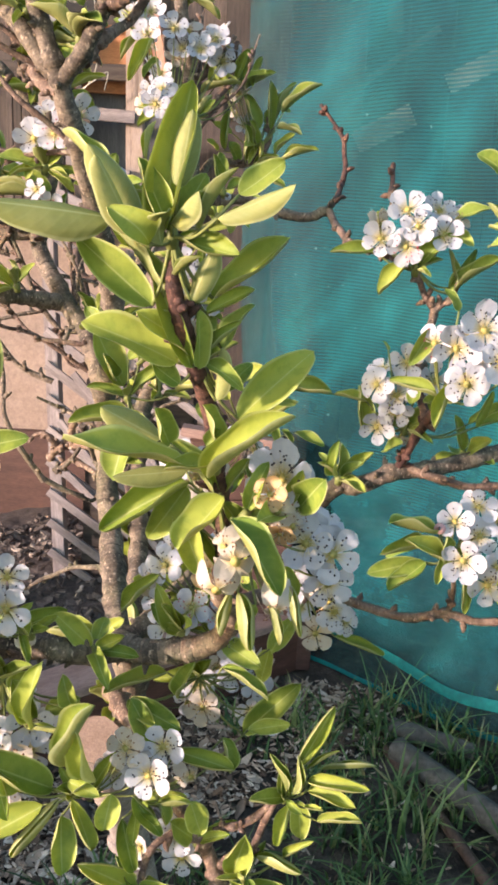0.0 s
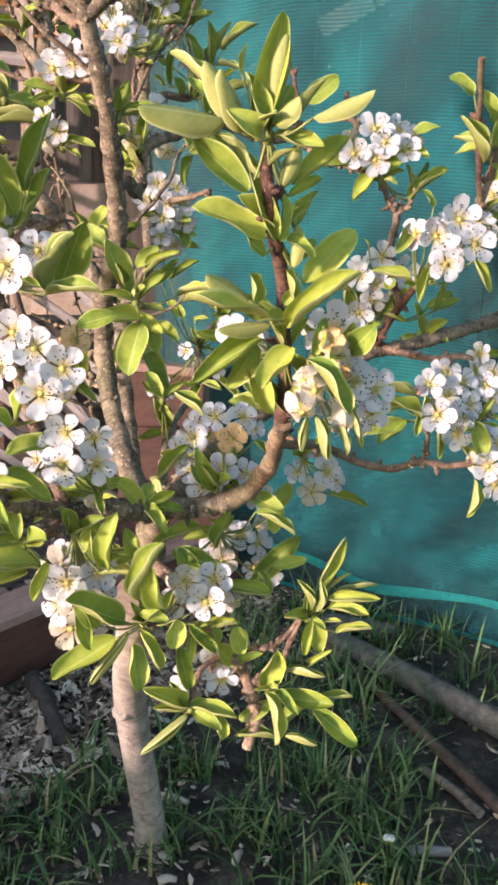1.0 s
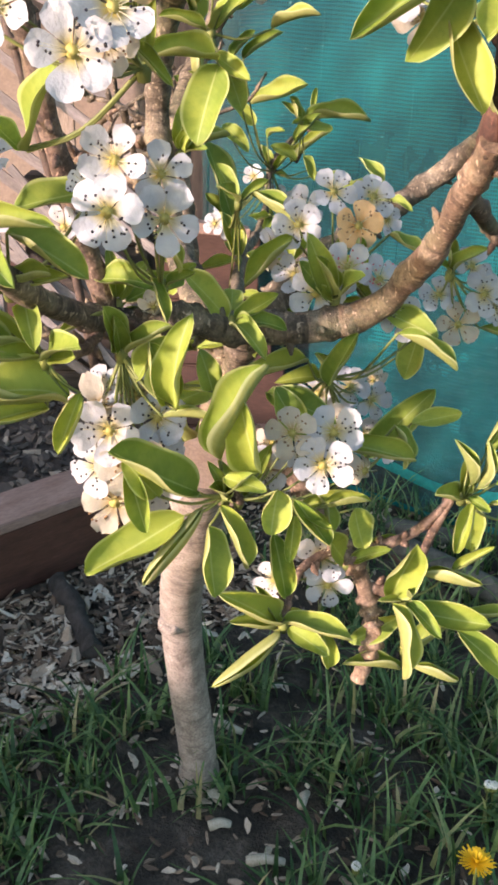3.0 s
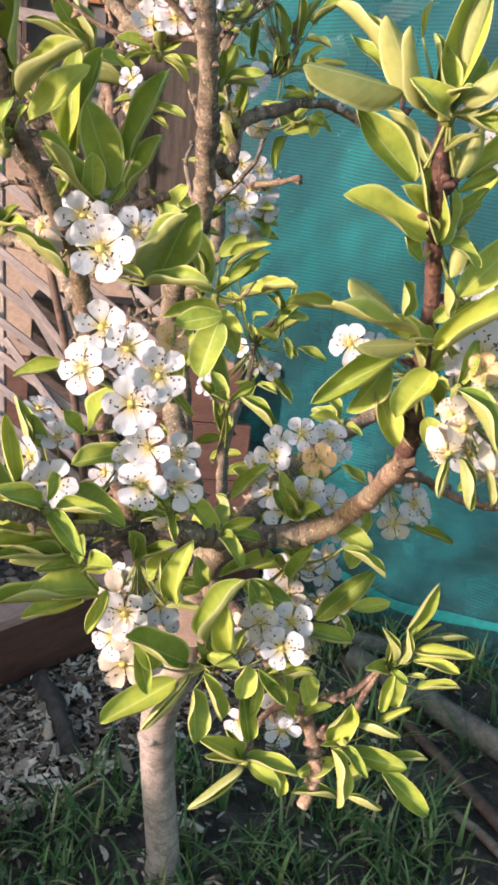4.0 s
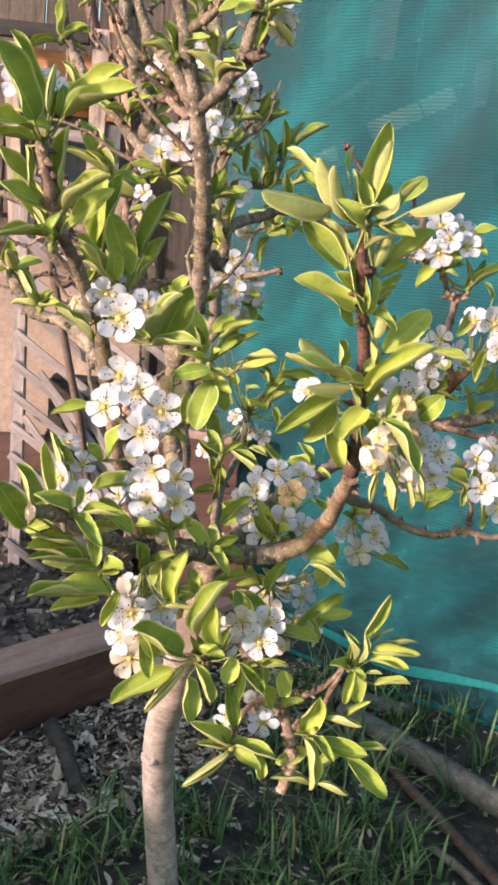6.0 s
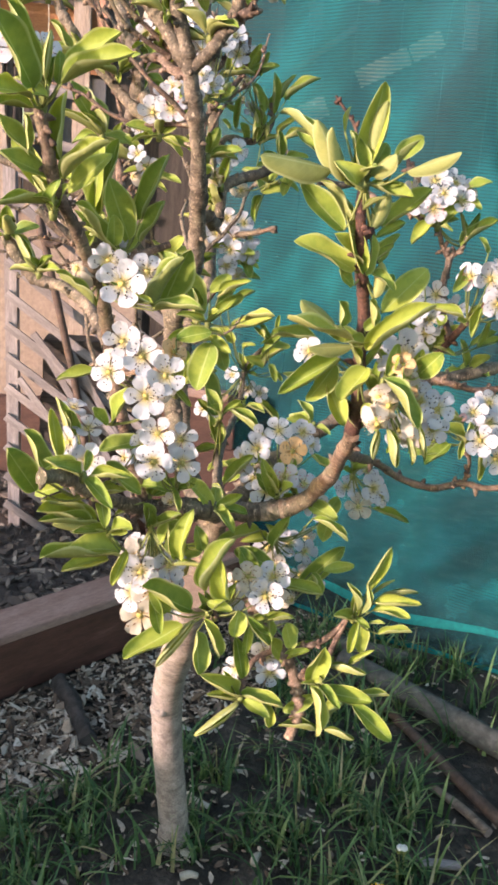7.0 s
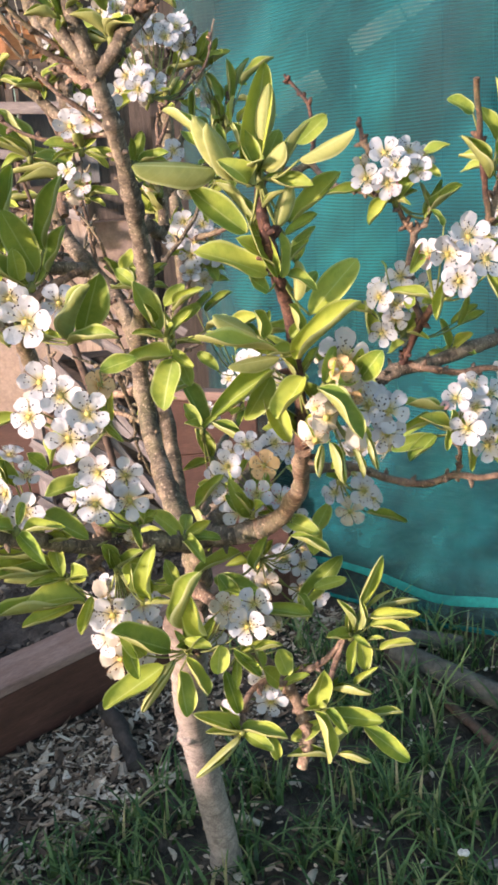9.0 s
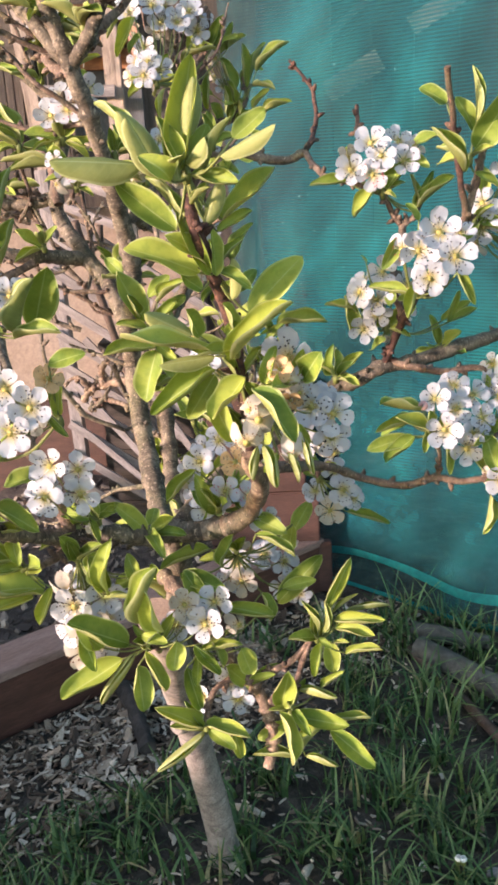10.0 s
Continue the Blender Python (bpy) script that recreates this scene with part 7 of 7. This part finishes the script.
def build_dandelion(x, y, h, r):
    d = thing("dandelion", (x, y, 0), "yellow dandelion flower standing in the grass", "flower")
    bm = bmesh.new()
    pts = spline([(0, 0, -0.008), (0.004, 0, h * 0.5), (0, 0, h)], 4)
    tube(bm, pts, [0.002] * len(pts), 6)
    part("stem", bm, STALK, d)
    bm = bmesh.new()
    rng = random.Random(4)
    for ring, count in ((1.0, 26), (0.75, 22), (0.5, 16), (0.25, 9)):
        for k in range(count):
            a = 2 * math.pi * (k + rng.random() * 0.6) / count
            dr = Vector((math.cos(a), math.sin(a), 0))
            sd = Vector((-dr.y, dr.x, 0)) * 0.0013
            a0, a1 = Vector((0, 0, h)) + dr * 0.001, Vector((0, 0, h + 0.004 + 0.010 * (1 - ring))) + dr * r * ring * rng.uniform(0.85, 1.08)
            bm.faces.new([bm.verts.new(p) for p in (a0 - sd * 0.5, a1 - sd, a1 + dr * 0.001, a1 + sd, a0 + sd * 0.5)])
    part("flower_head", bm, DANDELION, d)


build_dandelion(0.200, 0.802, 0.142, 0.021)


CHUNK = surface("pale_chunk", [(0.3, (0.40, 0.34, 0.26)), (0.7, (0.62, 0.55, 0.45))], 60, 0.9, 0.4)
DAISY_WHITE = plain("daisy_white", (0.78, 0.77, 0.75))
DAISIES = ((0.293, 0.992, 0.050), (0.385, 0.876, 0.040), (0.090, 0.885, 0.035), (0.30, 0.99, 0.05))
CHUNKS = ((-0.015, 0.931, 0.050, -0.05), (-0.052, 1.180, 0.060, -0.4), (-0.074, 1.043, 0.020, -0.3), (-0.070, 0.992, 0.030, 0.1), (0.05, 1.03, 0.03, 1.1))


def build_daisy(x, y, h):
    d = thing("daisy", (x, y, 0), "small closed white daisy on a green stem in the grass", "flower", "daisies in the grass")
    bm = bmesh.new()
    pts = spline([(0, 0, -0.008), (0.003, 0.002, h * 0.5), (0, 0, h)], 3)
    tube(bm, pts, [0.0013] * len(pts), 5)
    part("stem", bm, STALK, d)
    bm = bmesh.new()
    tube(bm, [Vector((0, 0, h - 0.002)), Vector((0, 0, h + 0.004)), Vector((0.001, 0, h + 0.010))], [0.002, 0.0052, 0.0045], 8, 0.1)
    part("calyx", bm, STALK, d)
    bm = bmesh.new()
    for k in range(9):
        a = 2 * math.pi * k / 9
        o = Vector((math.cos(a), math.sin(a), 0))
        tube(bm, [Vector((0, 0, h + 0.008)) + o * 0.003, Vector((0, 0, h + 0.013)) + o * 0.005, Vector((0, 0, h + 0.018)) + o * 0.003], [0.0012, 0.0018, 0.0007], 4)
    part("flower_head", bm, DAISY_WHITE, d)


for x, y, h in DAISIES:
    build_daisy(x, y, h)


def build_chunk(x, y, long, turn):
    bm = bmesh.new()
    tube(bm, spline([(-long / 2, 0, 0), (0, 0.002, 0.002), (long / 2, 0, 0)], 3), [0.006, 0.007, 0.0075, 0.007, 0.0065, 0.006, 0.005], 7, 0.3)
    ob = mesh_object("wood_chunk", bm, CHUNK, None, (x, y, 0.008))
    ob.rotation_euler = (0.1, 0.05, turn)
    tagged(ob, "pale broken piece of wood lying in the grass", "wood piece", "wood pieces in the grass")


for x, y, long, turn in CHUNKS:
    build_chunk(x, y, long, turn)
